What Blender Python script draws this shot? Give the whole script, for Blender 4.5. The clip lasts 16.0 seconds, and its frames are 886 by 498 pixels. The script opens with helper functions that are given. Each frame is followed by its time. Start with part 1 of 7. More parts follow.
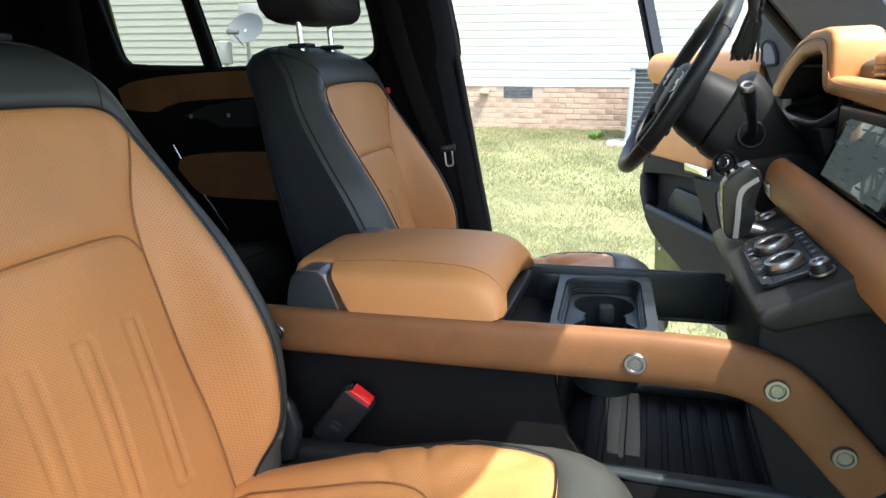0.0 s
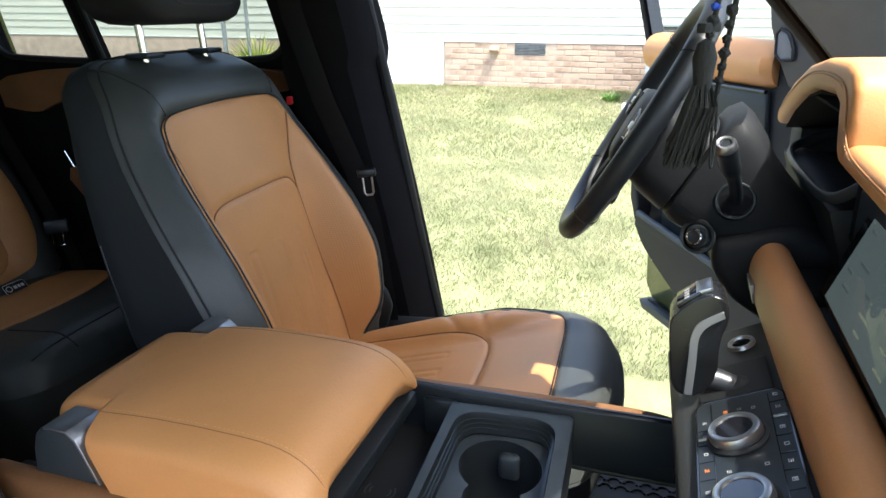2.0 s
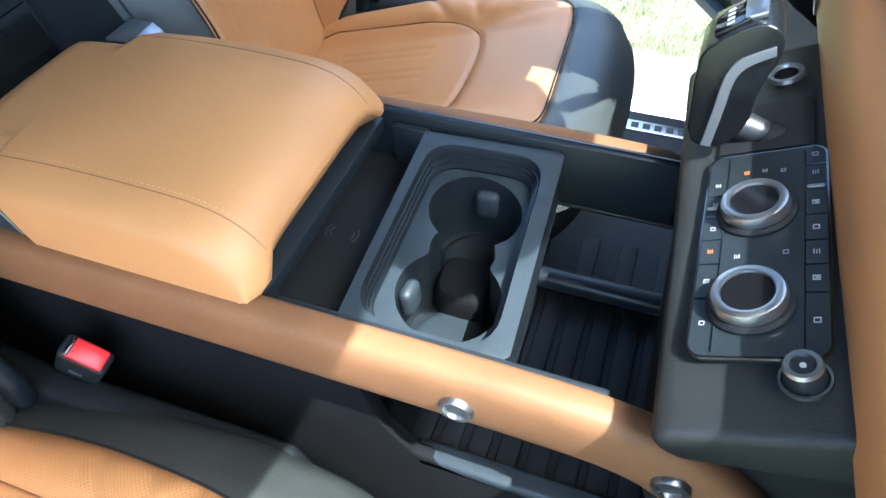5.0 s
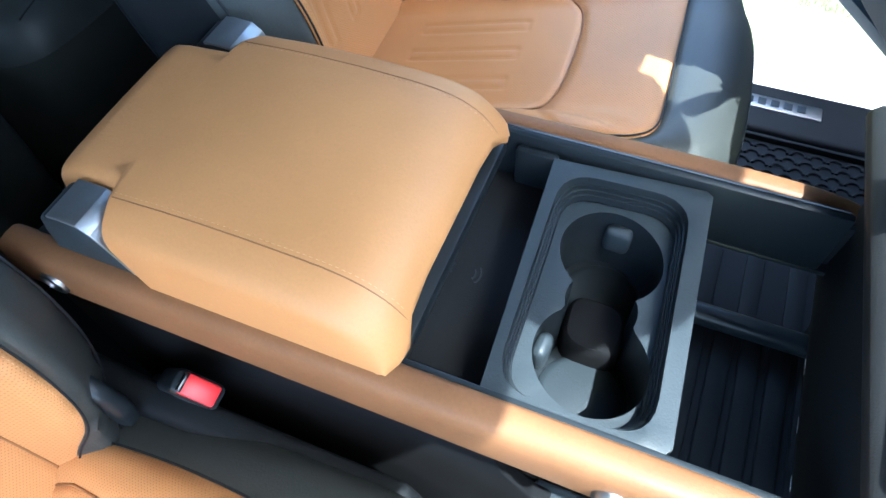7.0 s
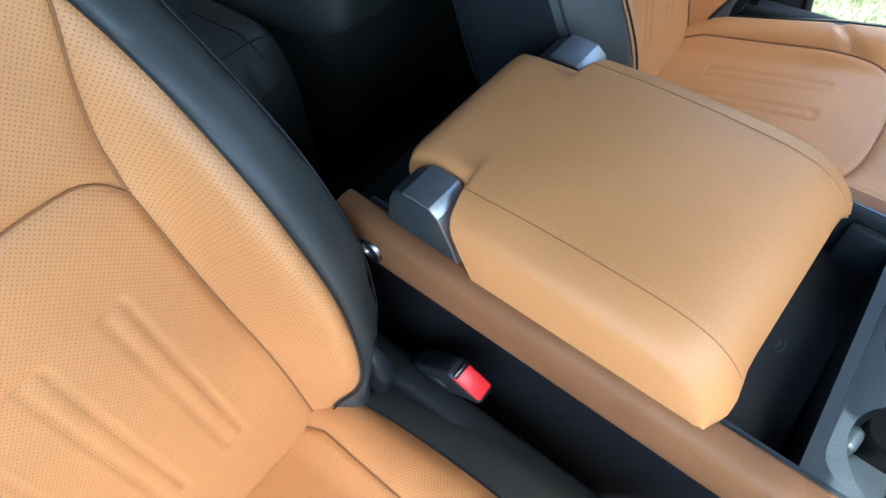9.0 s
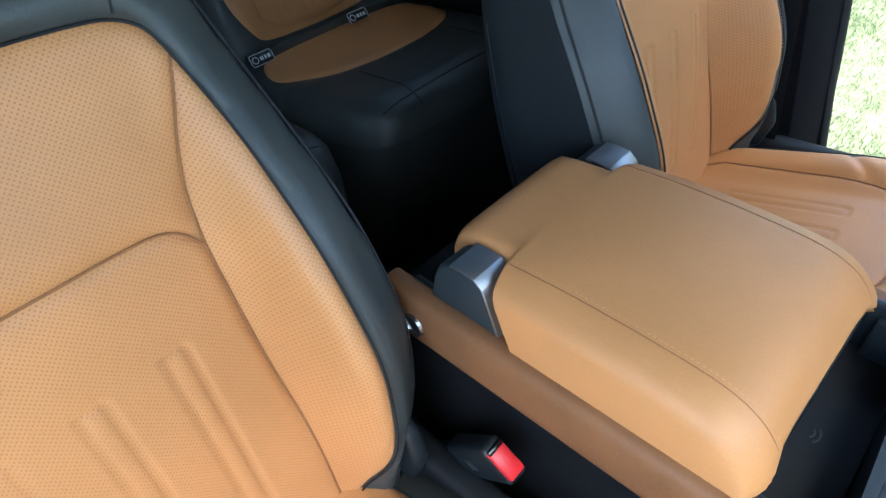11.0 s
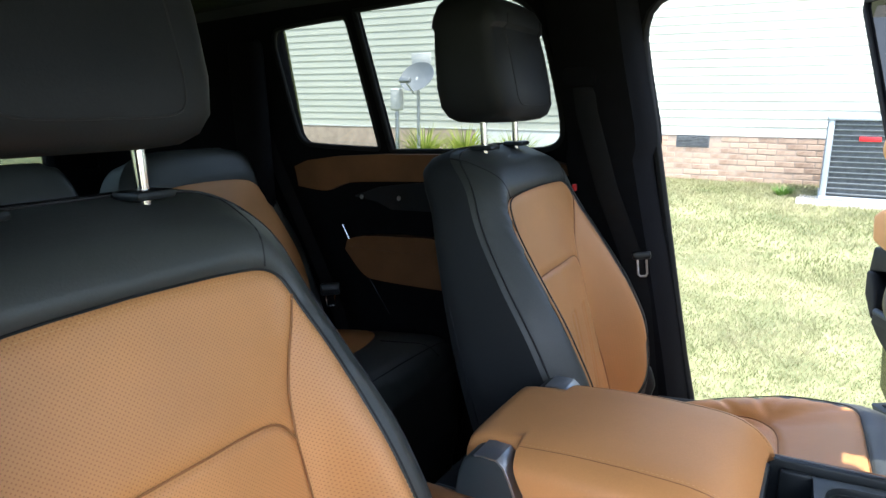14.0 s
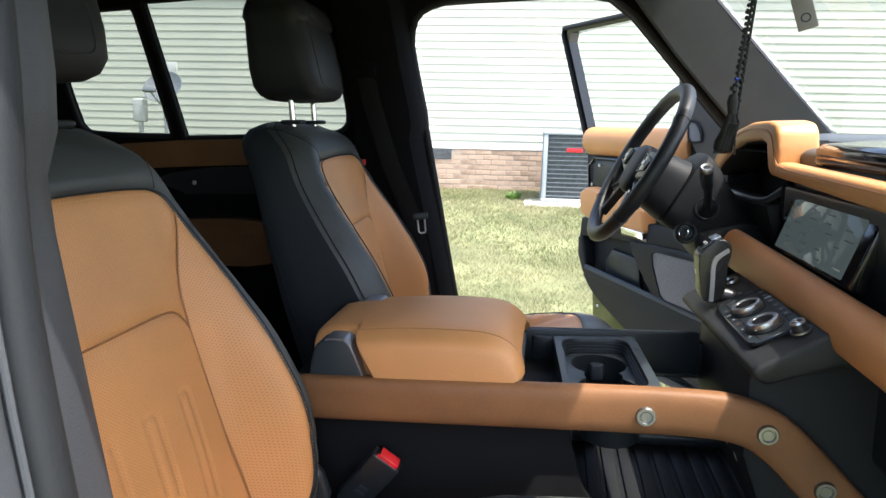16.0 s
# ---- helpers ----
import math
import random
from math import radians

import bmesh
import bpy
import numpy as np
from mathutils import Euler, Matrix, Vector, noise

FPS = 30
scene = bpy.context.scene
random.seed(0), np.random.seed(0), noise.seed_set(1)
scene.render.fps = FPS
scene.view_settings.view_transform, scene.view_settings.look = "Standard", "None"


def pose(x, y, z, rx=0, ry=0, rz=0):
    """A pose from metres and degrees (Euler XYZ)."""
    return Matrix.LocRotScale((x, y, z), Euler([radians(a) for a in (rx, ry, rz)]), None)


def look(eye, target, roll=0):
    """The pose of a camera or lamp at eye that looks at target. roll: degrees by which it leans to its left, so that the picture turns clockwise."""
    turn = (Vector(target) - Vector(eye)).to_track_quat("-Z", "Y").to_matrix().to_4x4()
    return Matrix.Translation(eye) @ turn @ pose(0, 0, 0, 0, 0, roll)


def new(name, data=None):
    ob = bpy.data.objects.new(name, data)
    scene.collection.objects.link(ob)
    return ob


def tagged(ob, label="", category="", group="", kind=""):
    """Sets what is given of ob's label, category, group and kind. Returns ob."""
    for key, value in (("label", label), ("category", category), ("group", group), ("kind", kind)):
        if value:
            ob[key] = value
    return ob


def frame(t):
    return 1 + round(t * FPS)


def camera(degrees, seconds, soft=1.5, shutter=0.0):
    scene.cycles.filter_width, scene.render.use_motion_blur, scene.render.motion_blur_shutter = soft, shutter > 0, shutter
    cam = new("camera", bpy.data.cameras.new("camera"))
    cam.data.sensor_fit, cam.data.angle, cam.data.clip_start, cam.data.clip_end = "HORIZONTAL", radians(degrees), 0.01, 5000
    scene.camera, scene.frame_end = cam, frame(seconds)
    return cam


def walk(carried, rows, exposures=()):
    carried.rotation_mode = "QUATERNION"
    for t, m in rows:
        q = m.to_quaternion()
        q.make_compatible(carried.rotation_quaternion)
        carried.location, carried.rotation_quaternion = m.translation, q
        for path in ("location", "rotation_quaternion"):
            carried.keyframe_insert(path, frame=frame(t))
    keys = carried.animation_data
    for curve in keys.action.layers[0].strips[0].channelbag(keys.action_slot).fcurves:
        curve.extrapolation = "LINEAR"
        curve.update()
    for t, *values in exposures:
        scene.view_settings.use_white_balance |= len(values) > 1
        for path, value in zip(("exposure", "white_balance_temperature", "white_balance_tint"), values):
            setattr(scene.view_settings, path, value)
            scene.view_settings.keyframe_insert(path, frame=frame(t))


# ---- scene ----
cam = camera(68.8, 16.0)
PATH = [
    (0, (0.2576, -0.9269, 1.4446), (-0.4197, 1.1856, 0.8339), -2.3),
    (0.5, (0.2565, -0.805, 1.4825), (-0.399, 1.3133, 0.8719), -2.1),
    (1, (0.2955, -0.6842, 1.5124), (-0.3599, 1.4341, 0.9006), -2.2),
    (1.5, (0.3209, -0.5819, 1.5331), (-0.3715, 1.5042, 0.8569), -2.2),
    (2, (0.3519, -0.5163, 1.5434), (-0.383, 1.5215, 0.7718), -2.2),
    (2.5, (0.3668, -0.4761, 1.5469), (-0.3715, 1.4961, 0.6212), -2.2),
    (3, (0.3611, -0.4462, 1.5561), (-0.3542, 1.4341, 0.4429), -2.2),
    (3.5, (0.3611, -0.4335, 1.5504), (-0.33, 1.3409, 0.2612), -2.4),
    (4, (0.3588, -0.4209, 1.5389), (-0.3013, 1.2362, 0.0864), -2.7),
    (4.2, (0.3565, -0.4117, 1.5354), (-0.2898, 1.1914, 0.0174), -2.8),
    (6.3, (0.276, -0.2955, 1.5308), (-0.2254, 0.8728, -0.3862), -4.1),
    (6.5, (0.2611, -0.2898, 1.5434), (-0.2587, 0.8636, -0.377), -4.7),
    (7, (0.2058, -0.2875, 1.5699), (-0.3611, 0.8521, -0.346), -4.8),
    (7.5, (0.1552, -0.307, 1.5941), (-0.5141, 0.7901, -0.3138), -5.7),
    (8, (0.1, -0.3439, 1.6159), (-0.6842, 0.6923, -0.2816), -5.9),
    (8.5, (0.0621, -0.36, 1.6067), (-0.8142, 0.6026, -0.2896), -5.9),
    (8.7, (0.0586, -0.3623, 1.601), (-0.8475, 0.575, -0.2942), -6.1),
    (10.8, (0.0851, -0.4289, 1.5756), (-1.1017, 0.7486, -0.0044), -4.0),
    (11, (0.0885, -0.4347, 1.586), (-1.135, 0.744, 0.0358), -4.1),
    (11.5, (0.0978, -0.4807, 1.5906), (-1.2063, 0.8073, 0.2014), -3.1),
    (12, (0.1162, -0.5232, 1.5906), (-1.2742, 0.8464, 0.3739), -3.4),
    (12.5, (0.1207, -0.5738, 1.5929), (-1.3282, 0.8866, 0.566), -3.1),
    (13, (0.1207, -0.636, 1.5952), (-1.3064, 0.9568, 0.7477), -2.9),
    (13.5, (0.1138, -0.6888, 1.5768), (-1.1868, 1.0902, 0.919), -2.5),
    (14, (0.1219, -0.744, 1.5676), (-1.0499, 1.1787, 1.0996), -1.9),
    (14.5, (0.1541, -0.8096, 1.5423), (-0.8326, 1.2294, 1.1433), -1.6),
    (15, (0.1759, -0.8843, 1.5147), (-0.606, 1.2408, 1.1065), -1.6),
    (15.5, (0.1575, -0.9729, 1.4871), (-0.4266, 1.2121, 1.0731), -1.4),
    (16, (0.1207, -1.0338, 1.4871), (-0.2553, 1.1948, 1.0628), -1.2),
]
# The car stands nose-up on a slight slope: everything built in car coordinates is turned by CAR.
CAR = pose(0, 0, 0, 0, -2.4, 0)
walk(cam, [(t, CAR @ look(eye, target, roll)) for t, eye, target, roll in PATH], [(0, 2.19, 6400, 9), (2, 2.33, 6300, 9), (4, 2.86, 5600, 5), (6.5, 3.18, 5150, 2), (8.5, 2.98, 5250, 1), (11, 2.73, 5350, 1), (12.5, 2.68, 5650, 7), (13.5, 2.55, 5950, 8), (14.5, 2.15, 6250, 11), (16, 2.04, 6400, 11)])

# ---- light: a clear noon sky and one sun high over the passenger side of the bonnet ----
SUN_DIR = Vector((0.40, -0.20, 1.02)).normalized()
world = bpy.data.worlds.new("sky")
scene.world = world
world.use_nodes = True
wn = world.node_tree
sky = wn.nodes.new("ShaderNodeTexSky")
sky.sky_type = "NISHITA"
sky.sun_disc = False
sky.air_density, sky.dust_density, sky.ozone_density = 1.0, 4.0, 0.8
sky.sun_elevation = math.asin(SUN_DIR.z)
sky.sun_rotation = math.atan2(SUN_DIR.x, SUN_DIR.y)
wn.links.new(sky.outputs[0], wn.nodes["Background"].inputs[0])
wn.nodes["Background"].inputs[1].default_value = 0.195
sun = new("sun", bpy.data.lights.new("sun", "SUN"))
sun.data.energy, sun.data.angle, sun.data.color = 2.3, radians(0.53), (1.0, 0.95, 0.87)
sun.matrix_world = look(SUN_DIR * 30, (0, 0, 0))


# ---- materials ----
def material(name, base, rough=0.5, metal=0.0, var=0.12, scale=6.0, fine=90.0, bump=0.15, fine_bump=0.1, spec=0.5, rough_var=0.08, uv=False, tint=None, random_tint=0.0):
    """A base colour that varies at two scales, with bump at both and uneven gloss."""
    m = bpy.data.materials.new(name)
    m.use_nodes = True
    n, ln = m.node_tree.nodes, m.node_tree.links
    b = n["Principled BSDF"]
    b.inputs["Metallic"].default_value = metal
    b.inputs["Specular IOR Level"].default_value = spec
    co = n.new("ShaderNodeTexCoord")
    src = co.outputs["UV" if uv else "Object"]
    big = n.new("ShaderNodeTexNoise")
    big.inputs["Scale"].default_value = scale
    big.inputs["Detail"].default_value = 5
    small = n.new("ShaderNodeTexNoise")
    small.inputs["Scale"].default_value = fine
    small.inputs["Detail"].default_value = 3
    ln.new(src, big.inputs["Vector"])
    ln.new(src, small.inputs["Vector"])
    add = n.new("ShaderNodeMath")
    add.operation = "MULTIPLY_ADD"
    ln.new(small.outputs["Fac"], add.inputs[0])
    add.inputs[1].default_value = 0.35
    ln.new(big.outputs["Fac"], add.inputs[2])
    if random_tint:
        info = n.new("ShaderNodeObjectInfo")
        more = n.new("ShaderNodeMath")
        more.operation = "MULTIPLY_ADD"
        ln.new(info.outputs["Random"], more.inputs[0])
        more.inputs[1].default_value = random_tint
        ln.new(add.outputs[0], more.inputs[2])
        add = more
    ramp = n.new("ShaderNodeValToRGB")
    dark = [c * (1 - var) for c in base]
    light = list(tint) if tint else [min(1, c * (1 + var)) for c in base]
    ramp.color_ramp.elements[0].position, ramp.color_ramp.elements[0].color = 0.45, (*dark, 1)
    ramp.color_ramp.elements[1].position, ramp.color_ramp.elements[1].color = 0.9 + random_tint, (*light, 1)
    ln.new(add.outputs[0], ramp.inputs[0])
    ln.new(ramp.outputs[0], b.inputs["Base Color"])
    mr = n.new("ShaderNodeMapRange")
    mr.inputs["To Min"].default_value, mr.inputs["To Max"].default_value = max(0.02, rough - rough_var), min(1, rough + rough_var)
    ln.new(big.outputs["Fac"], mr.inputs["Value"])
    ln.new(mr.outputs[0], b.inputs["Roughness"])
    if bump or fine_bump:
        b1 = n.new("ShaderNodeBump")
        b1.inputs["Strength"].default_value, b1.inputs["Distance"].default_value = bump, 0.002
        b2 = n.new("ShaderNodeBump")
        b2.inputs["Strength"].default_value, b2.inputs["Distance"].default_value = fine_bump, 0.0006
        ln.new(big.outputs["Fac"], b1.inputs["Height"])
        ln.new(small.outputs["Fac"], b2.inputs["Height"])
        ln.new(b1.outputs[0], b2.inputs["Normal"])
        ln.new(b2.outputs[0], b.inputs["Normal"])
    return m


def perforate(m, pitch=0.0032, rows=0.0032, size=0.21, depth=0.35, turn=45.0):
    """Punched holes in staggered rows over the UV, which is in metres."""
    n, ln = m.node_tree.nodes, m.node_tree.links
    b = n["Principled BSDF"]
    co = n.new("ShaderNodeTexCoord")
    mp = n.new("ShaderNodeMapping")
    mp.inputs["Scale"].default_value = (1 / pitch, 1 / rows, 1)
    mp.inputs["Rotation"].default_value = (0, 0, radians(turn))
    ln.new(co.outputs["UV"], mp.inputs["Vector"])
    fr = n.new("ShaderNodeVectorMath")
    fr.operation = "FRACTION"
    ln.new(mp.outputs[0], fr.inputs[0])
    di = n.new("ShaderNodeVectorMath")
    di.operation = "DISTANCE"
    ln.new(fr.outputs[0], di.inputs[0])
    di.inputs[1].default_value = (0.5, 0.5, 0)
    mr = n.new("ShaderNodeMapRange")
    mr.inputs["From Min"].default_value, mr.inputs["From Max"].default_value = size * 0.7, size * 1.15
    ln.new(di.outputs["Value"], mr.inputs["Value"])
    old = b.inputs["Base Color"].links[0].from_socket
    mix = n.new("ShaderNodeMix")
    mix.data_type = "RGBA"
    ln.new(mr.outputs[0], mix.inputs["Factor"])
    mix.inputs["A"].default_value = (0.36, 0.155, 0.048, 1)
    ln.new(old, mix.inputs["B"])
    ln.new(mix.outputs["Result"], b.inputs["Base Color"])
    bp = n.new("ShaderNodeBump")
    bp.inputs["Strength"].default_value, bp.inputs["Distance"].default_value = depth, 0.0012
    ln.new(mr.outputs[0], bp.inputs["Height"])
    prev = b.inputs["Normal"].links[0].from_socket
    ln.new(prev, bp.inputs["Normal"])
    ln.new(bp.outputs[0], b.inputs["Normal"])
    return m


TAN = (0.525, 0.250, 0.088)
tan_leather = material("tan_leather", TAN, 0.50, var=0.09, scale=7, fine=420, bump=0.10, fine_bump=0.35)
tan_perforated = perforate(material("tan_perforated_leather", TAN, 0.45, var=0.10, scale=7, fine=420, bump=0.25, fine_bump=0.3))
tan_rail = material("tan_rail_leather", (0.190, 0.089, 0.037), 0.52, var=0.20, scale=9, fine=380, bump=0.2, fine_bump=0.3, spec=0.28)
tan_beam = material("tan_beam_leather", (0.46, 0.208, 0.074), 0.5, var=0.09, scale=7, fine=420, bump=0.10, fine_bump=0.35)
# darker tan: the shade inside the seam grooves is put into the colour
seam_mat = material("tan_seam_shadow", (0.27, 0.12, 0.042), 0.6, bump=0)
tan_thread = material("tan_thread", (0.62, 0.36, 0.16), 0.7, bump=0, fine=900)
black_leather = material("black_leather", (0.045, 0.049, 0.0445), 0.46, var=0.18, scale=8, fine=400, bump=0.25, fine_bump=0.4)
seat_cloth = material("black_seat_side_cloth", (0.022, 0.0245, 0.0265), 0.68, var=0.15, scale=9, fine=500, bump=0.08, fine_bump=0.4, spec=0.25)
black_vinyl = material("black_vinyl", (0.014, 0.0155, 0.017), 0.55, var=0.18, scale=8, fine=400, bump=0.2, fine_bump=0.4, spec=0.25)
black_thread = material("black_thread", (0.012, 0.012, 0.013), 0.7, bump=0)
grain_plastic = material("black_grained_plastic", (0.0101, 0.0114, 0.0126), 0.60, var=0.15, scale=10, fine=650, bump=0.1, fine_bump=0.5, spec=0.24)
smooth_plastic = material("black_smooth_plastic", (0.0135, 0.0173, 0.0199), 0.36, var=0.15, scale=12, fine=300, bump=0.05, fine_bump=0.1, spec=0.35)
grey_plastic = material("dark_grey_plastic", (0.026, 0.034, 0.039), 0.47, var=0.12, scale=12, fine=500, bump=0.08, fine_bump=0.3, spec=0.35)
block_plastic = material("dark_grey_grained_plastic", (0.0150, 0.0162, 0.0165), 0.55, var=0.15, scale=10, fine=650, bump=0.1, fine_bump=0.5, spec=0.34)
soft_black = material("soft_matt_black_trim", (0.0062, 0.0064, 0.0070), 0.8, var=0.2, scale=9, fine=600, bump=0.08, fine_bump=0.5, spec=0.14)
gloss_black = material("gloss_black", (0.006, 0.006, 0.007), 0.10, var=0.1, bump=0.02, fine_bump=0, rough_var=0.04)
carpet = material("black_carpet", (0.008, 0.008, 0.009), 0.95, var=0.4, scale=30, fine=900, bump=0.6, fine_bump=1.0, spec=0.1)
rubber = material("black_rubber", (0.0105, 0.0113, 0.012), 0.66, var=0.2, scale=14, fine=500, bump=0.1, fine_bump=0.4, spec=0.25)
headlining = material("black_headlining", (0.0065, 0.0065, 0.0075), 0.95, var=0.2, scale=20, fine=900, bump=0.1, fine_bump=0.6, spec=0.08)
grip_plastic = material("grip_plastic", (0.008, 0.0088, 0.0095), 0.27, var=0.12, scale=20, fine=500, bump=0.03, fine_bump=0.1)
wheel_leather = material("wheel_leather", (0.015, 0.017, 0.018), 0.46, var=0.15, scale=8, fine=400, bump=0.2, fine_bump=0.35, spec=0.35)
pillar_cloth = material("grey_pillar_cloth", (0.032, 0.036, 0.034), 0.9, var=0.15, scale=20, fine=900, bump=0.1, fine_bump=0.6)
chrome = material("chrome", (0.80, 0.81, 0.82), 0.12, metal=1.0, var=0.04, bump=0.02, fine_bump=0, rough_var=0.05)
bolt_metal = material("dull_bolt_metal", (0.32, 0.33, 0.34), 0.36, metal=1.0, var=0.08, scale=20, fine=500, bump=0.02, fine_bump=0.15)
satin_metal = material("satin_metal", (0.46, 0.47, 0.475), 0.34, metal=1.0, var=0.06, scale=20, fine=500, bump=0.02, fine_bump=0.15)
hinge_metal = material("brushed_hinge_metal", (0.32, 0.33, 0.34), 0.42, metal=0.9, var=0.08, scale=20, fine=500, bump=0.02, fine_bump=0.2)
silver_paint = material("silver_paint", (0.30, 0.31, 0.33), 0.33, metal=0.7, var=0.06, bump=0.02, fine_bump=0.05)
silver_dark = material("dark_satin_silver", (0.085, 0.088, 0.092), 0.38, metal=0.8, var=0.08, bump=0.02, fine_bump=0.05)
deck_grey = material("dark_grey_dash_top", (0.050, 0.056, 0.058), 0.50, var=0.14, scale=9, fine=550, bump=0.1, fine_bump=0.5, spec=0.35)
sail_plastic = material("grey_violet_plastic", (0.028, 0.028, 0.036), 0.5, var=0.12, scale=9, fine=550, bump=0.08, fine_bump=0.4, spec=0.4)
# the pillar trim's paler copy, with the daylight on the passenger's post in its colour
pillar_lit = material("lit_pillar_trim", (0.042, 0.046, 0.052), 0.5, var=0.14, scale=9, fine=550, bump=0.08, fine_bump=0.4, spec=0.4)
red_plastic = material("red_plastic", (0.62, 0.018, 0.022), 0.38, var=0.1, bump=0.05, fine_bump=0.1)
webbing = material("black_webbing", (0.008, 0.008, 0.009), 0.72, var=0.2, scale=40, fine=700, bump=0.2, fine_bump=0.7, spec=0.15)
green_paint = material("olive_green_car_paint", (0.050, 0.060, 0.018), 0.16, var=0.1, metal=0.25, bump=0.01, fine_bump=0, rough_var=0.05)
white_mark = material("white_marking", (0.70, 0.70, 0.70), 0.5, bump=0, fine_bump=0)
grey_mark = material("pale_grey_marking", (0.34, 0.34, 0.34), 0.5, bump=0, fine_bump=0)
amber_mark = material("amber_marking", (0.55, 0.15, 0.03), 0.5, bump=0, fine_bump=0)
blue_plastic = material("blue_bead", (0.02, 0.06, 0.35), 0.2, bump=0)
thread_dark = material("dark_olive_cord", (0.007, 0.008, 0.006), 0.9, var=0.3, scale=60, fine=900, bump=0.3, fine_bump=0.8)
card = material("grey_card_tag", (0.17, 0.16, 0.13), 0.7, bump=0.05)
mesh_grille = material("speaker_grille_mesh", (0.16, 0.16, 0.17), 0.5, metal=0.0, bump=0.05)
perforate(mesh_grille, 0.006, 0.006, 0.30, 0.8).node_tree.nodes["Mix"].inputs["A"].default_value = (0.008, 0.008, 0.008, 1)
siding_mat = material("white_vinyl_siding", (0.47, 0.48, 0.405), 0.5, var=0.05, scale=1.2, fine=60, bump=0.1, fine_bump=0.2, random_tint=0.05)
white_trim = material("white_painted_panel", (0.62, 0.63, 0.60), 0.55, var=0.05, scale=2, fine=60, bump=0.1)
brick_mat = material("tan_brick", (0.29, 0.195, 0.135), 0.85, var=0.28, scale=9, fine=120, bump=0.6, fine_bump=1.0, tint=(0.40, 0.295, 0.215), random_tint=0.55)
mortar_mat = material("grey_mortar", (0.32, 0.255, 0.20), 0.95, var=0.2, scale=8, fine=150, bump=0.5, fine_bump=1.0)
concrete = material("pale_concrete", (0.55, 0.53, 0.49), 0.9, var=0.12, scale=1.5, fine=60, bump=0.3, fine_bump=0.6)
shingle = material("grey_shingle", (0.085, 0.082, 0.080), 0.92, var=0.3, scale=5, fine=90, bump=0.5, fine_bump=1.0)
soil = material("dry_lawn_thatch", (0.145, 0.170, 0.070), 0.95, var=0.5, scale=2.2, fine=45, bump=0.8, fine_bump=1.0, tint=(0.215, 0.232, 0.112))
ac_metal = material("grey_painted_sheet_metal", (0.30, 0.34, 0.36), 0.5, var=0.1, scale=3, fine=80, bump=0.1)
ac_dark = material("dark_coil", (0.085, 0.095, 0.10), 0.7, var=0.3, scale=20, fine=200)
ac_slat = material("dark_louvre_paint", (0.15, 0.175, 0.185), 0.5, var=0.1, scale=3, fine=80, bump=0.1)
dish_mat = material("grey_dish_paint", (0.15, 0.165, 0.175), 0.5, var=0.08, scale=4, fine=60)
galvanised = material("galvanised_pole", (0.38, 0.40, 0.41), 0.42, metal=0.6, var=0.15, scale=12, fine=80)
utility_grey = material("grey_utility_box", (0.45, 0.46, 0.44), 0.6, var=0.1, scale=5)


def leafy(name, a, b2, sheen=0.35):
    """Grass and leaves: one colour an island, thin enough to let light through."""
    m = bpy.data.materials.new(name)
    m.use_nodes = True
    n, ln = m.node_tree.nodes, m.node_tree.links
    b = n["Principled BSDF"]
    geo = n.new("ShaderNodeNewGeometry")
    co = n.new("ShaderNodeTexCoord")
    no = n.new("ShaderNodeTexNoise")
    no.inputs["Scale"].default_value, no.inputs["Detail"].default_value = 1.4, 4
    ln.new(co.outputs["Object"], no.inputs["Vector"])
    ma = n.new("ShaderNodeMath")
    ma.operation = "MULTIPLY_ADD"
    ln.new(geo.outputs["Random Per Island"], ma.inputs[0])
    ma.inputs[1].default_value = 0.45
    fleck = n.new("ShaderNodeTexNoise")
    fleck.inputs["Scale"].default_value, fleck.inputs["Detail"].default_value = 9.0, 3
    ln.new(co.outputs["Object"], fleck.inputs["Vector"])
    both = n.new("ShaderNodeMath")
    both.operation = "MULTIPLY_ADD"
    ln.new(fleck.outputs["Fac"], both.inputs[0])
    both.inputs[1].default_value = 0.5
    ln.new(no.outputs["Fac"], both.inputs[2])
    lower = n.new("ShaderNodeMath")
    lower.operation = "SUBTRACT"
    ln.new(both.outputs[0], lower.inputs[0])
    lower.inputs[1].default_value = 0.22
    ln.new(lower.outputs[0], ma.inputs[2])
    rp = n.new("ShaderNodeValToRGB")
    rp.color_ramp.elements[0].position, rp.color_ramp.elements[0].color = 0.45, (*a, 1)
    rp.color_ramp.elements[1].position, rp.color_ramp.elements[1].color = 1.05, (*b2, 1)
    ln.new(ma.outputs[0], rp.inputs[0])
    ln.new(rp.outputs[0], b.inputs["Base Color"])
    b.inputs["Roughness"].default_value = 0.6
    tr = n.new("ShaderNodeBsdfTranslucent")
    ln.new(rp.outputs[0], tr.inputs["Color"])
    mx = n.new("ShaderNodeMixShader")
    mx.inputs[0].default_value = sheen
    ln.new(b.outputs[0], mx.inputs[1])
    ln.new(tr.outputs[0], mx.inputs[2])
    ln.new(mx.outputs[0], n["Material Output"].inputs["Surface"])
    return m


grass_mat = leafy("lawn_grass", (0.125, 0.155, 0.056), (0.335, 0.32, 0.195), 0.5)
plant_mat = leafy("daylily_leaf", (0.13, 0.22, 0.025), (0.38, 0.42, 0.08))
weed_mat = leafy("weed_leaf", (0.05, 0.12, 0.02), (0.11, 0.22, 0.04))


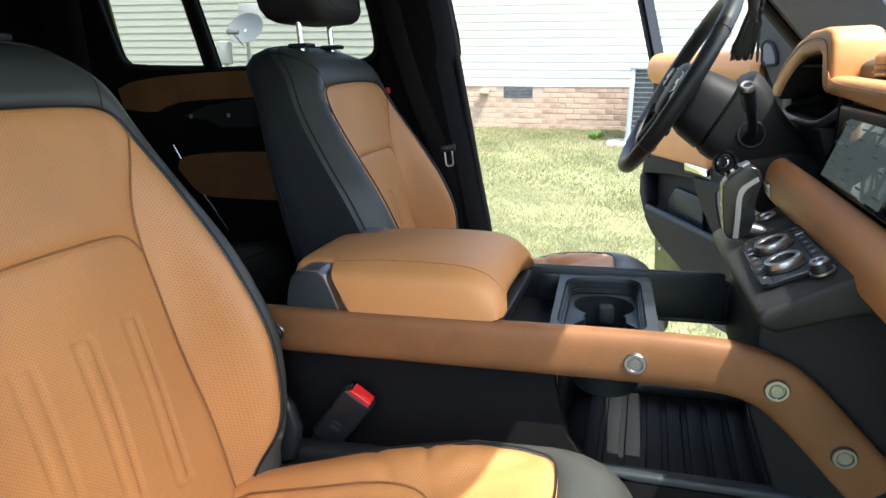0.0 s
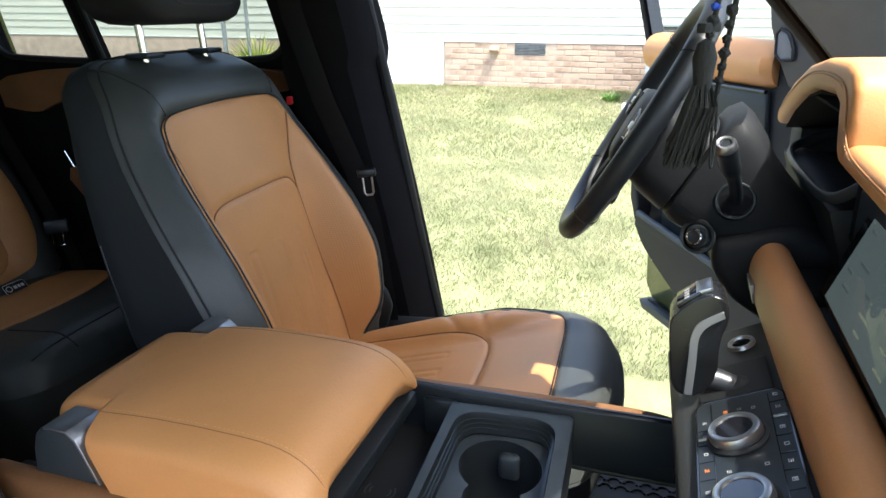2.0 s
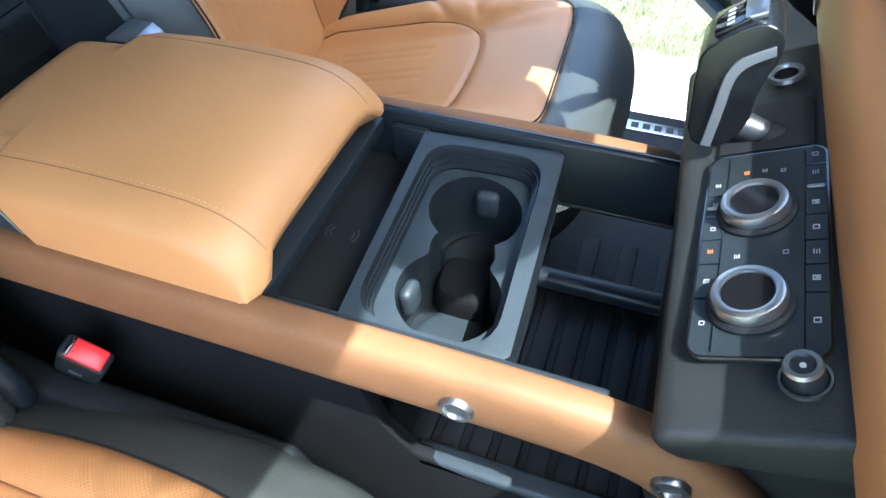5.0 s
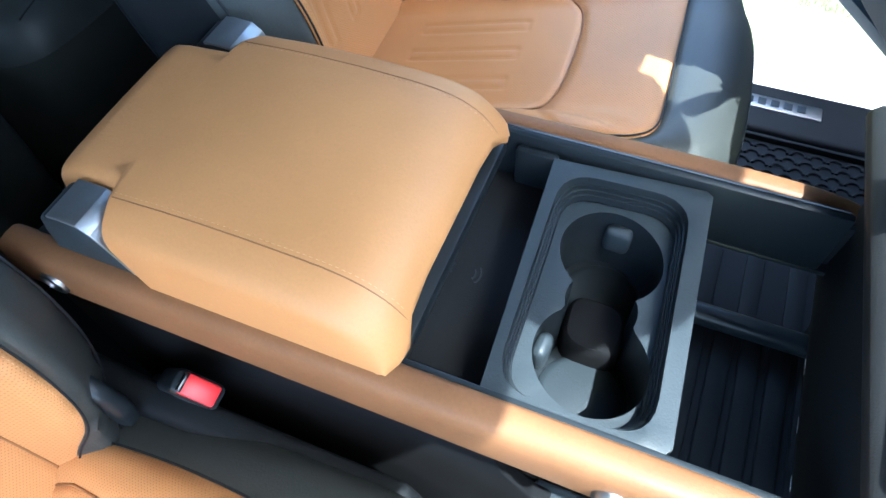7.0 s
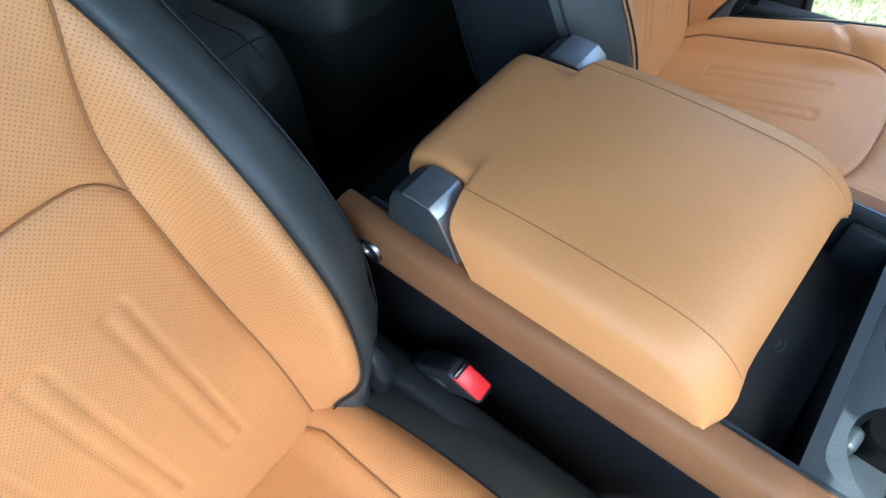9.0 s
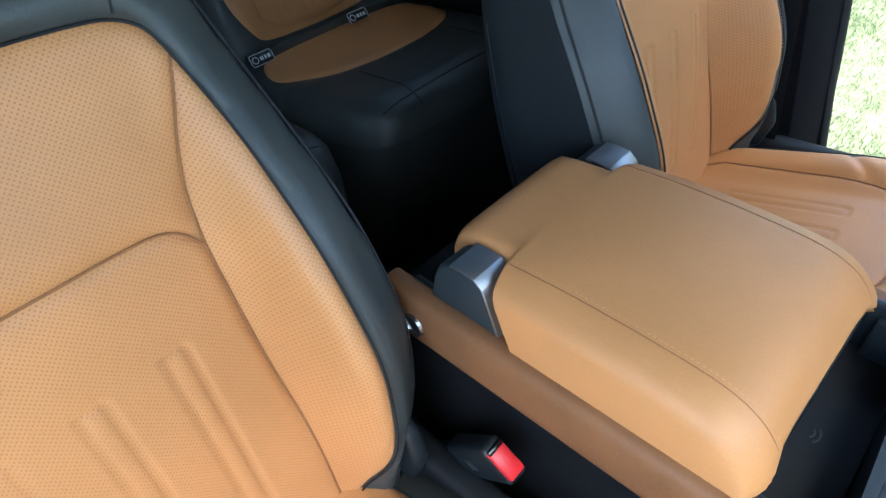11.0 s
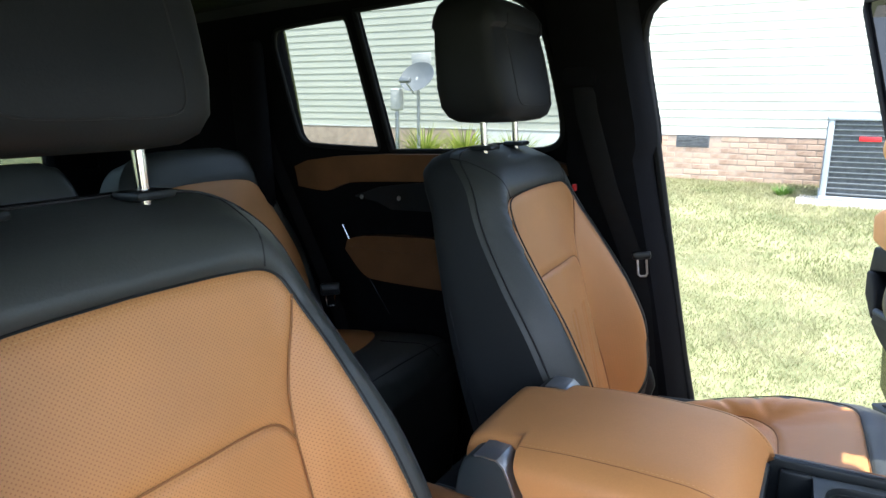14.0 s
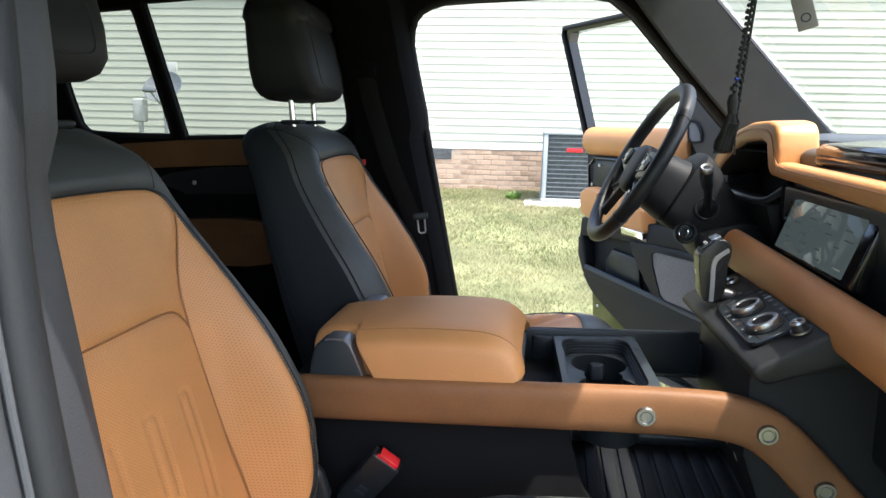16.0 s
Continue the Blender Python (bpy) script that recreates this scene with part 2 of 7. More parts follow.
def pane_glass(name, tint, rough=0.0):
    m = bpy.data.materials.new(name)
    m.use_nodes = True
    n, ln = m.node_tree.nodes, m.node_tree.links
    n.remove(n["Principled BSDF"])
    tr, gl, fr, mx = n.new("ShaderNodeBsdfTransparent"), n.new("ShaderNodeBsdfGlossy"), n.new("ShaderNodeLayerWeight"), n.new("ShaderNodeMixShader")
    pw, ad = n.new("ShaderNodeMath"), n.new("ShaderNodeMath")
    tr.inputs[0].default_value = (*tint, 1)
    gl.inputs["Roughness"].default_value = rough
    pw.operation, ad.operation = "POWER", "MULTIPLY_ADD"
    pw.inputs[1].default_value, ad.inputs[1].default_value, ad.inputs[2].default_value = 4.0, 0.9, 0.05
    ln.new(fr.outputs["Facing"], pw.inputs[0])
    ln.new(pw.outputs[0], ad.inputs[0])
    ln.new(ad.outputs[0], mx.inputs[0])
    ln.new(tr.outputs[0], mx.inputs[1])
    ln.new(gl.outputs[0], mx.inputs[2])
    ln.new(mx.outputs[0], n["Material Output"].inputs["Surface"])
    return m


clear_glass = pane_glass("clear_glass", (0.90, 0.94, 0.92))
rear_glass = pane_glass("tinted_glass", (0.43, 0.46, 0.44))


def screen_glass():
    """A glossy display showing a dim grey page."""
    m = material("display_glass", (0.020, 0.028, 0.030), 0.05, var=0.2, scale=6, fine=80, bump=0.0, fine_bump=0.0, rough_var=0.02)
    b = m.node_tree.nodes["Principled BSDF"]
    b.inputs["IOR"].default_value = 1.17
    b.inputs["Emission Color"].default_value = (0.62, 0.80, 0.80, 1)
    b.inputs["Emission Strength"].default_value = 0.022
    return m


display = screen_glass()
display_text = material("display_text", (0.02, 0.028, 0.03), 0.10, bump=0, fine_bump=0)
display_text.node_tree.nodes["Principled BSDF"].inputs["Emission Color"].default_value = (0.62, 0.80, 0.80, 1)
display_text.node_tree.nodes["Principled BSDF"].inputs["Emission Strength"].default_value = 0.0145

# ---- modelling tools ----
def part(name, bm, mat, parent=None, label="", smooth=True, sharp=40):
    """Links a bmesh as one mesh object under a thing or a part."""
    me = bpy.data.meshes.new(name)
    bmesh.ops.recalc_face_normals(bm, faces=bm.faces)
    bm.to_mesh(me)
    bm.free()
    if smooth:
        me.shade_smooth()
        me.set_sharp_from_angle(angle=radians(sharp))
    me.materials.append(mat)
    ob = new(name, me)
    if parent is not None:
        ob.parent = parent
    if label:
        ob["label"] = label
    return ob


def thing(name, label, category, m=None, group="", kind="", car=True):
    ob = new(name)
    ob.empty_display_size = 0.05
    ob.matrix_world = (CAR if car else Matrix()) @ (m if m is not None else Matrix())
    return tagged(ob, label, category, group, kind)


def quads(verts, faces):
    bm = bmesh.new()
    vs = [bm.verts.new(v) for v in verts]
    for f in faces:
        try:
            bm.faces.new([vs[i] for i in f])
        except ValueError:
            pass
    return bm


def rbox(x0, x1, y0, y1, z0, z1, r=0.004, seg=2, m=None):
    """A box with rounded edges between two corners."""
    bm = bmesh.new()
    bmesh.ops.create_cube(bm, size=1)
    bmesh.ops.transform(bm, matrix=Matrix.Translation(((x0 + x1) / 2, (y0 + y1) / 2, (z0 + z1) / 2)) @ Matrix.Diagonal((abs(x1 - x0), abs(y1 - y0), abs(z1 - z0), 1)), verts=bm.verts)
    r = min(r, 0.49 * min(abs(x1 - x0), abs(y1 - y0), abs(z1 - z0)))
    if r > 0:
        bmesh.ops.bevel(bm, geom=list(bm.edges), offset=r, segments=seg, profile=0.5, affect="EDGES", clamp_overlap=True)
    if m is not None:
        bmesh.ops.transform(bm, matrix=m, verts=bm.verts)
    return bm


def join(*bms):
    out = bms[0]
    for b in bms[1:]:
        me = bpy.data.meshes.new("tmp")
        b.to_mesh(me)
        b.free()
        out.from_mesh(me)
        bpy.data.meshes.remove(me)
    return out


def moved(bm, m):
    bmesh.ops.transform(bm, matrix=m, verts=bm.verts)
    return bm


def prism(poly, axis, a, b, r=0.004, seg=2, m=None):
    """A polygon, given in the two other axes in order, drawn along an axis from a to b, with rounded edges."""
    def at(p, q):
        return {"x": (q, p[0], p[1]), "y": (p[0], q, p[1]), "z": (p[0], p[1], q)}[axis]
    bm = bmesh.new()
    v0 = [bm.verts.new(at(p, a)) for p in poly]
    v1 = [bm.verts.new(at(p, b)) for p in poly]
    n = len(poly)
    bm.faces.new(v0)
    bm.faces.new(v1)
    for i in range(n):
        bm.faces.new((v0[i], v0[(i + 1) % n], v1[(i + 1) % n], v1[i]))
    bmesh.ops.recalc_face_normals(bm, faces=bm.faces)
    if r > 0:
        bmesh.ops.bevel(bm, geom=list(bm.edges), offset=r, segments=seg, profile=0.5, affect="EDGES", clamp_overlap=True)
    if m is not None:
        bmesh.ops.transform(bm, matrix=m, verts=bm.verts)
    return bm


def loft(rings, closed=True, caps=True):
    """Skins rings of points, all of one length."""
    bm = bmesh.new()
    vs = [[bm.verts.new(p) for p in r] for r in rings]
    n = len(rings[0])
    for i in range(len(vs) - 1):
        for j in range(n if closed else n - 1):
            k = (j + 1) % n
            bm.faces.new((vs[i][j], vs[i][k], vs[i + 1][k], vs[i + 1][j]))
    if caps and closed:
        bm.faces.new(vs[0][::-1])
        bm.faces.new(vs[-1])
    return bm


def smooth_curve(pts, n=3, closed=False):
    """Rounds a polyline by cutting its corners."""
    pts = [Vector(p) for p in pts]
    for _ in range(n):
        out = [] if closed else [pts[0]]
        m = len(pts)
        for i in range(m if closed else m - 1):
            a, b = pts[i], pts[(i + 1) % m]
            out += [a * 0.75 + b * 0.25, a * 0.25 + b * 0.75]
        if not closed:
            out.append(pts[-1])
        pts = out
    return pts


def tube(pts, rx, ry=None, n=16, up=(0, 0, 1), square=2.0, closed=False, taper=None):
    """A rounded bar along points. rx lies across, ry along the up direction; square over 2 flattens its sides."""
    ry = rx if ry is None else ry
    pts = [Vector(p) for p in pts]
    rings = []
    for i, p in enumerate(pts):
        a = pts[i - 1] if i or closed else p
        b = pts[(i + 1) % len(pts)] if i < len(pts) - 1 or closed else p
        d = (b - a).normalized()
        side = d.cross(Vector(up))
        side = side.normalized() if side.length > 1e-5 else d.orthogonal().normalized()
        top = side.cross(d).normalized()
        k = taper(i / max(1, len(pts) - 1)) if taper else 1.0
        ring = []
        for j in range(n):
            c, s = math.cos(2 * math.pi * j / n), math.sin(2 * math.pi * j / n)
            c = math.copysign(abs(c) ** (2 / square), c)
            s = math.copysign(abs(s) ** (2 / square), s)
            ring.append(p + side * c * rx * k + top * s * ry * k)
        rings.append(ring)
    if closed:
        rings.append(rings[0])
        bm = loft(rings, True, False)
        bmesh.ops.remove_doubles(bm, verts=bm.verts, dist=1e-6)
        return bm
    return loft(rings)


def lathe(profile, n=32, m=None):
    """Turns (radius, height) pairs round z."""
    bm = bmesh.new()
    rings = []
    for r, h in profile:
        if r < 1e-6:
            rings.append([bm.verts.new((0, 0, h))])
        else:
            rings.append([bm.verts.new((r * math.cos(2 * math.pi * i / n), r * math.sin(2 * math.pi * i / n), h)) for i in range(n)])
    for a, b in zip(rings, rings[1:]):
        for i in range(n):
            k = (i + 1) % n
            if len(a) == 1 and len(b) == 1:
                continue
            if len(a) == 1:
                bm.faces.new((a[0], b[i], b[k]))
            elif len(b) == 1:
                bm.faces.new((a[i], a[k], b[0]))
            else:
                bm.faces.new((a[i], a[k], b[k], b[i]))
    if m is not None:
        bmesh.ops.transform(bm, matrix=m, verts=bm.verts)
    return bm


def frame_at(p, normal, along=(0, 1, 0)):
    """A pose whose z is the normal and whose x runs along."""
    z = Vector(normal).normalized()
    x = Vector(along)
    x = (x - z * x.dot(z)).normalized()
    y = z.cross(x)
    return Matrix.Translation(p) @ Matrix((x, y, z)).transposed().to_4x4()


def edge_distance(pts, poly):
    """The distance of 2D points from a closed outline, and whether they lie inside it."""
    pts, a = np.asarray(pts, float), np.asarray(poly, float)
    b = np.roll(a, -1, axis=0)
    best = np.full(len(pts), 1e9)
    inside = np.zeros(len(pts), bool)
    for p, q in zip(a, b):
        d = q - p
        k = np.clip(((pts - p) @ d) / max(d @ d, 1e-12), 0, 1)
        best = np.minimum(best, np.hypot(*(pts - p - k[:, None] * d).T))
        cross = (p[1] > pts[:, 1]) != (q[1] > pts[:, 1])
        with np.errstate(divide="ignore", invalid="ignore"):
            xs = (q[0] - p[0]) * (pts[:, 1] - p[1]) / (q[1] - p[1]) + p[0]
        inside ^= cross & (pts[:, 0] < xs)
    return best, inside


def dense(poly, h):
    out = []
    for i, p in enumerate(poly):
        p, q = Vector(p), Vector(poly[(i + 1) % len(poly)])
        n = max(1, int((q - p).length / h))
        out += [p.lerp(q, k / n) for k in range(n)]
    return [(v[0], v[1]) for v in out]


def upholstery(name, outline, surface, mat, parent, h=0.008, hole=None, sink=0.0045, roll=0.009, relief=None, label=""):
    """A leather panel cut to an outline and laid on a surface (s, t, lift) -> point; its edge sinks into the seams. The UV is in metres."""
    from mathutils.geometry import delaunay_2d_cdt
    outline = dense(outline, h)
    hole = dense(hole, h) if hole else None
    xs = [p[0] for p in outline]
    ys = [p[1] for p in outline]
    gx, gy = np.meshgrid(np.arange(min(xs), max(xs), h), np.arange(min(ys), max(ys), h))
    grid = np.stack([gx.ravel(), gy.ravel()], 1) + 0.5 * h
    d, ins = edge_distance(grid, outline)
    keep = ins & (d > 0.5 * h)
    if hole:
        d2, in2 = edge_distance(grid, hole)
        keep &= ~in2 & (d2 > 0.5 * h)
    extra = []
    if relief:
        extra = [p for p in relief("points")]
    pts = outline + (hole or []) + [tuple(p) for p in grid[keep]] + extra
    n0, n1 = len(outline), len(hole or [])
    edges = [(i, (i + 1) % n0) for i in range(n0)] + [(n0 + i, n0 + (i + 1) % n1) for i in range(n1)]
    out = delaunay_2d_cdt([Vector(p) for p in pts], edges, [], 0, 1e-6)
    co = np.array([(v[0], v[1]) for v in out[0]])
    faces = [list(f) for f in out[2]]
    mid = np.array([co[f].mean(axis=0) for f in faces])
    _, ins = edge_distance(mid, outline)
    ok = ins
    if hole:
        _, in2 = edge_distance(mid, hole)
        ok = ins & ~in2
    faces = [f for f, k in zip(faces, ok) if k]
    d, _ = edge_distance(co, outline)
    if hole:
        d = np.minimum(d, edge_distance(co, hole)[0])
    k = np.clip(1 - d / roll, 0, 1)
    lift = -sink * k * k
    if relief:
        lift = lift + relief(co)
    verts = [surface(s, t, l) for (s, t), l in zip(co, lift)]
    bm = bmesh.new()
    vs = [bm.verts.new(v) for v in verts]
    uv = bm.loops.layers.uv.new("UVMap")
    for f in faces:
        try:
            fc = bm.faces.new([vs[i] for i in f])
        except ValueError:
            continue
        for lp, i in zip(fc.loops, f):
            lp[uv].uv = co[i]
    loose = [v for v in bm.verts if not v.link_faces]
    bmesh.ops.delete(bm, geom=loose, context="VERTS")
    return part(name, bm, mat, parent, label, sharp=75)


def stitches(name, pts, mat, parent, step=0.0052, length=0.0036, w=0.0009, normal=(0, 0, 1)):
    """A row of short threads along points, in one mesh."""
    pts = [Vector(p) for p in pts]
    bm = bmesh.new()
    left = 0.0
    nv = Vector(normal)
    for a, b in zip(pts, pts[1:]):
        d = (b - a)
        ln = d.length
        if ln < 1e-6:
            continue
        d.normalize()
        side = d.cross(nv).normalized() * w / 2
        x = left
        while x < ln:
            p, q = a + d * x, a + d * min(ln, x + length)
            up = nv * w * 0.9
            vs = [bm.verts.new(v) for v in (p - side, p + side, q + side, q - side, p + up * 0.3, q + up * 0.3, (p + q) / 2 - side + up, (p + q) / 2 + side + up)]
            bm.faces.new((vs[0], vs[6], vs[3]))
            bm.faces.new((vs[0], vs[1], vs[7], vs[6]))
            bm.faces.new((vs[6], vs[7], vs[2], vs[3]))
            bm.faces.new((vs[1], vs[2], vs[7]))
            x += step
        left = x - ln
    ob = part(name, bm, mat, parent, smooth=False)
    return tagged(ob, kind="stuff")


def smoothstep(a, b, x):
    k = min(1.0, max(0.0, (x - a) / (b - a)))
    return k * k * (3 - 2 * k)


def interp(x, pts):
    return float(np.interp(x, [p[0] for p in pts], [p[1] for p in pts]))


def mirrored(half):
    """A closed outline from its right half, listed from the top middle to the bottom middle."""
    return [tuple(p) for p in half] + [(-p[0], p[1]) for p in reversed(half) if abs(p[0]) > 1e-6]


def curve2(pts, n=2):
    return [(p[0], p[1]) for p in smooth_curve([(a, b, 0) for a, b in pts], n)]



# ---- the ground, the lawn and the house behind the car ----
WALL_TURN = 3.5
WALL = pose(-1.6, 8.50, 0, 0, 0, WALL_TURN)  # x along the wall, -y out of it towards the car


def ground_height(x, y):
    """The drive is level; the lawn climbs from its edge to the house."""
    return 0.0 if y < 2.0 else 0.53 * smoothstep(1.2, 9.0, y) * 1.0


gxs = [-400, -120, -40, -20] + [x * 0.5 for x in range(-28, 25)] + [20, 40, 120, 400]
gys = [-400, -120, -40, -15, -5] + [y * 0.25 for y in range(-8, 44)] + [14, 20, 40, 120, 400]
bm = quads([(x, y, ground_height(x, y) + (0.012 * noise.noise((x * 1.3, y * 1.3, 0)) if 2.1 < y < 12 else 0)) for y in gys for x in gxs],
           [(j * len(gxs) + i, j * len(gxs) + i + 1, (j + 1) * len(gxs) + i + 1, (j + 1) * len(gxs) + i) for j in range(len(gys) - 1) for i in range(len(gxs) - 1)])
tagged(part("ground", bm, soil), "dry pale green lawn sloping up to the house", "ground", kind="structure")

slab = rbox(-9, 7, -1.15, 2.12, -0.12, 0.004, 0.01)
tagged(part("driveway", slab, concrete), "pale sunlit concrete driveway under the car", "driveway", kind="structure")

# ---- the car's shell, in car coordinates: x ahead, y to the driver's side, z up ----
def side_y(z):
    """Half-width of the inner trim: upright below the window line, leaning in above it."""
    return interp(z, [(0.5, 0.755), (0.9, 0.770), (1.40, 0.735), (1.48, 0.722), (1.84, 0.655), (1.92, 0.60)])


def skin(name, outline, holes, inner, thick, mat, parent=None, h=0.06):
    """A wall cut to an outline with openings through it: an inner and an outer face and the reveals between them. (s, t) -> point."""
    from mathutils.geometry import delaunay_2d_cdt
    loops = [dense(outline, h)] + [dense(k, h * 0.6) for k in holes]
    pts, edges = [], []
    for lp in loops:
        n0 = len(pts)
        pts += lp
        edges += [(n0 + i, n0 + (i + 1) % len(lp)) for i in range(len(lp))]
    out = delaunay_2d_cdt([Vector(p) for p in pts], edges, [], 0, 1e-6)
    co = np.array([(v[0], v[1]) for v in out[0]])
    faces = [list(f) for f in out[2]]
    mid = np.array([co[f].mean(axis=0) for f in faces])
    ok = edge_distance(mid, loops[0])[1]
    for lp in loops[1:]:
        ok &= ~edge_distance(mid, lp)[1]
    bm = bmesh.new()
    va = [bm.verts.new(inner(s, t, 0.0)) for s, t in co]
    vb = [bm.verts.new(inner(s, t, thick)) for s, t in co]
    count = {}
    for f, k in zip(faces, ok):
        if not k:
            continue
        bm.faces.new([va[i] for i in f])
        bm.faces.new([vb[i] for i in reversed(f)])
        for i in range(len(f)):
            e = (f[i], f[(i + 1) % len(f)])
            count[e] = count.get(e, 0) + 1
    for a, b in list(count):
        if (b, a) not in count:
            bm.faces.new((va[b], va[a], vb[a], vb[b]))
    bmesh.ops.delete(bm, geom=[v for v in bm.verts if not v.link_faces], context="VERTS")
    return part(name, bm, mat, parent, sharp=30)


FRONT_DOORWAY = curve2([(-0.06, 0.60), (-0.10, 0.72), (-0.135, 0.90), (-0.158, 1.03), (-0.240, 1.64), (-0.245, 1.72), (-0.225, 1.775), (-0.17, 1.800), (-0.08, 1.808), (0.20, 1.808), (0.285, 1.790), (0.42, 1.637),
                        (0.556, 1.481), (0.72, 1.30), (0.80, 1.15), (0.82, 0.95), (0.80, 0.70), (0.76, 0.60), (-0.06, 0.60)], 1)[:-1]
REAR_LIGHT = curve2([(-1.285, 1.77), (-1.275, 1.812), (-1.24, 1.822), (-1.03, 1.828), (-1.012, 1.826), (-1.004, 1.80), (-0.966, 1.495), (-0.968, 1.480), (-0.99, 1.478), (-1.21, 1.490), (-1.245, 1.500), (-1.265, 1.53), (-1.285, 1.77)], 1)[:-1]
REAR_WINDOW = [(-0.980, 1.838)] + curve2([(-0.975, 1.840), (-0.62, 1.846), (-0.52, 1.825), (-0.463, 1.765), (-0.443, 1.65), (-0.425, 1.52), (-0.445, 1.484), (-0.50, 1.472), (-0.925, 1.472)], 2) + [(-0.930, 1.474)]
SIDE_OUT = [(-2.35, 0.56), (0.98, 0.56), (1.02, 1.25), (0.93, 1.300), (0.745, 1.484), (0.468, 1.779), (0.40, 1.86), (-2.30, 1.88), (-2.40, 1.40)]
shell_body = thing("car_body", "olive green off-road car body with black interior trim", "car", kind="structure")
for sgn in (1, -1):
    def wall_at(x, z, out, sgn=sgn):
        return Vector((x, sgn * (side_y(z) + out), z))
    holes = [FRONT_DOORWAY, REAR_LIGHT, REAR_WINDOW]
    skin("side_trim", SIDE_OUT, holes, wall_at, 0.030, headlining, shell_body)

    def skin_at(x, z, out, sgn=sgn):
        return Vector((x, sgn * (side_y(z) + 0.058 + out), z))
    def flared(k):
        """On the driver's side the jamb opens outwards behind the trim's edge."""
        return [(x - k * (1 - smoothstep(-0.05, 0.25, x)), z) for x, z in FRONT_DOORWAY] if sgn > 0 else FRONT_DOORWAY
    skin("door_frame_liner", SIDE_OUT, [flared(0.075), [(-1.34, 1.45), (-1.33, 1.855), (-0.60, 1.868), (-0.43, 1.82), (-0.37, 1.50), (-0.41, 1.445)]], skin_at, 0.045, headlining, shell_body)

    def paint_at(x, z, out, sgn=sgn):
        return Vector((x, sgn * (side_y(z) + 0.104 + out), z))
    cx, cz = 0.28, 1.20
    wide = [[(cx + (x - cx) * 1.05, cz + (z - cz) * 1.04) for x, z in flared(0.075)]] + [[(mx + (x - mx) * 1.06, 1.655 + (z - 1.655) * 1.06) for x, z in k] for k, mx in ((REAR_LIGHT, -1.12), (REAR_WINDOW, -0.72))]
    skin("outer_skin", SIDE_OUT, [k for k in wide[:1]] + [[(-1.35, 1.445), (-1.34, 1.86), (-0.60, 1.870), (-0.42, 1.825), (-0.36, 1.50), (-0.40, 1.44)]], paint_at, 0.018, green_paint, shell_body)
    for pane in (REAR_LIGHT, REAR_WINDOW):
        g = quads([wall_at(x, z, 0.024) for x, z in pane], [tuple(range(len(pane)))])
        glass = part("side_glass", g, rear_glass, shell_body)
        frame_pts = [wall_at(x, z, 0.004) for x, z in pane] + [wall_at(*pane[0], 0.004)]
        part("window_seal", tube(frame_pts, 0.008, 0.007, n=8, up=(0, 1, 0)), rubber, shell_body)
    # soft edge trim round the doorway
    edge = [wall_at(x, z, 0.012) for x, z in FRONT_DOORWAY if z > 0.64]
    part("door_seal", tube(edge, 0.011, 0.013, n=10, up=(0, 1, 0)), rubber, shell_body)
    part("sill_top", rbox(-0.10, 0.80, *(sorted((sgn * 0.765, sgn * 0.90))), 0.565, 0.612, 0.012, 3), grain_plastic, shell_body)
    # B-pillar trim: a deep rounded post behind the doorway
    rings = []
    for z, xe in ((1.86, -0.262), (1.80, -0.256), (1.646, -0.239), (1.53, -0.222), (1.49, -0.220), (1.46, -0.228), (1.42, -0.222), (1.20, -0.186), (1.03, -0.160), (0.87, -0.138), (0.64, -0.10)):
        lean = side_y(z) - 0.735
        rings.append([Vector((xe + dx + (0.026 if sgn < 0 else 0.0), sgn * (y + lean), z)) for dx, y in ((0.004, 0.79), (0.006, 0.74), (-0.004, 0.675), (-0.018, 0.648), (-0.045, 0.638), (-0.13, 0.640), (-0.17, 0.66), (-0.18, 0.74), (-0.18, 0.79))])
    # one trim, two tones: shade coloured in on the driver's side, daylight on the passenger's
    part("pillar_post", loft(rings), headlining if sgn > 0 else pillar_lit, shell_body, "grained dark door pillar trim")
    if sgn < 0:
        bead = [(xe + 0.040, -(0.728 + side_y(z) - 0.735), z) for z, xe in ((1.80, -0.256), (1.646, -0.239), (1.53, -0.222), (1.42, -0.218), (1.20, -0.186), (1.03, -0.160), (0.87, -0.138), (0.64, -0.10))]
        part("pillar_seal", tube([tuple(p) for p in smooth_curve(bead, 2)], 0.009, 0.012, n=14, up=(0, 1, 0)), black_vinyl, shell_body, "black rubber door seal")
        part("pillar_seal_lip", tube([(p.x - 0.004, p.y - 0.013, p.z) for p in smooth_curve(bead, 2)], 0.0025, n=8, up=(0, 1, 0)), pillar_lit, shell_body)
    # A-pillar lining
    apil = [(0.300, 1.800), (0.470, 1.790), (0.600, 1.650), (0.750, 1.495), (0.98, 1.24), (0.80, 1.21), (0.560, 1.490), (0.420, 1.648)]
    part("pillar_lining", loft([[Vector((x, sgn * (side_y(z) - d - (0.015 if d > 0.01 else 0.0)), z)) for x, z in apil] for d in (-0.004, 0.012, 0.022)], True, True), pillar_cloth, shell_body, "grey cloth pillar lining")
    part("screen_edge", tube([(0.470, sgn * 0.655, 1.80), (0.752, sgn * 0.700, 1.492), (0.985, sgn * 0.72, 1.25)], 0.009, n=8), gloss_black, shell_body)

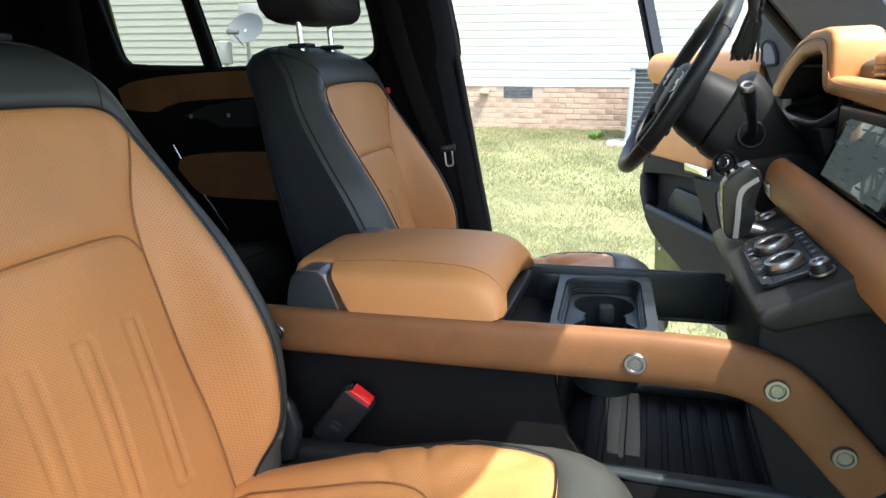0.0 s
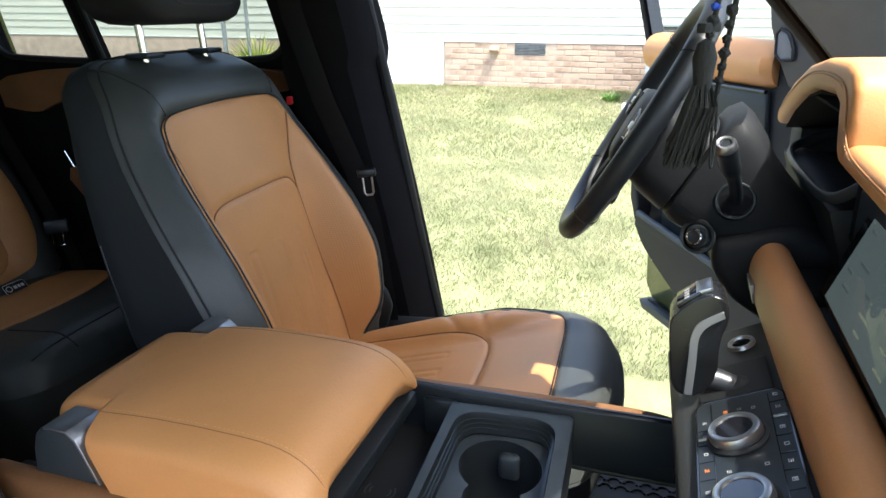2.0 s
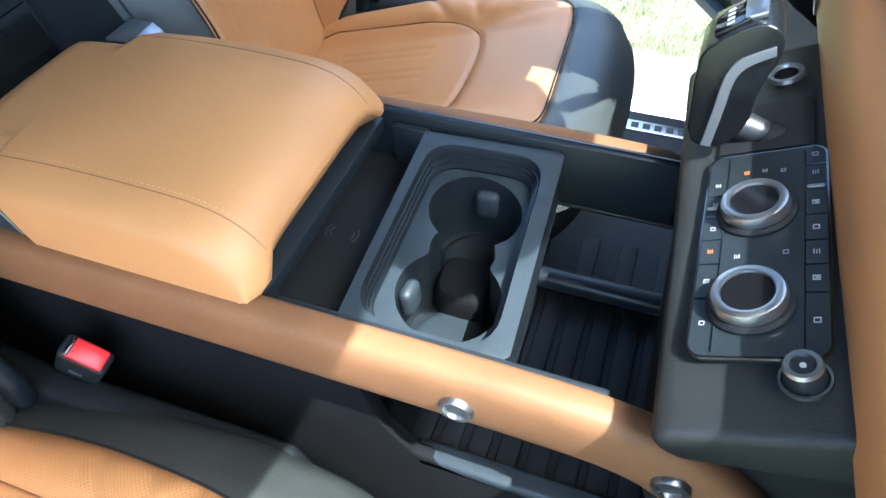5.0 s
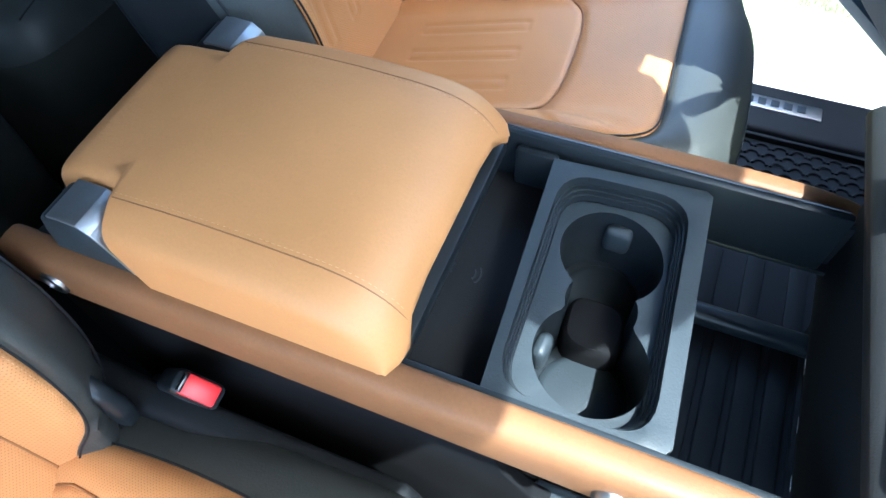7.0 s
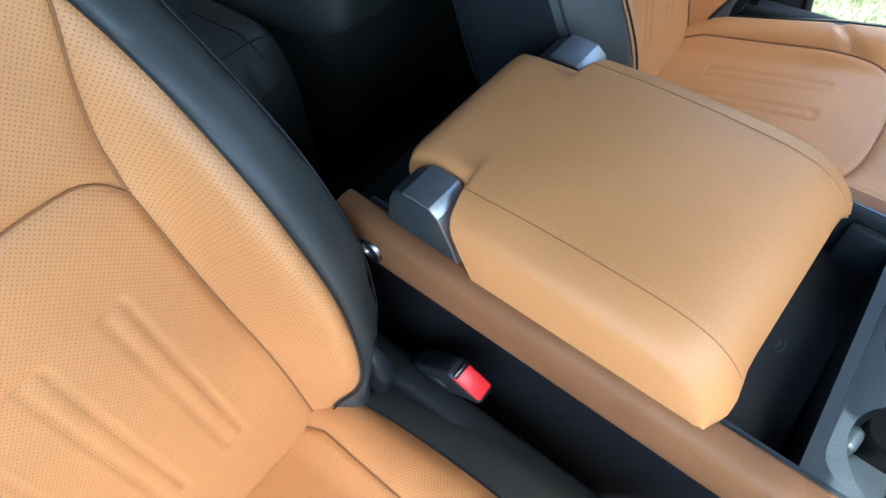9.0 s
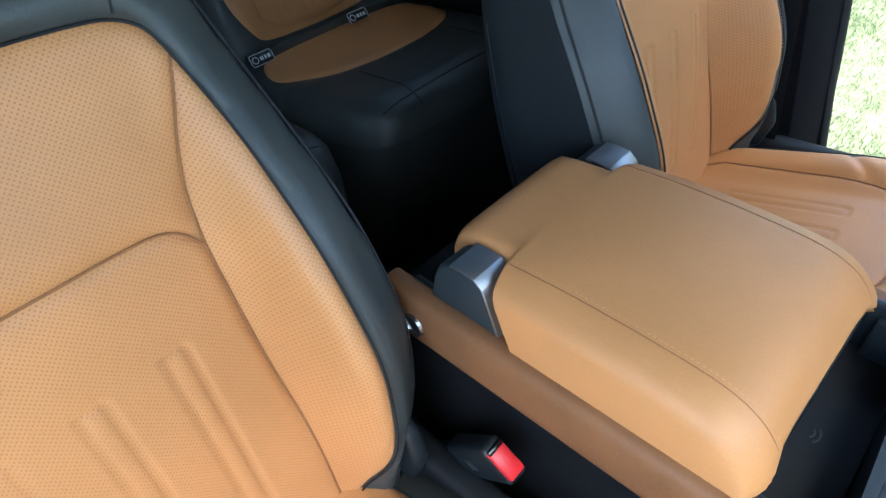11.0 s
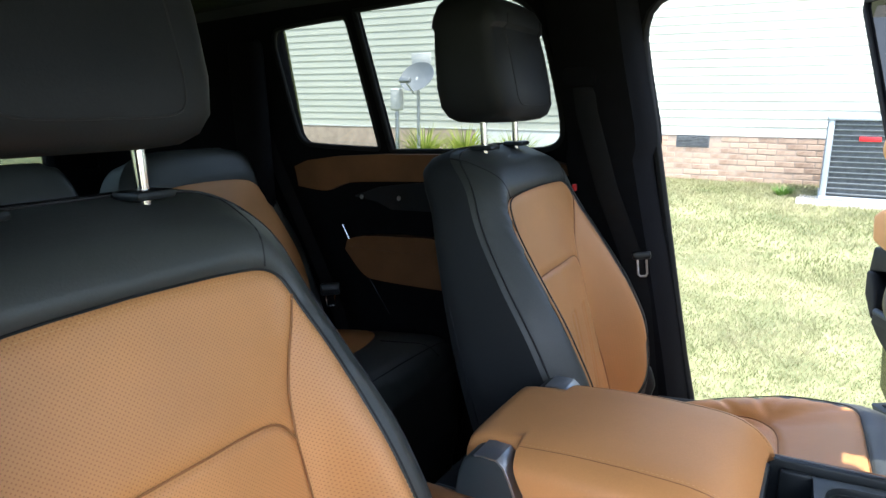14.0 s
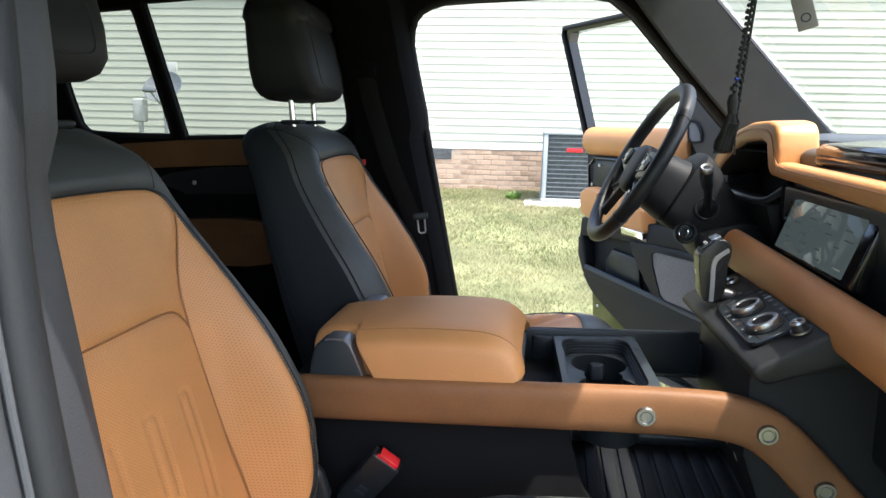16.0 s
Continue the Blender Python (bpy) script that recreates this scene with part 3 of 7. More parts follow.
roof_rings = []
for x, dz in ((-2.40, -0.03), (-2.2, 0.0), (-1.2, 0.015), (-0.2, 0.012), (0.30, -0.005), (0.40, -0.03)):
    roof_rings.append([Vector((x, y, z + dz)) for y, z in ((-0.66, 1.835), (-0.60, 1.872), (-0.40, 1.892), (0.0, 1.900), (0.40, 1.892), (0.60, 1.872), (0.66, 1.835), (0.72, 1.84), (0.62, 1.94), (0, 1.965), (-0.62, 1.94), (-0.72, 1.84))])
part("roof", loft(roof_rings), pillar_cloth, shell_body, sharp=50)
part("roof_skin", loft([[v + Vector((0, 0, 0.0)) * 0 + Vector((0, math.copysign(0.03, v.y) if abs(v.y) > 0.6 else 0, 0.03)) for v in r[7:]] for r in roof_rings], True, True), green_paint, shell_body, sharp=50)
header_edge = [(-0.65, 0.40), (-0.58, 0.418), (-0.54, 0.436), (-0.47, 0.465), (-0.35, 0.484), (0.0, 0.490), (0.35, 0.484), (0.47, 0.465), (0.54, 0.436), (0.58, 0.418), (0.65, 0.40)]
part("screen_header", prism([(0.33, -0.65)] + [(x, y) for y, x in header_edge] + [(0.33, 0.65)], "z", 1.828, 1.885, 0.012, 3), headlining, shell_body, "dark header trim over the windscreen")
# out of view; its width and sideways offset are set to shape the sun patches
part("sensor_housing_shade", loft([[Vector((x, 0.026 + w * k, z)) for k in (-1, 1)] + [Vector((x - 0.022, 0.026 + w * 0.9 * k, z - 0.014)) for k in (1, -1)] for x, z, w in ((0.452, 1.832, 0.205), (0.48, 1.802, 0.210), (0.518, 1.760, 0.206), (0.545, 1.731, 0.165), (0.562, 1.712, 0.11))]), grain_plastic, shell_body, "unseen black sensor housing, sized to shade the console")
glass = part("windscreen", quads([(0.455, -0.64, 1.835), (0.455, 0.64, 1.835), (0.99, 0.71, 1.25), (0.99, -0.71, 1.25)], [(0, 1, 2, 3)]), clear_glass, shell_body)
glass.visible_shadow = False
part("scuttle", rbox(0.93, 1.05, -0.74, 0.74, 1.15, 1.27, 0.02), grain_plastic, shell_body)
bonnet = loft([[Vector((x, y, z)) for y, z in ((-0.84, zz - 0.10), (-0.80, zz - 0.01), (-0.4, zz + 0.015), (0, zz + 0.02), (0.4, zz + 0.015), (0.80, zz - 0.01), (0.84, zz - 0.10), (0.84, 0.7), (-0.84, 0.7))] for x, zz in ((1.03, 1.24), (1.3, 1.235), (2.0, 1.19), (2.15, 1.12))])
part("bonnet", bonnet, green_paint, shell_body, sharp=50)
# the back of the car with its window
part("tail_panel", rbox(-2.40, -2.30, -0.74, 0.74, 0.56, 1.42, 0.02), grain_plastic, shell_body)
part("tail_header", rbox(-2.40, -2.30, -0.66, 0.66, 1.76, 1.88, 0.02), headlining, shell_body)
for sgn in (1, -1):
    part("tail_pillar", rbox(-2.40, -2.30, *sorted((sgn * 0.55, sgn * 0.72)), 1.40, 1.80, 0.02), headlining, shell_body)
part("tail_glass", rbox(-2.36, -2.35, -0.56, 0.56, 1.41, 1.77, 0.002), rear_glass, shell_body).visible_shadow = False
part("load_floor", rbox(-2.32, -1.45, -0.72, 0.72, 0.86, 0.90, 0.01), carpet, shell_body)
part("cabin_floor", rbox(-1.5, 0.99, -0.75, 0.75, 0.55, 0.592, 0.01), carpet, shell_body)
part("bulkhead", rbox(0.92, 0.99, -0.75, 0.75, 0.58, 1.28, 0.01), carpet, shell_body)
for x in (1.62, -1.55):
    for sgn in (1, -1):
        w = part("wheel", lathe([(0.20, -0.11), (0.33, -0.125), (0.385, -0.10), (0.395, 0.0), (0.385, 0.10), (0.33, 0.125), (0.20, 0.11)], 40, frame_at((x, sgn * 0.82, 0.395), (0, sgn, 0), (1, 0, 0))), rubber, shell_body)
        part("rim", lathe([(0.0, 0.06), (0.05, 0.07), (0.16, 0.085), (0.205, 0.115), (0.215, 0.10), (0.205, -0.1)], 32, frame_at((x, sgn * 0.82, 0.395), (0, sgn, 0), (1, 0, 0))), silver_paint, w)
part("underbody", rbox(-2.3, 2.1, -0.72, 0.72, 0.34, 0.556, 0.05), grain_plastic, shell_body)

# driver's sill plate with worn lettering as bars
plate = thing("sill_plate", "brushed metal sill plate with raised lettering", "sill plate")
part("plate", rbox(0.26, 0.505, 0.822, 0.858, 0.610, 0.6155, 0.002), satin_metal, plate)
for i in range(8):
    part("letter_bar", rbox(0.283 + i * 0.025, 0.299 + i * 0.025, 0.831, 0.849, 0.6155, 0.6168, 0.0004), grey_plastic, plate)

# rubber floor mats
def floor_mat(m, label):
    mat_t = thing("floor_mat", label, "floor mat", m, group="floor mats")
    part("sheet", rbox(-0.28, 0.34, -0.27, 0.32, 0, 0.010, 0.004), rubber, mat_t)
    for y in (-0.268, 0.312):
        part("raised_edge", rbox(-0.28, 0.34, y, y + 0.008, 0.0, 0.022, 0.003), rubber, mat_t)
    proto = None
    for r in range(5):
        for c in range(18):
            u, v = -0.255 + c * 0.033 + (0.0165 if r % 2 else 0), 0.292 - r * 0.022
            if proto is None:
                arc = [(0.013 * math.cos(a), 0.011 * math.sin(a), 0.0115) for a in [math.pi * k / 8 for k in range(9)]]
                proto = part("tread", tube(arc, 0.003, 0.003, n=6), rubber, mat_t)
                proto.location = (u, v, 0)
            else:
                o = new("tread", proto.data)
                o.parent, o.location = mat_t, (u, v, 0)
    for c in range(7):
        part("rib", rbox(-0.22 + c * 0.07, -0.19 + c * 0.07, -0.23, 0.06, 0.009, 0.014, 0.002), rubber, mat_t)


floor_mat(pose(0.50, 0.43, 0.594), "black moulded rubber floor mat in the driver's footwell")
floor_mat(pose(0.50, -0.43, 0.594), "black moulded rubber floor mat in the passenger footwell")
floor_mat(pose(-0.72, 0.38, 0.594), "black moulded rubber floor mat behind the front seats")

# ---- front seats ----
RECLINE = radians(13)
EDGE_R = 0.046  # the width of the slanted band round the back
BACK_OUT = curve2([(0, 0.610), (0.09, 0.610), (0.172, 0.600), (0.212, 0.54), (0.237, 0.44), (0.263, 0.30), (0.268, 0.18), (0.256, 0.06), (0.215, -0.03), (0.16, -0.06), (0, -0.06)], 3)
BACK_TAN = curve2([(0, 0.508), (0.10, 0.506), (0.161, 0.499), (0.176, 0.460), (0.191, 0.39), (0.201, 0.27), (0.203, 0.15), (0.193, 0.05), (0.165, -0.01), (0.150, -0.055), (0, -0.055)], 3)
SEAM_TOP = min(BACK_TAN, key=lambda p: abs(p[1] - 0.468) + (9 if p[0] < 0.1 else 0))
SEAM_MID = (0.136, 0.318)


_bt = np.linspace(-0.3, 0.9, 601)
_bv = np.convolve(np.interp(_bt, *zip(*[(-0.1, 0.04), (0.0, 0.065), (0.08, 0.084), (0.17, 0.093), (0.28, 0.069), (0.38, 0.034), (0.46, 0.009), (0.52, 0.0), (0.6, 0.0)])), np.hanning(61) / np.hanning(61).sum(), mode="same")


def bolster(t):
    """How far the side bolsters stand out, up the back."""
    return float(np.interp(t, _bt, _bv))


OUT_POLY = mirrored(BACK_OUT)
OUT_EDGE = np.array(OUT_POLY)


def back_surface(s, t, lift=0.0):
    """Seat-back coordinates, s across and t up the back, to the seat's own metres: x ahead, y across, z up from the bend."""
    a = abs(s)
    d = bolster(t) * smoothstep(0.140, 0.194, a)
    d += 0.012 * math.cos(min(1, a / 0.14) * math.pi / 2) * smoothstep(0.0, 0.2, t) * (1 - smoothstep(0.3, 0.55, t))
    d -= 0.055 * smoothstep(0.50, 0.63, t) ** 1.5
    e = edge_of(s, t)
    if e < EDGE_R + 0.01:
        q = max(0.0, EDGE_R - e) + 0.5 * max(0.0, 0.006 - abs(e - EDGE_R)) ** 2 / 0.012
        d -= 0.80 * q + 0.010 * max(0.0, 1 - e / 0.010) ** 2
    d += lift
    return Vector((-math.sin(RECLINE) * t + math.cos(RECLINE) * d, s, math.cos(RECLINE) * t + math.sin(RECLINE) * d))


def edge_of(s, t):
    a, b = OUT_EDGE, np.roll(OUT_EDGE, -1, axis=0)
    d = b - a
    p = np.array((s, max(t, 0.0)))
    k = np.clip(((p - a) * d).sum(1) / np.maximum((d * d).sum(1), 1e-12), 0, 1)
    return float(np.hypot(*(p - a - k[:, None] * d).T).min())


def open_loop(poly, low):
    """A closed outline cut open at its lower edge, in order."""
    k = next(i for i, p in enumerate(poly) if p[1] <= low)
    turned = poly[k:] + poly[:k]
    return [p for p in turned if p[1] > low]


def groove(lines, depth=0.0030, w=0.0036):
    """Relief of pressed channels: each line is a closed slot outline drawn as segments."""
    def relief(co):
        if isinstance(co, str):
            return []
        out = np.zeros(len(co))
        for (x0, y0), (x1, y1) in lines:
            p, d = np.array((x0, y0)), np.array((x1 - x0, y1 - y0))
            k = np.clip(((co - p) @ d) / max(d @ d, 1e-12), 0, 1)
            r = np.hypot(*(co - p - k[:, None] * d).T)
            out = np.minimum(out, -depth * np.exp(-(r / w) ** 2))
        return out
    return relief


def slots(xs, y0, y1, w):
    """Long narrow pressed slots side by side."""
    out = []
    for x in xs:
        out += [((x - w, y0), (x - w, y1)), ((x + w, y0), (x + w, y1)), ((x - w, y1), (x + w, y1)), ((x - w, y0), (x + w, y0))]
    return out


CUSH_PITCH = radians(12.5)
CUSH_OUT = curve2([(0, 0.553), (0.10, 0.550), (0.18, 0.531), (0.238, 0.469), (0.252, 0.354), (0.258, 0.195), (0.250, 0.044), (0.235, -0.030), (0, -0.030)], 3)
CUSH_TAN = curve2([(0, 0.462), (0.10, 0.462), (0.150, 0.460), (0.168, 0.435), (0.180, 0.370), (0.190, 0.248), (0.192, 0.133), (0.185, 0.027), (0.175, -0.025), (0, -0.025)], 3)
CUSH_EDGE = np.array(mirrored(CUSH_OUT))


def cushion_surface(s, u, lift=0.0):
    a = abs(s)
    d = interp(u, [(-0.1, 0.020), (0.1, 0.026), (0.22, 0.031), (0.34, 0.028), (0.43, 0.010), (0.6, 0.0)]) * smoothstep(0.10, 0.16, a) - 0.016 * smoothstep(0.17, 0.215, a)
    p, q0 = CUSH_EDGE, np.roll(CUSH_EDGE, -1, axis=0)
    dd = q0 - p
    pt = np.array((s, max(u, 0.06)))
    k = np.clip(((pt - p) * dd).sum(1) / np.maximum((dd * dd).sum(1), 1e-12), 0, 1)
    e = float(np.hypot(*(pt - p - k[:, None] * dd).T).min())
    if e < 0.06:
        q = 1 - e / 0.06
        d -= 0.06 * (1 - math.sqrt(max(0.0, 1 - q * q)))
    d -= 0.02 * smoothstep(0.41, 0.57, u)
    d += lift
    return Vector((math.cos(CUSH_PITCH) * u - math.sin(CUSH_PITCH) * d, s, math.sin(CUSH_PITCH) * u + math.cos(CUSH_PITCH) * d))


def front_seat(name, label, m, sag=0.0, pitch=0.0):
    seat = thing(name, label, "car seat", m, group="front seats")
    # the back, from the bend up
    back = part("backrest", back_shell(), seat_cloth, seat)
    low_top = curve2([(0, 0.352), (0.095, 0.351), (0.122, 0.341), SEAM_MID], 2)
    low_side = curve2([SEAM_MID, (0.139, 0.20), (0.148, 0.08), (0.146, -0.05)], 2)
    lower = mirrored(low_top + low_side[1:] + [(0, -0.05)])
    up_side = curve2([SEAM_TOP, (0.142, 0.38), SEAM_MID], 2)
    k = BACK_TAN.index(SEAM_TOP)
    top_edge = BACK_TAN[: k + 1]
    upper_half = top_edge + up_side[1:] + list(reversed(low_top))[1:]
    upper = [tuple(p) for p in upper_half] + [(-p[0], p[1]) for p in reversed(upper_half) if abs(p[0]) > 1e-6]
    upholstery("black_surround", mirrored(BACK_OUT), back_surface, black_leather, back, hole=mirrored(BACK_TAN), h=0.010, sink=0.006)
    upholstery("upper_panel", upper, back_surface, tan_perforated, back, h=0.009, label="perforated tan leather panel")
    upholstery("lower_panel", lower, back_surface, tan_perforated, back, h=0.0042, relief=groove(slots((-0.072, 0.0, 0.072), 0.035, 0.255, 0.0095), 0.0030, 0.0026), label="perforated tan leather panel with pressed slots")
    side = up_side + low_side[1:]
    wing = side + [p for p in reversed(BACK_TAN[k + 1:]) if abs(p[0]) > 0.1475]
    for sgn in (1, -1):
        upholstery("bolster", [(sgn * a, b) for a, b in wing], back_surface, tan_perforated, back, h=0.008, label="perforated tan leather side bolster")
    for a, b in ((lower, -0.045), ):
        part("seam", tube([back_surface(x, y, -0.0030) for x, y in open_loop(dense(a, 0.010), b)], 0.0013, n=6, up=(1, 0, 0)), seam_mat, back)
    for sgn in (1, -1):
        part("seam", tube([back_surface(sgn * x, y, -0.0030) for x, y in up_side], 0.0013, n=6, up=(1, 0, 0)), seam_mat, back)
    # piping round the tan field
    pipe = [back_surface(s, t, 0.0005) for s, t in open_loop(dense(mirrored(BACK_TAN), 0.012), -0.045)]
    part("piping", tube(pipe, 0.0013, n=6, up=(1, 0, 0)), black_vinyl, back)
    inner = [back_surface(s * 0.972, 0.25 + (t - 0.25) * 0.972, 0.0015) for s, t in open_loop(dense(mirrored(BACK_TAN), 0.004), -0.02)]
    stitches("stitching", inner, tan_thread, back, length=0.0030, w=0.0006, normal=(0.97, 0, 0.22))
    rim = [back_surface(s * 0.985, 0.26 + (t - 0.26) * 0.985, 0.0006) for s, t in open_loop(dense(mirrored(BACK_OUT), 0.010), 0.02)]
    part("band_seam", tube(rim, 0.0016, n=6, up=(1, 0, 0)), black_thread, back)
    # cross seams on the black band
    for sgn in (1, -1):
        seam = [back_surface(sgn * a, b, -0.0005) for a, b in [(0.150 + 0.0022 * i, 0.502 + 0.010 * i) for i in range(10)]]
        part("cross_seam", tube(seam, 0.0012, n=6, up=(1, 0, 0)), black_thread, back)
    for sgn in (1, -1):
        line = []
        for k in range(14):
            t = -0.04 + 0.03 * k
            w = interp(t, [(p[1], p[0]) for p in reversed(BACK_OUT)]) * 0.972
            d = -0.045 - 0.074 + bolster(t) * 0.18
            line.append(Vector((-math.sin(RECLINE) * t + math.cos(RECLINE) * d, sgn * w, math.cos(RECLINE) * t + math.sin(RECLINE) * d)))
        part("side_trim_line", tube(line, 0.0010, n=6, up=(0, 1, 0)), smooth_plastic, back)
    # the cushion
    cush = part("cushion", cushion_shell(), black_leather, seat)
    low = mirrored(curve2([(0, 0.329), (0.07, 0.327), (0.115, 0.310), (0.132, 0.257), (0.135, 0.133), (0.14, -0.020), (0, -0.020)], 2))
    upholstery("black_surround", mirrored(CUSH_OUT), cushion_surface, black_leather, cush, hole=mirrored(CUSH_TAN), h=0.011, sink=0.006)
    upholstery("front_panel", mirrored(CUSH_TAN), cushion_surface, tan_perforated, cush, hole=low, h=0.008, label="perforated tan leather panel",
               relief=groove([((0.118, 0.312), (0.150, 0.425)), ((-0.118, 0.312), (-0.150, 0.425)), ((0.12, 0.310), (0.185, 0.292)), ((-0.12, 0.310), (-0.185, 0.292)), ((0.125, 0.305), (0.172, 0.345)), ((-0.125, 0.305), (-0.172, 0.345)), ((0.140, 0.25), (0.178, 0.22)), ((-0.140, 0.25), (-0.178, 0.22))], 0.005, 0.007))
    upholstery("centre_panel", low, cushion_surface, tan_perforated, cush, h=0.0042, relief=groove(slots((-0.064, 0.0, 0.064), 0.075, 0.245, 0.010), 0.0030, 0.0026), label="tan leather panel with pressed slots")
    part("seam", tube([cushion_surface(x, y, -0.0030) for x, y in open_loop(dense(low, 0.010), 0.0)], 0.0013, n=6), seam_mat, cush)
    pipe = [cushion_surface(s, t, 0.0005) for s, t in open_loop(dense(mirrored(CUSH_TAN), 0.012), 0.0)]
    part("piping", tube(pipe, 0.0013, n=6), black_vinyl, cush)
    cush.location.z = -sag
    cush.rotation_euler.y = -radians(pitch)
    part("seat_base", rbox(0.0, 0.40, -0.21, 0.21, -0.25, -0.075, 0.03, 3), grain_plastic, seat)
    for sgn in (1, -1):
        part("seat_rail", rbox(-0.05, 0.52, sgn * 0.19 - 0.02, sgn * 0.19 + 0.02, -0.29, -0.24, 0.006), satin_metal, seat)
        part("side_cover", prism([(-0.10, -0.10), (0.32, -0.12), (0.38, -0.05), (0.36, 0.01), (0.05, -0.005), (-0.08, 0.02)], "y", sgn * 0.225, sgn * 0.262, 0.012, 3), grain_plastic, seat)
    for sgn in (1, -1):
        hinge = part("recliner_cover", prism([(0.003, 0.028), (0.026, 0.094), (0.046, 0.092), (0.066, 0.070), (0.075, 0.036), (0.060, -0.014), (0.006, -0.030)], "y", *sorted((sgn * 0.206, sgn * 0.226)), 0.008, 3), smooth_plastic, seat, "dark plastic recliner cover")
        part("moulded_line", tube([(0.026, sgn * 0.2262, 0.062), (0.060, sgn * 0.2262, 0.020)], 0.0010, n=6), grey_plastic, hinge)
    # the headrest on its two posts
    hr = part("headrest", moved(headrest_bm(), pose(-0.022, 0, 0)), black_vinyl, seat)
    arc = [(0.080, 0.800), (0.083, 0.775), (0.085, 0.74), (0.086, 0.70), (0.086, 0.67), (0.082, 0.652), (0.070, 0.645), (0.045, 0.643), (0.0, 0.643)]
    arc = curve2(arc, 2)
    arc = [headrest_face(y, z) for y, z in arc] + [headrest_face(-y, z) for y, z in reversed(arc[:-1])]
    part("headrest_seam", moved(tube(arc, 0.0012, n=6, up=(1, 0, 0)), pose(-0.022, 0, 0)), black_thread, hr)
    for sgn in (1, -1):
        part("post", tube([(-0.192, sgn * 0.0765, 0.54), (-0.196, sgn * 0.0765, 0.66)], 0.0062, n=14), chrome, seat, "chrome headrest post")
        part("post_guide", rbox(-0.214, -0.170, sgn * 0.0765 - 0.022, sgn * 0.0765 + 0.022, 0.566, 0.575, 0.004, 2), smooth_plastic, seat)
    return seat


def back_shell():
    poly = dense(mirrored(BACK_OUT), 0.014)
    rings = []
    for depth, k in ((0.0, 1.0), (-0.02, 1.004), (-0.052, 0.995), (-0.074, 0.965), (-0.083, 0.91), (-0.086, 0.5)):
        ring = []
        for s, t in poly:
            if depth == 0.0:
                ring.append(back_surface(s, t))
                continue
            base = bolster(t) * smoothstep(0.140, 0.194, abs(s)) * max(0.0, 1 + depth / 0.088)
            d = -0.045 + depth * 1.05 + base - 0.055 * smoothstep(0.50, 0.63, t) ** 1.5 * (1 + depth / 0.2)
            s2, t2 = s * k, 0.26 + (t - 0.26) * k
            ring.append(Vector((-math.sin(RECLINE) * t2 + math.cos(RECLINE) * d, s2, math.cos(RECLINE) * t2 + math.sin(RECLINE) * d)))
        rings.append(ring)
    bm = loft(rings, True, False)
    bm.verts.ensure_lookup_table()
    n = len(poly)
    bm.faces.new([bm.verts[len(bm.verts) - n + i] for i in range(n)])
    return bm


def cushion_shell():
    poly = dense(mirrored(CUSH_OUT), 0.014)
    rings = []
    for drop, k in ((0.0, 1.0), (-0.04, 1.0), (-0.085, 0.985), (-0.11, 0.95)):
        ring = []
        for s, u in poly:
            p = cushion_surface(s, u)
            if drop:
                q = Vector((math.cos(CUSH_PITCH) * u, s, math.sin(CUSH_PITCH) * u - 0.06))
                p = Vector((0.28 + (q.x - 0.28) * k, s * k, q.z + drop))
            ring.append(p)
        rings.append(ring)
    bm = loft(rings, True, False)
    bm.verts.ensure_lookup_table()
    n = len(poly)
    bm.faces.new([bm.verts[len(bm.verts) - n + i] for i in range(n)])
    return bm


HEADREST = ((0.615, 0.070, -0.205, -0.135), (0.618, 0.096, -0.226, -0.114), (0.627, 0.114, -0.240, -0.103), (0.645, 0.127, -0.249, -0.098), (0.68, 0.134, -0.253, -0.103), (0.74, 0.135, -0.254, -0.116), (0.776, 0.133, -0.254, -0.126),
            (0.784, 0.133, -0.260, -0.119), (0.800, 0.130, -0.258, -0.120), (0.820, 0.122, -0.250, -0.132), (0.834, 0.106, -0.238, -0.155), (0.840, 0.080, -0.225, -0.180))  # height, half width, back, front


def headrest_bm():
    """A thick cushion with a flat face, a rounded crown and a back that slopes away."""
    rings = []
    for z, w, x0, x1 in HEADREST:
        ring = []
        for j in range(48):
            c, s = math.cos(2 * math.pi * j / 48), math.sin(2 * math.pi * j / 48)
            c, s = math.copysign(abs(c) ** 0.38, c), math.copysign(abs(s) ** 0.38, s)
            ring.append(Vector(((x0 + x1) / 2 + (x1 - x0) / 2 * c, w * s, z)))
        rings.append(ring)
    return loft(rings)


def headrest_face(y, z):
    w, x0, x1 = (interp(z, [(r[0], r[k]) for r in HEADREST]) for k in (1, 2, 3))
    s = min(1.0, abs(y) / w) ** (1 / 0.38)
    return Vector(((x0 + x1) / 2 + (x1 - x0) / 2 * math.sqrt(1 - s * s) ** 0.38, y, z))


DRIVER = pose(-0.243, 0.409, 0.935, 0, 0, 3.0)
PASSENGER = Matrix.Translation((-0.265, -0.430, 0.930))
front_seat("driver_seat", "black and tan perforated leather driver's car seat with headrest", DRIVER, 0.040, 2.0)
front_seat("passenger_seat", "black and tan perforated leather front passenger car seat with headrest", PASSENGER, 0.046, 3.5)

# ---- centre console ----
console = thing("centre_console", "black centre console with tan leather side rails and cup holder tray", "car console")


def rail_path(y0, y1):
    pts = [(-0.30, y0, 1.083), (-0.25, y0, 1.083), (0.0, y0 + (y1 - y0) * 0.4, 1.085), (0.33, y1, 1.087), (0.40, y1, 1.076), (0.445, y1, 1.043), (0.495, y1, 0.987), (0.535, y1, 0.942)]
    return [(p.x, p.y, p.z) for p in smooth_curve(pts, 3)]


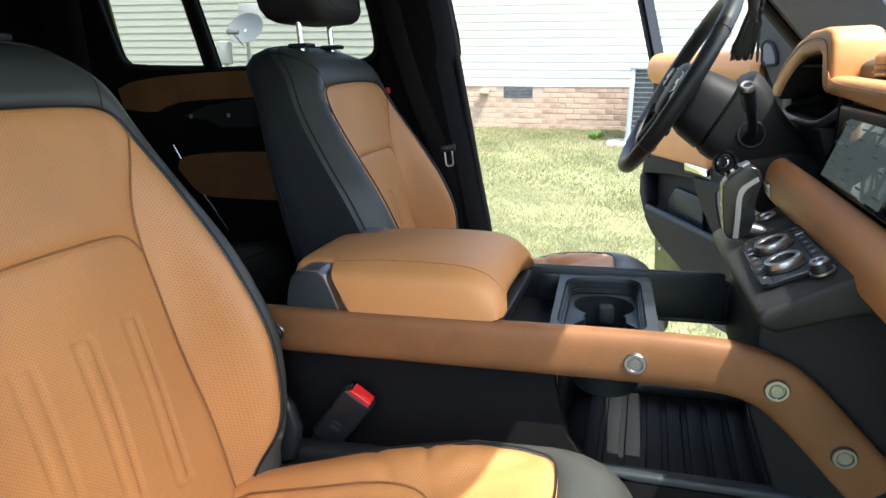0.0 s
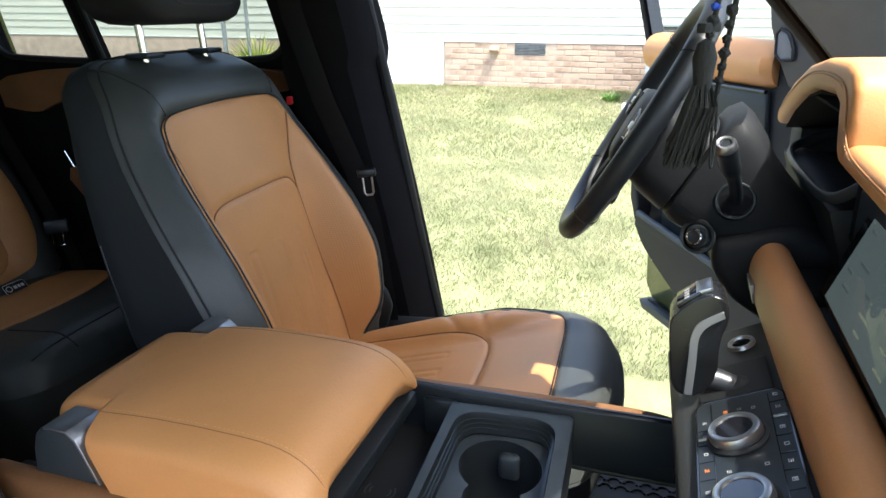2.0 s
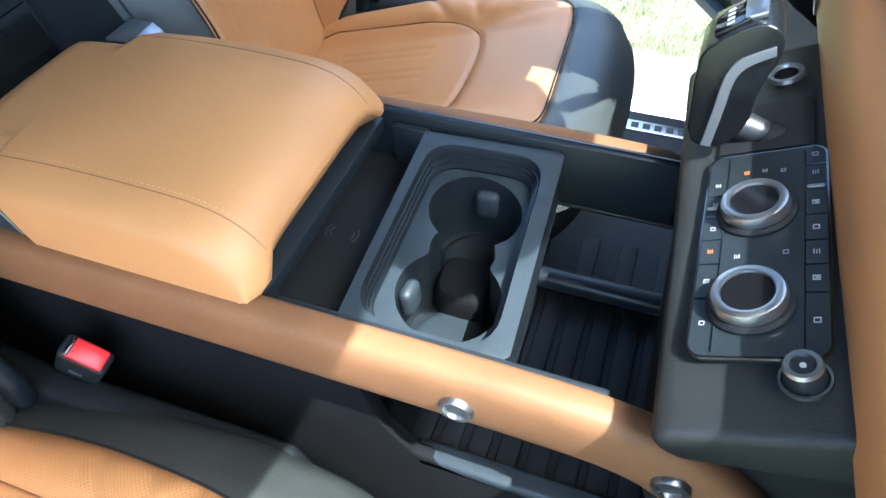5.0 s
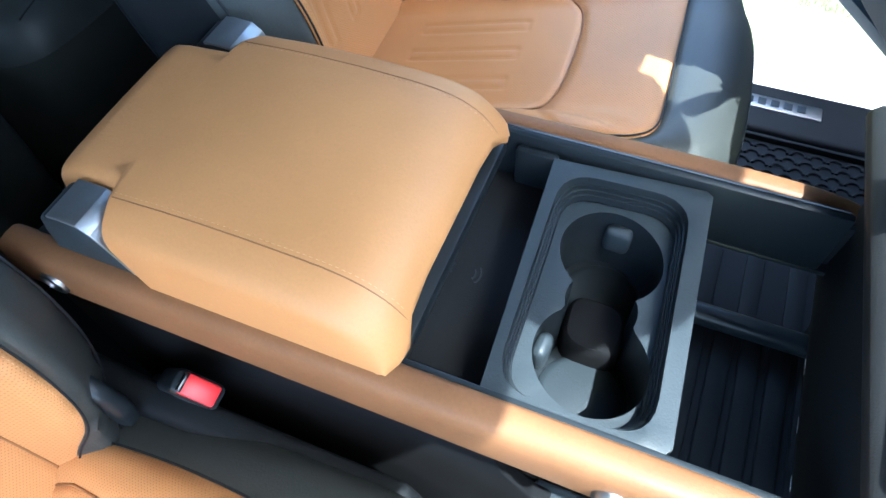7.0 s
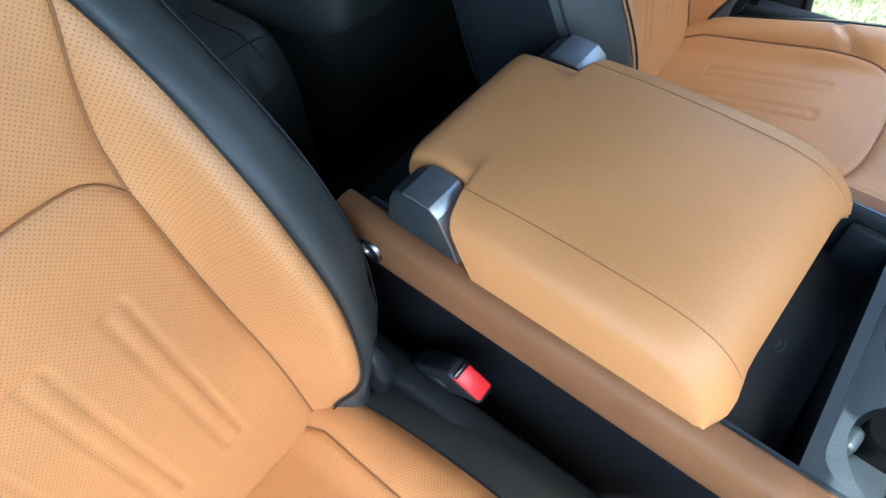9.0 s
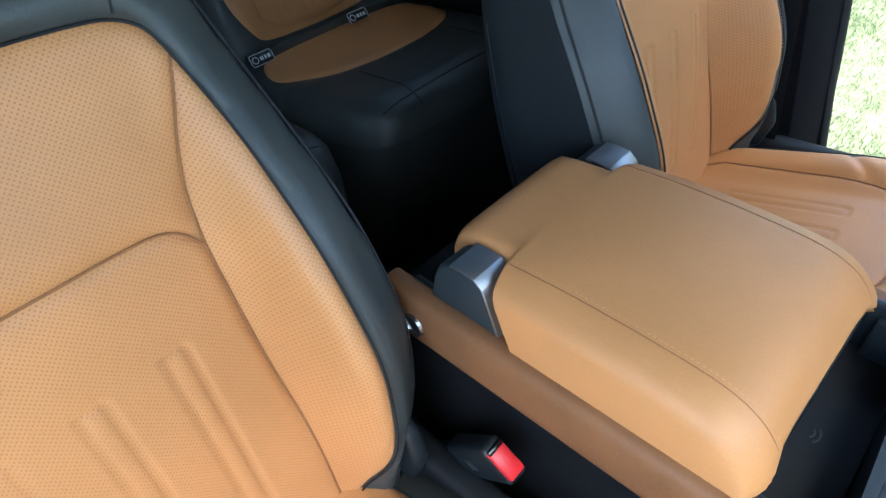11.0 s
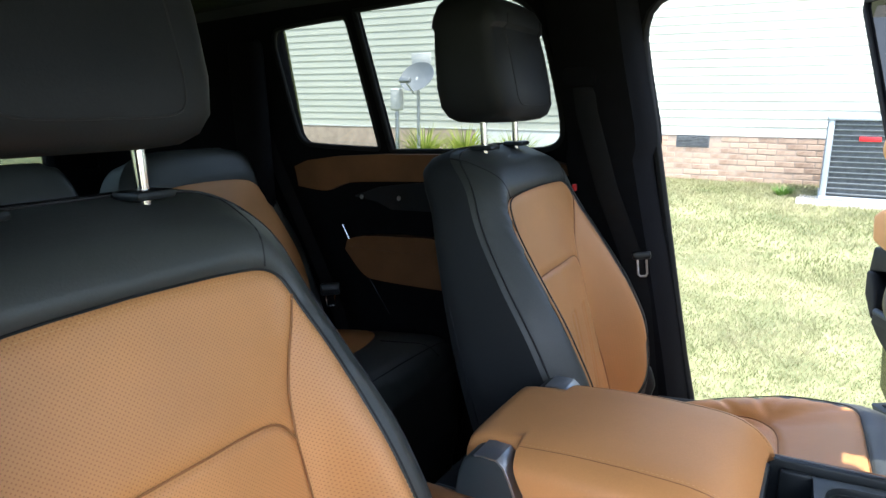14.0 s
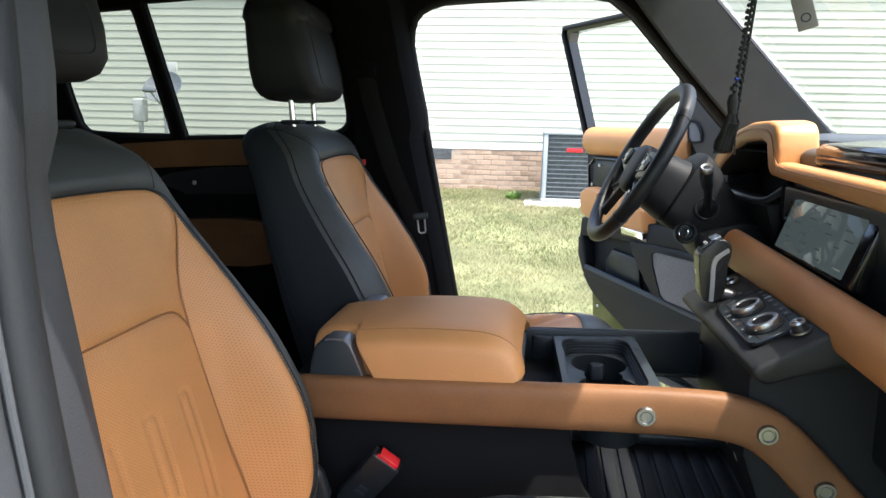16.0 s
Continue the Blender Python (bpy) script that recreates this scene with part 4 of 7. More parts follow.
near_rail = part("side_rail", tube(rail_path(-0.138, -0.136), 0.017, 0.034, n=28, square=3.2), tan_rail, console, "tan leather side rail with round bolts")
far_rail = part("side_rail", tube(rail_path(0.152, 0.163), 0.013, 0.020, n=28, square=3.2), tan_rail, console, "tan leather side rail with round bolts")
for rail, y, sgn in ((near_rail, -0.1545, -1), (far_rail, 0.170, 1)):
    for x, z in ((-0.253, 1.082), (0.255, 1.084), (0.416, 1.066), (0.4945, 0.988)):
        m = frame_at((x, y, z), (0, sgn, 0), (1, 0, 0))
        b = part("bolt", lathe([(0.0, 0.0015), (0.0065, 0.0015), (0.0075, 0.0005), (0.0088, 0.0005), (0.0098, 0.0035), (0.0128, 0.0035), (0.0142, 0.0012), (0.0142, -0.008)], 32, m), bolt_metal, rail, "round metal bolt")

# outer skins of the console
SIDE = [(-0.335, 0.60), (-0.335, 1.02), (-0.29, 1.062), (0.150, 1.062), (0.156, 1.02), (0.172, 0.955), (0.20, 0.915), (0.26, 0.905), (0.44, 0.905), (0.44, 0.60)]
for sgn, ya, yb in ((-1, -0.134, -0.118), (1, 0.130, 0.146)):
    part("side_panel", prism(SIDE, "y", ya, yb, 0.003), soft_black, console)
part("rear_face", rbox(-0.338, -0.318, -0.12, 0.132, 0.62, 1.03, 0.008), grain_plastic, console)
part("deck", rbox(-0.325, 0.135, -0.1275, 0.1395, 1.035, 1.055, 0.003), grain_plastic, console)
# lips beside the rails
part("rail_lip", rbox(-0.28, 0.36, -0.127, -0.117, 1.05, 1.112, 0.003), smooth_plastic, console)
part("rail_lip", rbox(-0.28, 0.385, 0.128, 0.138, 1.04, 1.117, 0.003), smooth_plastic, console)

part("lip_edge", tube([(-0.02, 0.1362, 1.1172), (0.20, 0.1366, 1.1175), (0.38, 0.1370, 1.1172)], 0.0012, n=6), silver_dark, console, "thin bright edge")

# armrest lid: a leather cushion with cut-out rear corners over the hinge covers
armrest = thing("armrest_lid", "closed tan leather armrest lid on the centre console", "armrest")


LID_TOP = [(-0.250, 1.160), (-0.247, 1.170), (-0.241, 1.1755), (-0.226, 1.1785), (-0.20, 1.1810), (-0.17, 1.1835), (-0.15, 1.1850), (-0.125, 1.1869), (-0.10, 1.1880), (-0.05, 1.1886), (0.0, 1.1872), (0.02, 1.1857), (0.036, 1.1828), (0.050, 1.1780), (0.062, 1.1710), (0.072, 1.1610), (0.079, 1.1500), (0.084, 1.1390), (0.0865, 1.1280)]
LID_Y = -0.0045  # the lid sits a little towards the passenger


def lid_ring(x, half=0.131):
    """One cross-section: a flat top, a gently sloping strip outside the seam, then nearly upright sides."""
    top = interp(x, LID_TOP)
    bot = 1.112 + 0.010 * smoothstep(0.070, 0.0865, x)
    q = min(1.0, (top - bot) / 0.06)
    if half > 0.11:
        prof = [(half + 0.0020, bot), (half + 0.0050, bot + 0.003 * q), (half + 0.0035, bot + 0.020 * q), (half + 0.0005, top - 0.026 * q), (half - 0.0022, top - 0.0190 * q), (half - 0.0070, top - 0.0138 * q), (half - 0.0130, top - 0.0102 * q), (half - 0.0240, top - 0.0058 * q), (half - 0.0330, top - 0.0026 * q), (half - 0.0450, top - 0.0008), (half * 0.45, top + 0.0006), (0, top + 0.001)]
    else:
        prof = [(half - 0.003, bot), (half, bot + 0.005), (half, bot + 0.022 * q), (half, top - 0.020 * q), (half - 0.0008, top - 0.0130 * q), (half - 0.0022, top - 0.0085 * q), (half - 0.0050, top - 0.0050 * q), (half - 0.0090, top - 0.0024 * q), (half - 0.0160, top - 0.0008), (half * 0.72, top), (half * 0.45, top + 0.0006), (0, top + 0.001)]
    lean = 0.57 * (1 - smoothstep(-0.170, -0.085, x)) if half > 0.11 else 0.0
    arch = smoothstep(0.045, 0.084, x)
    under = [(half * k, bot + 0.010 * q * arch * (1 - smoothstep(0.72, 0.97, k))) for k in (0.94, 0.84, 0.70, 0.45, 0.0)]

    def at(y, z):
        a = abs(y)
        lip = 0.0785 + 0.0080 * smoothstep(0.080, 0.118, a)  # the front edge is cut back between its corners
        xe = x if x < 0.045 else 0.045 + (x - 0.045) * (lip - 0.045) / 0.0415
        if z > bot + 0.5 * (top - bot):
            z += interp(xe, LID_TOP) - top
        else:
            z += (interp(xe, LID_TOP) - top) * smoothstep(0.045, 0.0865, x)
        xx = xe + lean * max(0.0, 1.183 - z) - 0.010 * smoothstep(0.040, 0.086, x) * smoothstep(0.104, 0.136, a) ** 2
        return Vector((xx, y + LID_Y, z))
    left = [at(-y, z) for y, z in prof]
    right = [at(y, z) for y, z in reversed(prof[:-1])]
    return left + right + [at(y, z) for y, z in under] + [at(-y, z) for y, z in reversed(under[:-1])]


rear_xs = [-0.250, -0.247, -0.241, -0.226, -0.20, -0.1785]
lid_xs = [-0.1765, -0.173, -0.166, -0.158] + [-0.145 + 0.02 * i for i in range(9)] + [0.028, 0.038, 0.047, 0.055, 0.062, 0.068, 0.073, 0.077, 0.0805, 0.0835, 0.0855, 0.0865]
part("cushion", loft([lid_ring(x, 0.088) for x in rear_xs] + [lid_ring(x) for x in lid_xs]), tan_leather, armrest, sharp=50)
def lid_seam(x):
    """Front-to-back place and height of the seam, following the cut-back front edge."""
    xe = x if x < 0.045 else 0.045 + (x - 0.045) * (0.0824 - 0.045) / 0.0415
    return xe, interp(xe, LID_TOP) - 0.0024 * min(1.0, (interp(xe, LID_TOP) - 1.112) / 0.06)


for sgn in (1, -1):
    line_pts = [Vector((xe, sgn * 0.0982 + LID_Y, z)) for xe, z in map(lid_seam, [-0.172 + 0.01 * i for i in range(24)] + [0.066, 0.072, 0.077, 0.081, 0.0835])]
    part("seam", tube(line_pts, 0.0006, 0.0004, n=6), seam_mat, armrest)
    stitches("stitching", [v + Vector((0, -sgn * 0.004, 0.0009)) for v in line_pts], tan_thread, armrest, length=0.0030, w=0.0006)
part("lid_base", rbox(-0.23, 0.08, -0.122, 0.124, 1.094, 1.1125, 0.004), smooth_plastic, armrest)

# grey hinge covers behind the armrest
for sgn in (1, -1):
    prof = [(-0.252, 1.05), (-0.247, 1.113), (-0.240, 1.146), (-0.233, 1.163), (-0.224, 1.171), (-0.205, 1.1745), (-0.188, 1.1735), (-0.179, 1.166), (-0.172, 1.150), (-0.140, 1.05)]
    ya, yb = (0.0865, 0.1265) if sgn > 0 else (-0.1335, -0.0950)
    cover = part("hinge_cover", prism(prof, "y", ya, yb, 0.004, 3), grey_plastic, console, "dark grey hinge cover with satin metal strip")
    strip = [(-0.217, 1.1748), (-0.206, 1.1758), (-0.187, 1.1750), (-0.1775, 1.167), (-0.1703, 1.150), (-0.138, 1.06), (-0.1410, 1.06), (-0.1735, 1.150), (-0.1805, 1.165), (-0.1885, 1.1722), (-0.206, 1.1730), (-0.217, 1.1715)]
    part("metal_strip", prism(strip, "y", ya - 0.0008, yb + 0.0008, 0.0005, 1), hinge_metal, cover)
part("hinge_bar", tube([(-0.225, -0.10, 1.125), (-0.225, 0.10, 1.125)], 0.022, n=20), smooth_plastic, console)
part("rear_tray", rbox(-0.333, -0.285, -0.12, 0.13, 1.03, 1.056, 0.006), rubber, console)
for i in range(7):
    part("rear_block", rbox(-0.300, -0.262, -0.114 + i * 0.034, -0.086 + i * 0.034, 1.052, 1.064, 0.004), rubber, console)

# wireless charging tray
tray = part("phone_tray", rbox(0.01, 0.134, -0.1165, 0.127, 1.052, 1.060, 0.003), rubber, console)
part("tray_lip", rbox(0.09, 0.132, 0.116, 0.126, 1.058, 1.108, 0.004), smooth_plastic, console)
for r in (0.008, 0.013):
    for side in (1, -1):
        arc = [(0.082 + side * (r * math.cos(a) + 0.004), 0.0 + r * math.sin(a), 1.0605) for a in [(-0.7 + 0.14 * k) for k in range(11)]]
        part("charge_mark", tube(arc, 0.0009, 0.0004, n=6), grey_plastic, tray)

# cup-holder panel with a deep pocket
panel_out = [(0.128, 0.118), (0.266, 0.127), (0.272, 0.122), (0.284, -0.112), (0.280, -0.117), (0.142, -0.117)]
def rounded_poly(corners, r, n=7):
    """A polygon with every corner replaced by an arc."""
    out = []
    for i, c in enumerate(corners):
        p0, p1, p2 = Vector(corners[i - 1]), Vector(c), Vector(corners[(i + 1) % len(corners)])
        d0, d1 = (p0 - p1).normalized(), (p2 - p1).normalized()
        for k in range(n):
            q = k / (n - 1)
            v = p1 + d0 * r * (1 - q) ** 2 + d1 * r * q ** 2
            out.append((v.x, v.y))
    return out


pocket = rounded_poly([(0.1405, 0.1065), (0.2565, 0.1115), (0.2695, -0.1130), (0.1500, -0.1130)], 0.034)


def flat(z):
    return lambda s, t, l=0.0: Vector((s, t, z + l))


plate = upholstery("cup_panel", panel_out, flat(1.1105), grey_plastic, console, h=0.012, hole=pocket, sink=0.002, roll=0.004)
part("panel_edge", loft([[Vector((x, y, z)) for x, y in panel_out] for z in (1.1085, 1.060, 1.045)], True, False), smooth_plastic, console)


def shrink(poly, k):
    cx, cy = sum(p[0] for p in poly) / len(poly), sum(p[1] for p in poly) / len(poly)
    return [(cx + (x - cx) * k, cy + (y - cy) * (1 - (1 - k) * 0.5)) for x, y in poly]


rings = []
for z, k in ((1.1085, 1.0), (1.106, 0.985), (1.101, 0.975), (1.1008, 0.95), (1.096, 0.945), (1.0958, 0.92), (1.091, 0.915), (1.0908, 0.89), (1.0845, 0.875)):
    rings.append([Vector((x, y, z)) for x, y in shrink(pocket, k)])
part("pocket_wall", loft(rings, True, False), smooth_plastic, console)


def figure_eight():
    """Two round wells joined by a middle lobe."""
    lobes = ((-0.0545, 0.0475), (-0.003, 0.0310), (0.0490, 0.0460))
    right, left = [], []
    for k in range(61):
        y = -0.1019 + (0.0949 + 0.1019) * (0.5 - 0.5 * math.cos(math.pi * k / 60))
        half = max(math.sqrt(max(0.0, r * r - (y - c) ** 2)) for c, r in lobes)
        mid = 0.2130 - 0.089 * (y + 0.0545)
        right.append((mid + half, y))
        if 0 < k < 60:
            left.append((mid - half, y))
    return right + left[::-1]


eight = figure_eight()
upholstery("pocket_floor", shrink(pocket, 0.885), flat(1.0845), grey_plastic, console, h=0.012, hole=eight, sink=0.002, roll=0.004)
well = [[Vector((x, y, z)) for x, y in eight] for z in (1.0825, 1.05, 1.012)] + [[Vector((0.209 + (x - 0.209) * 0.93, y * 0.97, 1.004)) for x, y in eight]]
wb = loft(well, True, False)
wb.verts.ensure_lookup_table()
wb.faces.new([wb.verts[len(wb.verts) - len(eight) + i] for i in range(len(eight))])
part("cup_well", wb, smooth_plastic, console)
for x, y, rz in ((0.2045, 0.0925, 0), (0.1695, -0.047, 84)):
    part("cup_tab", moved(rbox(-0.013, 0.013, -0.010, 0.004, 1.036, 1.070, 0.007, 3), pose(x, y, 0, 0, 0, rz)), grey_plastic, console, "soft grey cup grip")
# near base in paler plastic than the far one: the sun on it is coloured in
part("cup_base", lathe([(0.0, 0.004), (0.030, 0.004), (0.0365, 0.002), (0.038, 0.0)], 40, Matrix.Translation((0.213, -0.0545, 1.005))), grey_plastic, console, "round cup base, paler grey for sunlight")
part("cup_base", lathe([(0.0, 0.004), (0.030, 0.004), (0.0365, 0.002), (0.038, 0.0)], 40, Matrix.Translation((0.2040, 0.049, 1.005))), smooth_plastic, console)
# the divider's near-black colour stands in for the shade between the wells
part("cup_divider", loft([[Vector((0.2085 - 0.089 * (0.030 * k * math.sin(a)) + 0.0265 * k * math.copysign(abs(math.cos(a)) ** 0.6, math.cos(a)), 0.003 + 0.027 * k * math.copysign(abs(math.sin(a)) ** 0.6, math.sin(a)), z)) for a in [2 * math.pi * j / 28 for j in range(28)]] for z, k in ((1.003, 1.12), (1.022, 1.06), (1.031, 1.0), (1.034, 0.88))]), soft_black, console)

# the well ahead of the cup panel, open at both sides
part("well_floor", rbox(0.15, 0.62, -0.119, 0.131, 0.880, 0.898, 0.003), rubber, console)
for i in range(13):
    part("floor_rib", rbox(0.185 + i * 0.030, 0.207 + i * 0.030, -0.112, 0.122, 0.896, 0.904, 0.003), rubber, console)
part("well_back", rbox(0.14, 0.156, -0.119, 0.131, 0.89, 1.05, 0.003), smooth_plastic, console)
part("sill_bar", rbox(0.16, 0.52, 0.112, 0.134, 0.905, 0.928, 0.007, 3), smooth_plastic, console)
part("sill_bar", rbox(0.20, 0.52, -0.134, -0.112, 0.895, 0.912, 0.005, 3), grey_plastic, console)

part("well_side", rbox(0.15, 0.475, 0.1385, 0.1465, 1.028, 1.095, 0.004), grain_plastic, console)
part("well_ledge", rbox(0.16, 0.47, 0.128, 0.140, 1.034, 1.040, 0.002), smooth_plastic, console)
# control stack: a sloping black block under the dash
STACK = [(0.366, 1.160), (0.374, 1.171), (0.470, 1.216), (0.52, 1.238), (0.66, 1.238), (0.66, 1.160), (0.489, 1.172), (0.392, 1.143), (0.374, 1.149)]
block_bm = prism(STACK, "y", -0.172, 0.215, 0.009, 3)
for v in block_bm.verts:  # the rear edge draws back a little towards the passenger's end
    v.co.x += max(0.0, 0.50 - v.co.x) / 0.13 * 0.085 * max(0.0, 0.03 - v.co.y)
part("control_block", block_bm, block_plastic, console)
sl = math.atan2(0.045, 0.096)
PLANE = frame_at((0.4265, -0.03, 1.1965), (-math.sin(sl), 0, math.cos(sl)), (0, 1, 0))  # x across to the driver, y rearwards-down, z out


def on_panel(bm):
    return moved(bm, PLANE)


def rounded_rect(x0, x1, y0, y1, r):
    out = []
    for cx, cy, a0 in ((x1 - r, y1 - r, 0), (x0 + r, y1 - r, 90), (x0 + r, y0 + r, 180), (x1 - r, y0 + r, 270)):
        out += [(cx + r * math.cos(radians(a0 + 15 * k)), cy + r * math.sin(radians(a0 + 15 * k))) for k in range(7)]
    return out


BOARD = rounded_rect(-0.0935, 0.096, -0.0435, 0.0345, 0.011)
board = part("switch_board", on_panel(prism(BOARD, "z", -0.003, 0.0020, 0.0)), smooth_plastic, console, "black switch board with small pale symbols")
part("board_edge", on_panel(tube([(x, y, 0.0012) for x, y in BOARD], 0.0014, n=6, closed=True)), gloss_black, board)


def symbol(u, v, mat, kind, k=1.0):
    """A small printed sign: a framed box, three strokes, or a chevron of thin bars."""
    bars = {0: ((-2, 2, -2, -1.4), (-2, 2, 1.4, 2), (-2, -1.4, -2, 2), (1.4, 2, -2, 2)), 1: ((-2, 2, -1.9, -1.2), (-2, 1.2, -0.35, 0.35), (-2, 2, 1.2, 1.9)), 2: ((-2, -1.3, -2, 2), (-0.4, 0.4, -2, 1), (1.2, 1.9, -2, 2), (-2, 2, 1.7, 2.3))}[kind]
    bm = bmesh.new()
    for a, b_, c, d in bars:
        bm = join(bm, rbox(u + a * 0.0010 * k, u + b_ * 0.0010 * k, v + c * 0.0010 * k, v + d * 0.0010 * k, 0.0019, 0.0024, 0))
    return part("symbol", on_panel(bm), mat, board)


for k, u in enumerate((0.031, -0.052)):
    dial = part("dial", on_panel(lathe([(0.0, 0.0105), (0.0166, 0.0105), (0.0172, 0.0132), (0.0200, 0.0138), (0.0228, 0.0126), (0.0240, 0.0095), (0.0243, 0.006), (0.0238, 0.003), (0.0258, 0.001)], 48, Matrix.Translation((u, 0.0, 0.001)) @ Matrix.Diagonal((0.93, 0.93, 1, 1)))), satin_metal, console, "satin metal dial with black display")
    part("dial_display", on_panel(lathe([(0.0, 0.0116), (0.0164, 0.0116), (0.0167, 0.0105)], 40, Matrix.Translation((u, 0.0, 0.0012)) @ Matrix.Diagonal((0.93, 0.93, 1, 1)))), gloss_black, dial)
    part("dial_base", on_panel(lathe([(0.0280, 0.0), (0.0280, 0.003), (0.0255, 0.0050), (0.0238, 0.0050)], 48, Matrix.Translation((u, 0.0, 0.001)) @ Matrix.Diagonal((0.93, 0.93, 1, 1)))), grain_plastic, dial)
    part("dial_digit", on_panel(rbox(u - 0.006, u - 0.001, -0.003, 0.005, 0.0117, 0.0119, 0)), grain_plastic, dial)
    part("dial_digit", on_panel(rbox(u + 0.001, u + 0.006, -0.003, 0.005, 0.0117, 0.0119, 0)), grain_plastic, dial)
# small pale printed signs, in two columns and between the dials
for i, u in enumerate((0.086, 0.066, 0.035, 0.011, -0.011, -0.033, -0.066)):
    symbol(u, -0.0362, grey_mark, i % 3)
for i, u in enumerate((0.062, 0.041, 0.016, -0.006, -0.033, -0.068)):
    symbol(u, 0.0272, amber_mark if i == 3 else grey_mark, (i + 1) % 3, 0.85)
for i, (u, v) in enumerate(((0.072, -0.016), (0.074, -0.004), (0.073, 0.008), (-0.010, -0.019), (-0.012, 0.010))):
    symbol(u, v, amber_mark if i == 2 else grey_mark, i % 3, 0.85)
for u, v0, v1 in ((0.050, -0.042, -0.031), (0.036, 0.022, 0.033)):
    part("bar_switch", on_panel(rbox(u - 0.0014, u + 0.0014, v0, v1, 0.002, 0.0042, 0.001)), satin_metal, board)
part("split_line", on_panel(rbox(-0.09, 0.09, -0.0302, -0.0296, 0.002, 0.0027, 0)), gloss_black, board)
part("split_line", on_panel(rbox(-0.09, 0.09, 0.0200, 0.0207, 0.002, 0.0027, 0)), gloss_black, board)
for u in (0.074, 0.023, -0.001, -0.022, -0.045):
    part("button_gap", on_panel(rbox(u - 0.0003, u + 0.0003, -0.042, -0.0302, 0.002, 0.0027, 0)), gloss_black, board)
for u in (0.050, 0.028, 0.005, -0.018, -0.048):
    part("button_gap", on_panel(rbox(u - 0.0003, u + 0.0003, 0.0207, 0.033, 0.002, 0.0027, 0)), gloss_black, board)
# volume knob
knob = part("volume_knob", on_panel(lathe([(0.0, 0.015), (0.0075, 0.015), (0.0085, 0.016), (0.0120, 0.016), (0.0135, 0.0135), (0.0138, 0.004), (0.0150, 0.0)], 40, Matrix.Translation((-0.106, -0.030, 0.0)) @ Matrix.Diagonal((0.76, 0.76, 0.9, 1)))), smooth_plastic, console, "black round knob with metal rings")
part("knob_ring", on_panel(lathe([(0.0085, 0.0155), (0.0090, 0.0172), (0.0122, 0.0172), (0.0136, 0.0145), (0.0120, 0.0135)], 40, Matrix.Translation((-0.106, -0.030, 0.0)) @ Matrix.Diagonal((0.76, 0.76, 0.9, 1)))), satin_metal, knob)
part("knob_base_ring", on_panel(lathe([(0.0160, 0.0), (0.0160, 0.003), (0.0178, 0.003), (0.0182, 0.0)], 40, Matrix.Translation((-0.106, -0.030, 0.0)) @ Matrix.Diagonal((0.76, 0.76, 0.9, 1)))), bolt_metal, knob)
part("knob_mark", on_panel(lathe([(0.0, 0.0158), (0.0022, 0.0158), (0.0022, 0.015)], 24, Matrix.Translation((-0.106, -0.030, 0.0)) @ Matrix.Diagonal((0.76, 0.76, 0.9, 1)))), grey_mark, knob)
# power socket with a bright ring
part("socket_ring", on_panel(lathe([(0.0, 0.001), (0.0095, 0.001), (0.0105, 0.0035), (0.0135, 0.0035), (0.0145, 0.0)], 40, Matrix.Translation((0.195, -0.016, 0.002)))), satin_metal, console, "round socket with metal ring")
part("socket_core", on_panel(lathe([(0.0, 0.0016), (0.0092, 0.0016), (0.0096, 0.001)], 32, Matrix.Translation((0.195, -0.016, 0.002)))), gloss_black, console)
# thin dark plate for the shade of the selector's recess; no hollow is cut
part("shift_recess_shade", on_panel(rbox(0.100, 0.160, -0.036, 0.030, 0.0, 0.0012, 0.0005)), rubber, console)

part("lower_flank", prism([(0.395, 1.155), (0.392, 1.02), (0.432, 0.90), (0.44, 0.60), (0.66, 0.60), (0.66, 1.165)], "y", -0.128, 0.172, 0.010, 2), grain_plastic, console)
for i, y in enumerate((-0.075, -0.02, 0.04)):
    part("socket_mark", moved(rbox(-0.005, 0.005, -0.006, 0.006, 0, 0.0008, 0), frame_at((0.4048, y + 0.02, 0.981), (-0.95, 0, -0.31), (0, 1, 0))), grey_mark, console)

# gear selector
sel = thing("gear_selector", "black pistol-grip gear selector with chrome strip", "gear lever")
GRIP = [(0.37, 1.203), (0.363, 1.2634), (0.368, 1.2753), (0.39, 1.2958), (0.404, 1.2969), (0.4135, 1.2894), (0.416, 1.2742), (0.409, 1.2505), (0.411, 1.2138), (0.397, 1.19), (0.376, 1.19)]
part("grip", prism(curve2(GRIP + [GRIP[0]], 1)[:-1], "y", 0.071, 0.115, 0.0095, 4), grip_plastic, sel)
part("stem", tube([(0.388, 0.093, 1.203), (0.415, 0.093, 1.199), (0.438, 0.093, 1.192)], 0.0125, n=20, taper=lambda k: 1.0 - 0.2 * k), silver_dark, sel, "satin metal stem")
part("boot", lathe([(0.0, 0.020), (0.012, 0.019), (0.017, 0.008), (0.021, 0.0)], 28, frame_at((0.441, 0.093, 1.186), (-0.85, 0, 0.5))), rubber, sel)
BAND = curve2([(0.3825, 1.1922), (0.3835, 1.2278), (0.383, 1.2526), (0.387, 1.2672), (0.397, 1.2748), (0.4095, 1.2829)], 2) + curve2([(0.4115, 1.2764), (0.4, 1.2683), (0.3935, 1.2613), (0.3905, 1.2505), (0.391, 1.2278), (0.39, 1.1922)], 2)
for ya in (0.0690, 0.1144):
    part("chrome_strip", prism(BAND, "y", ya, ya + 0.0026, 0.0004, 1), silver_paint, sel, "satin chrome strip")
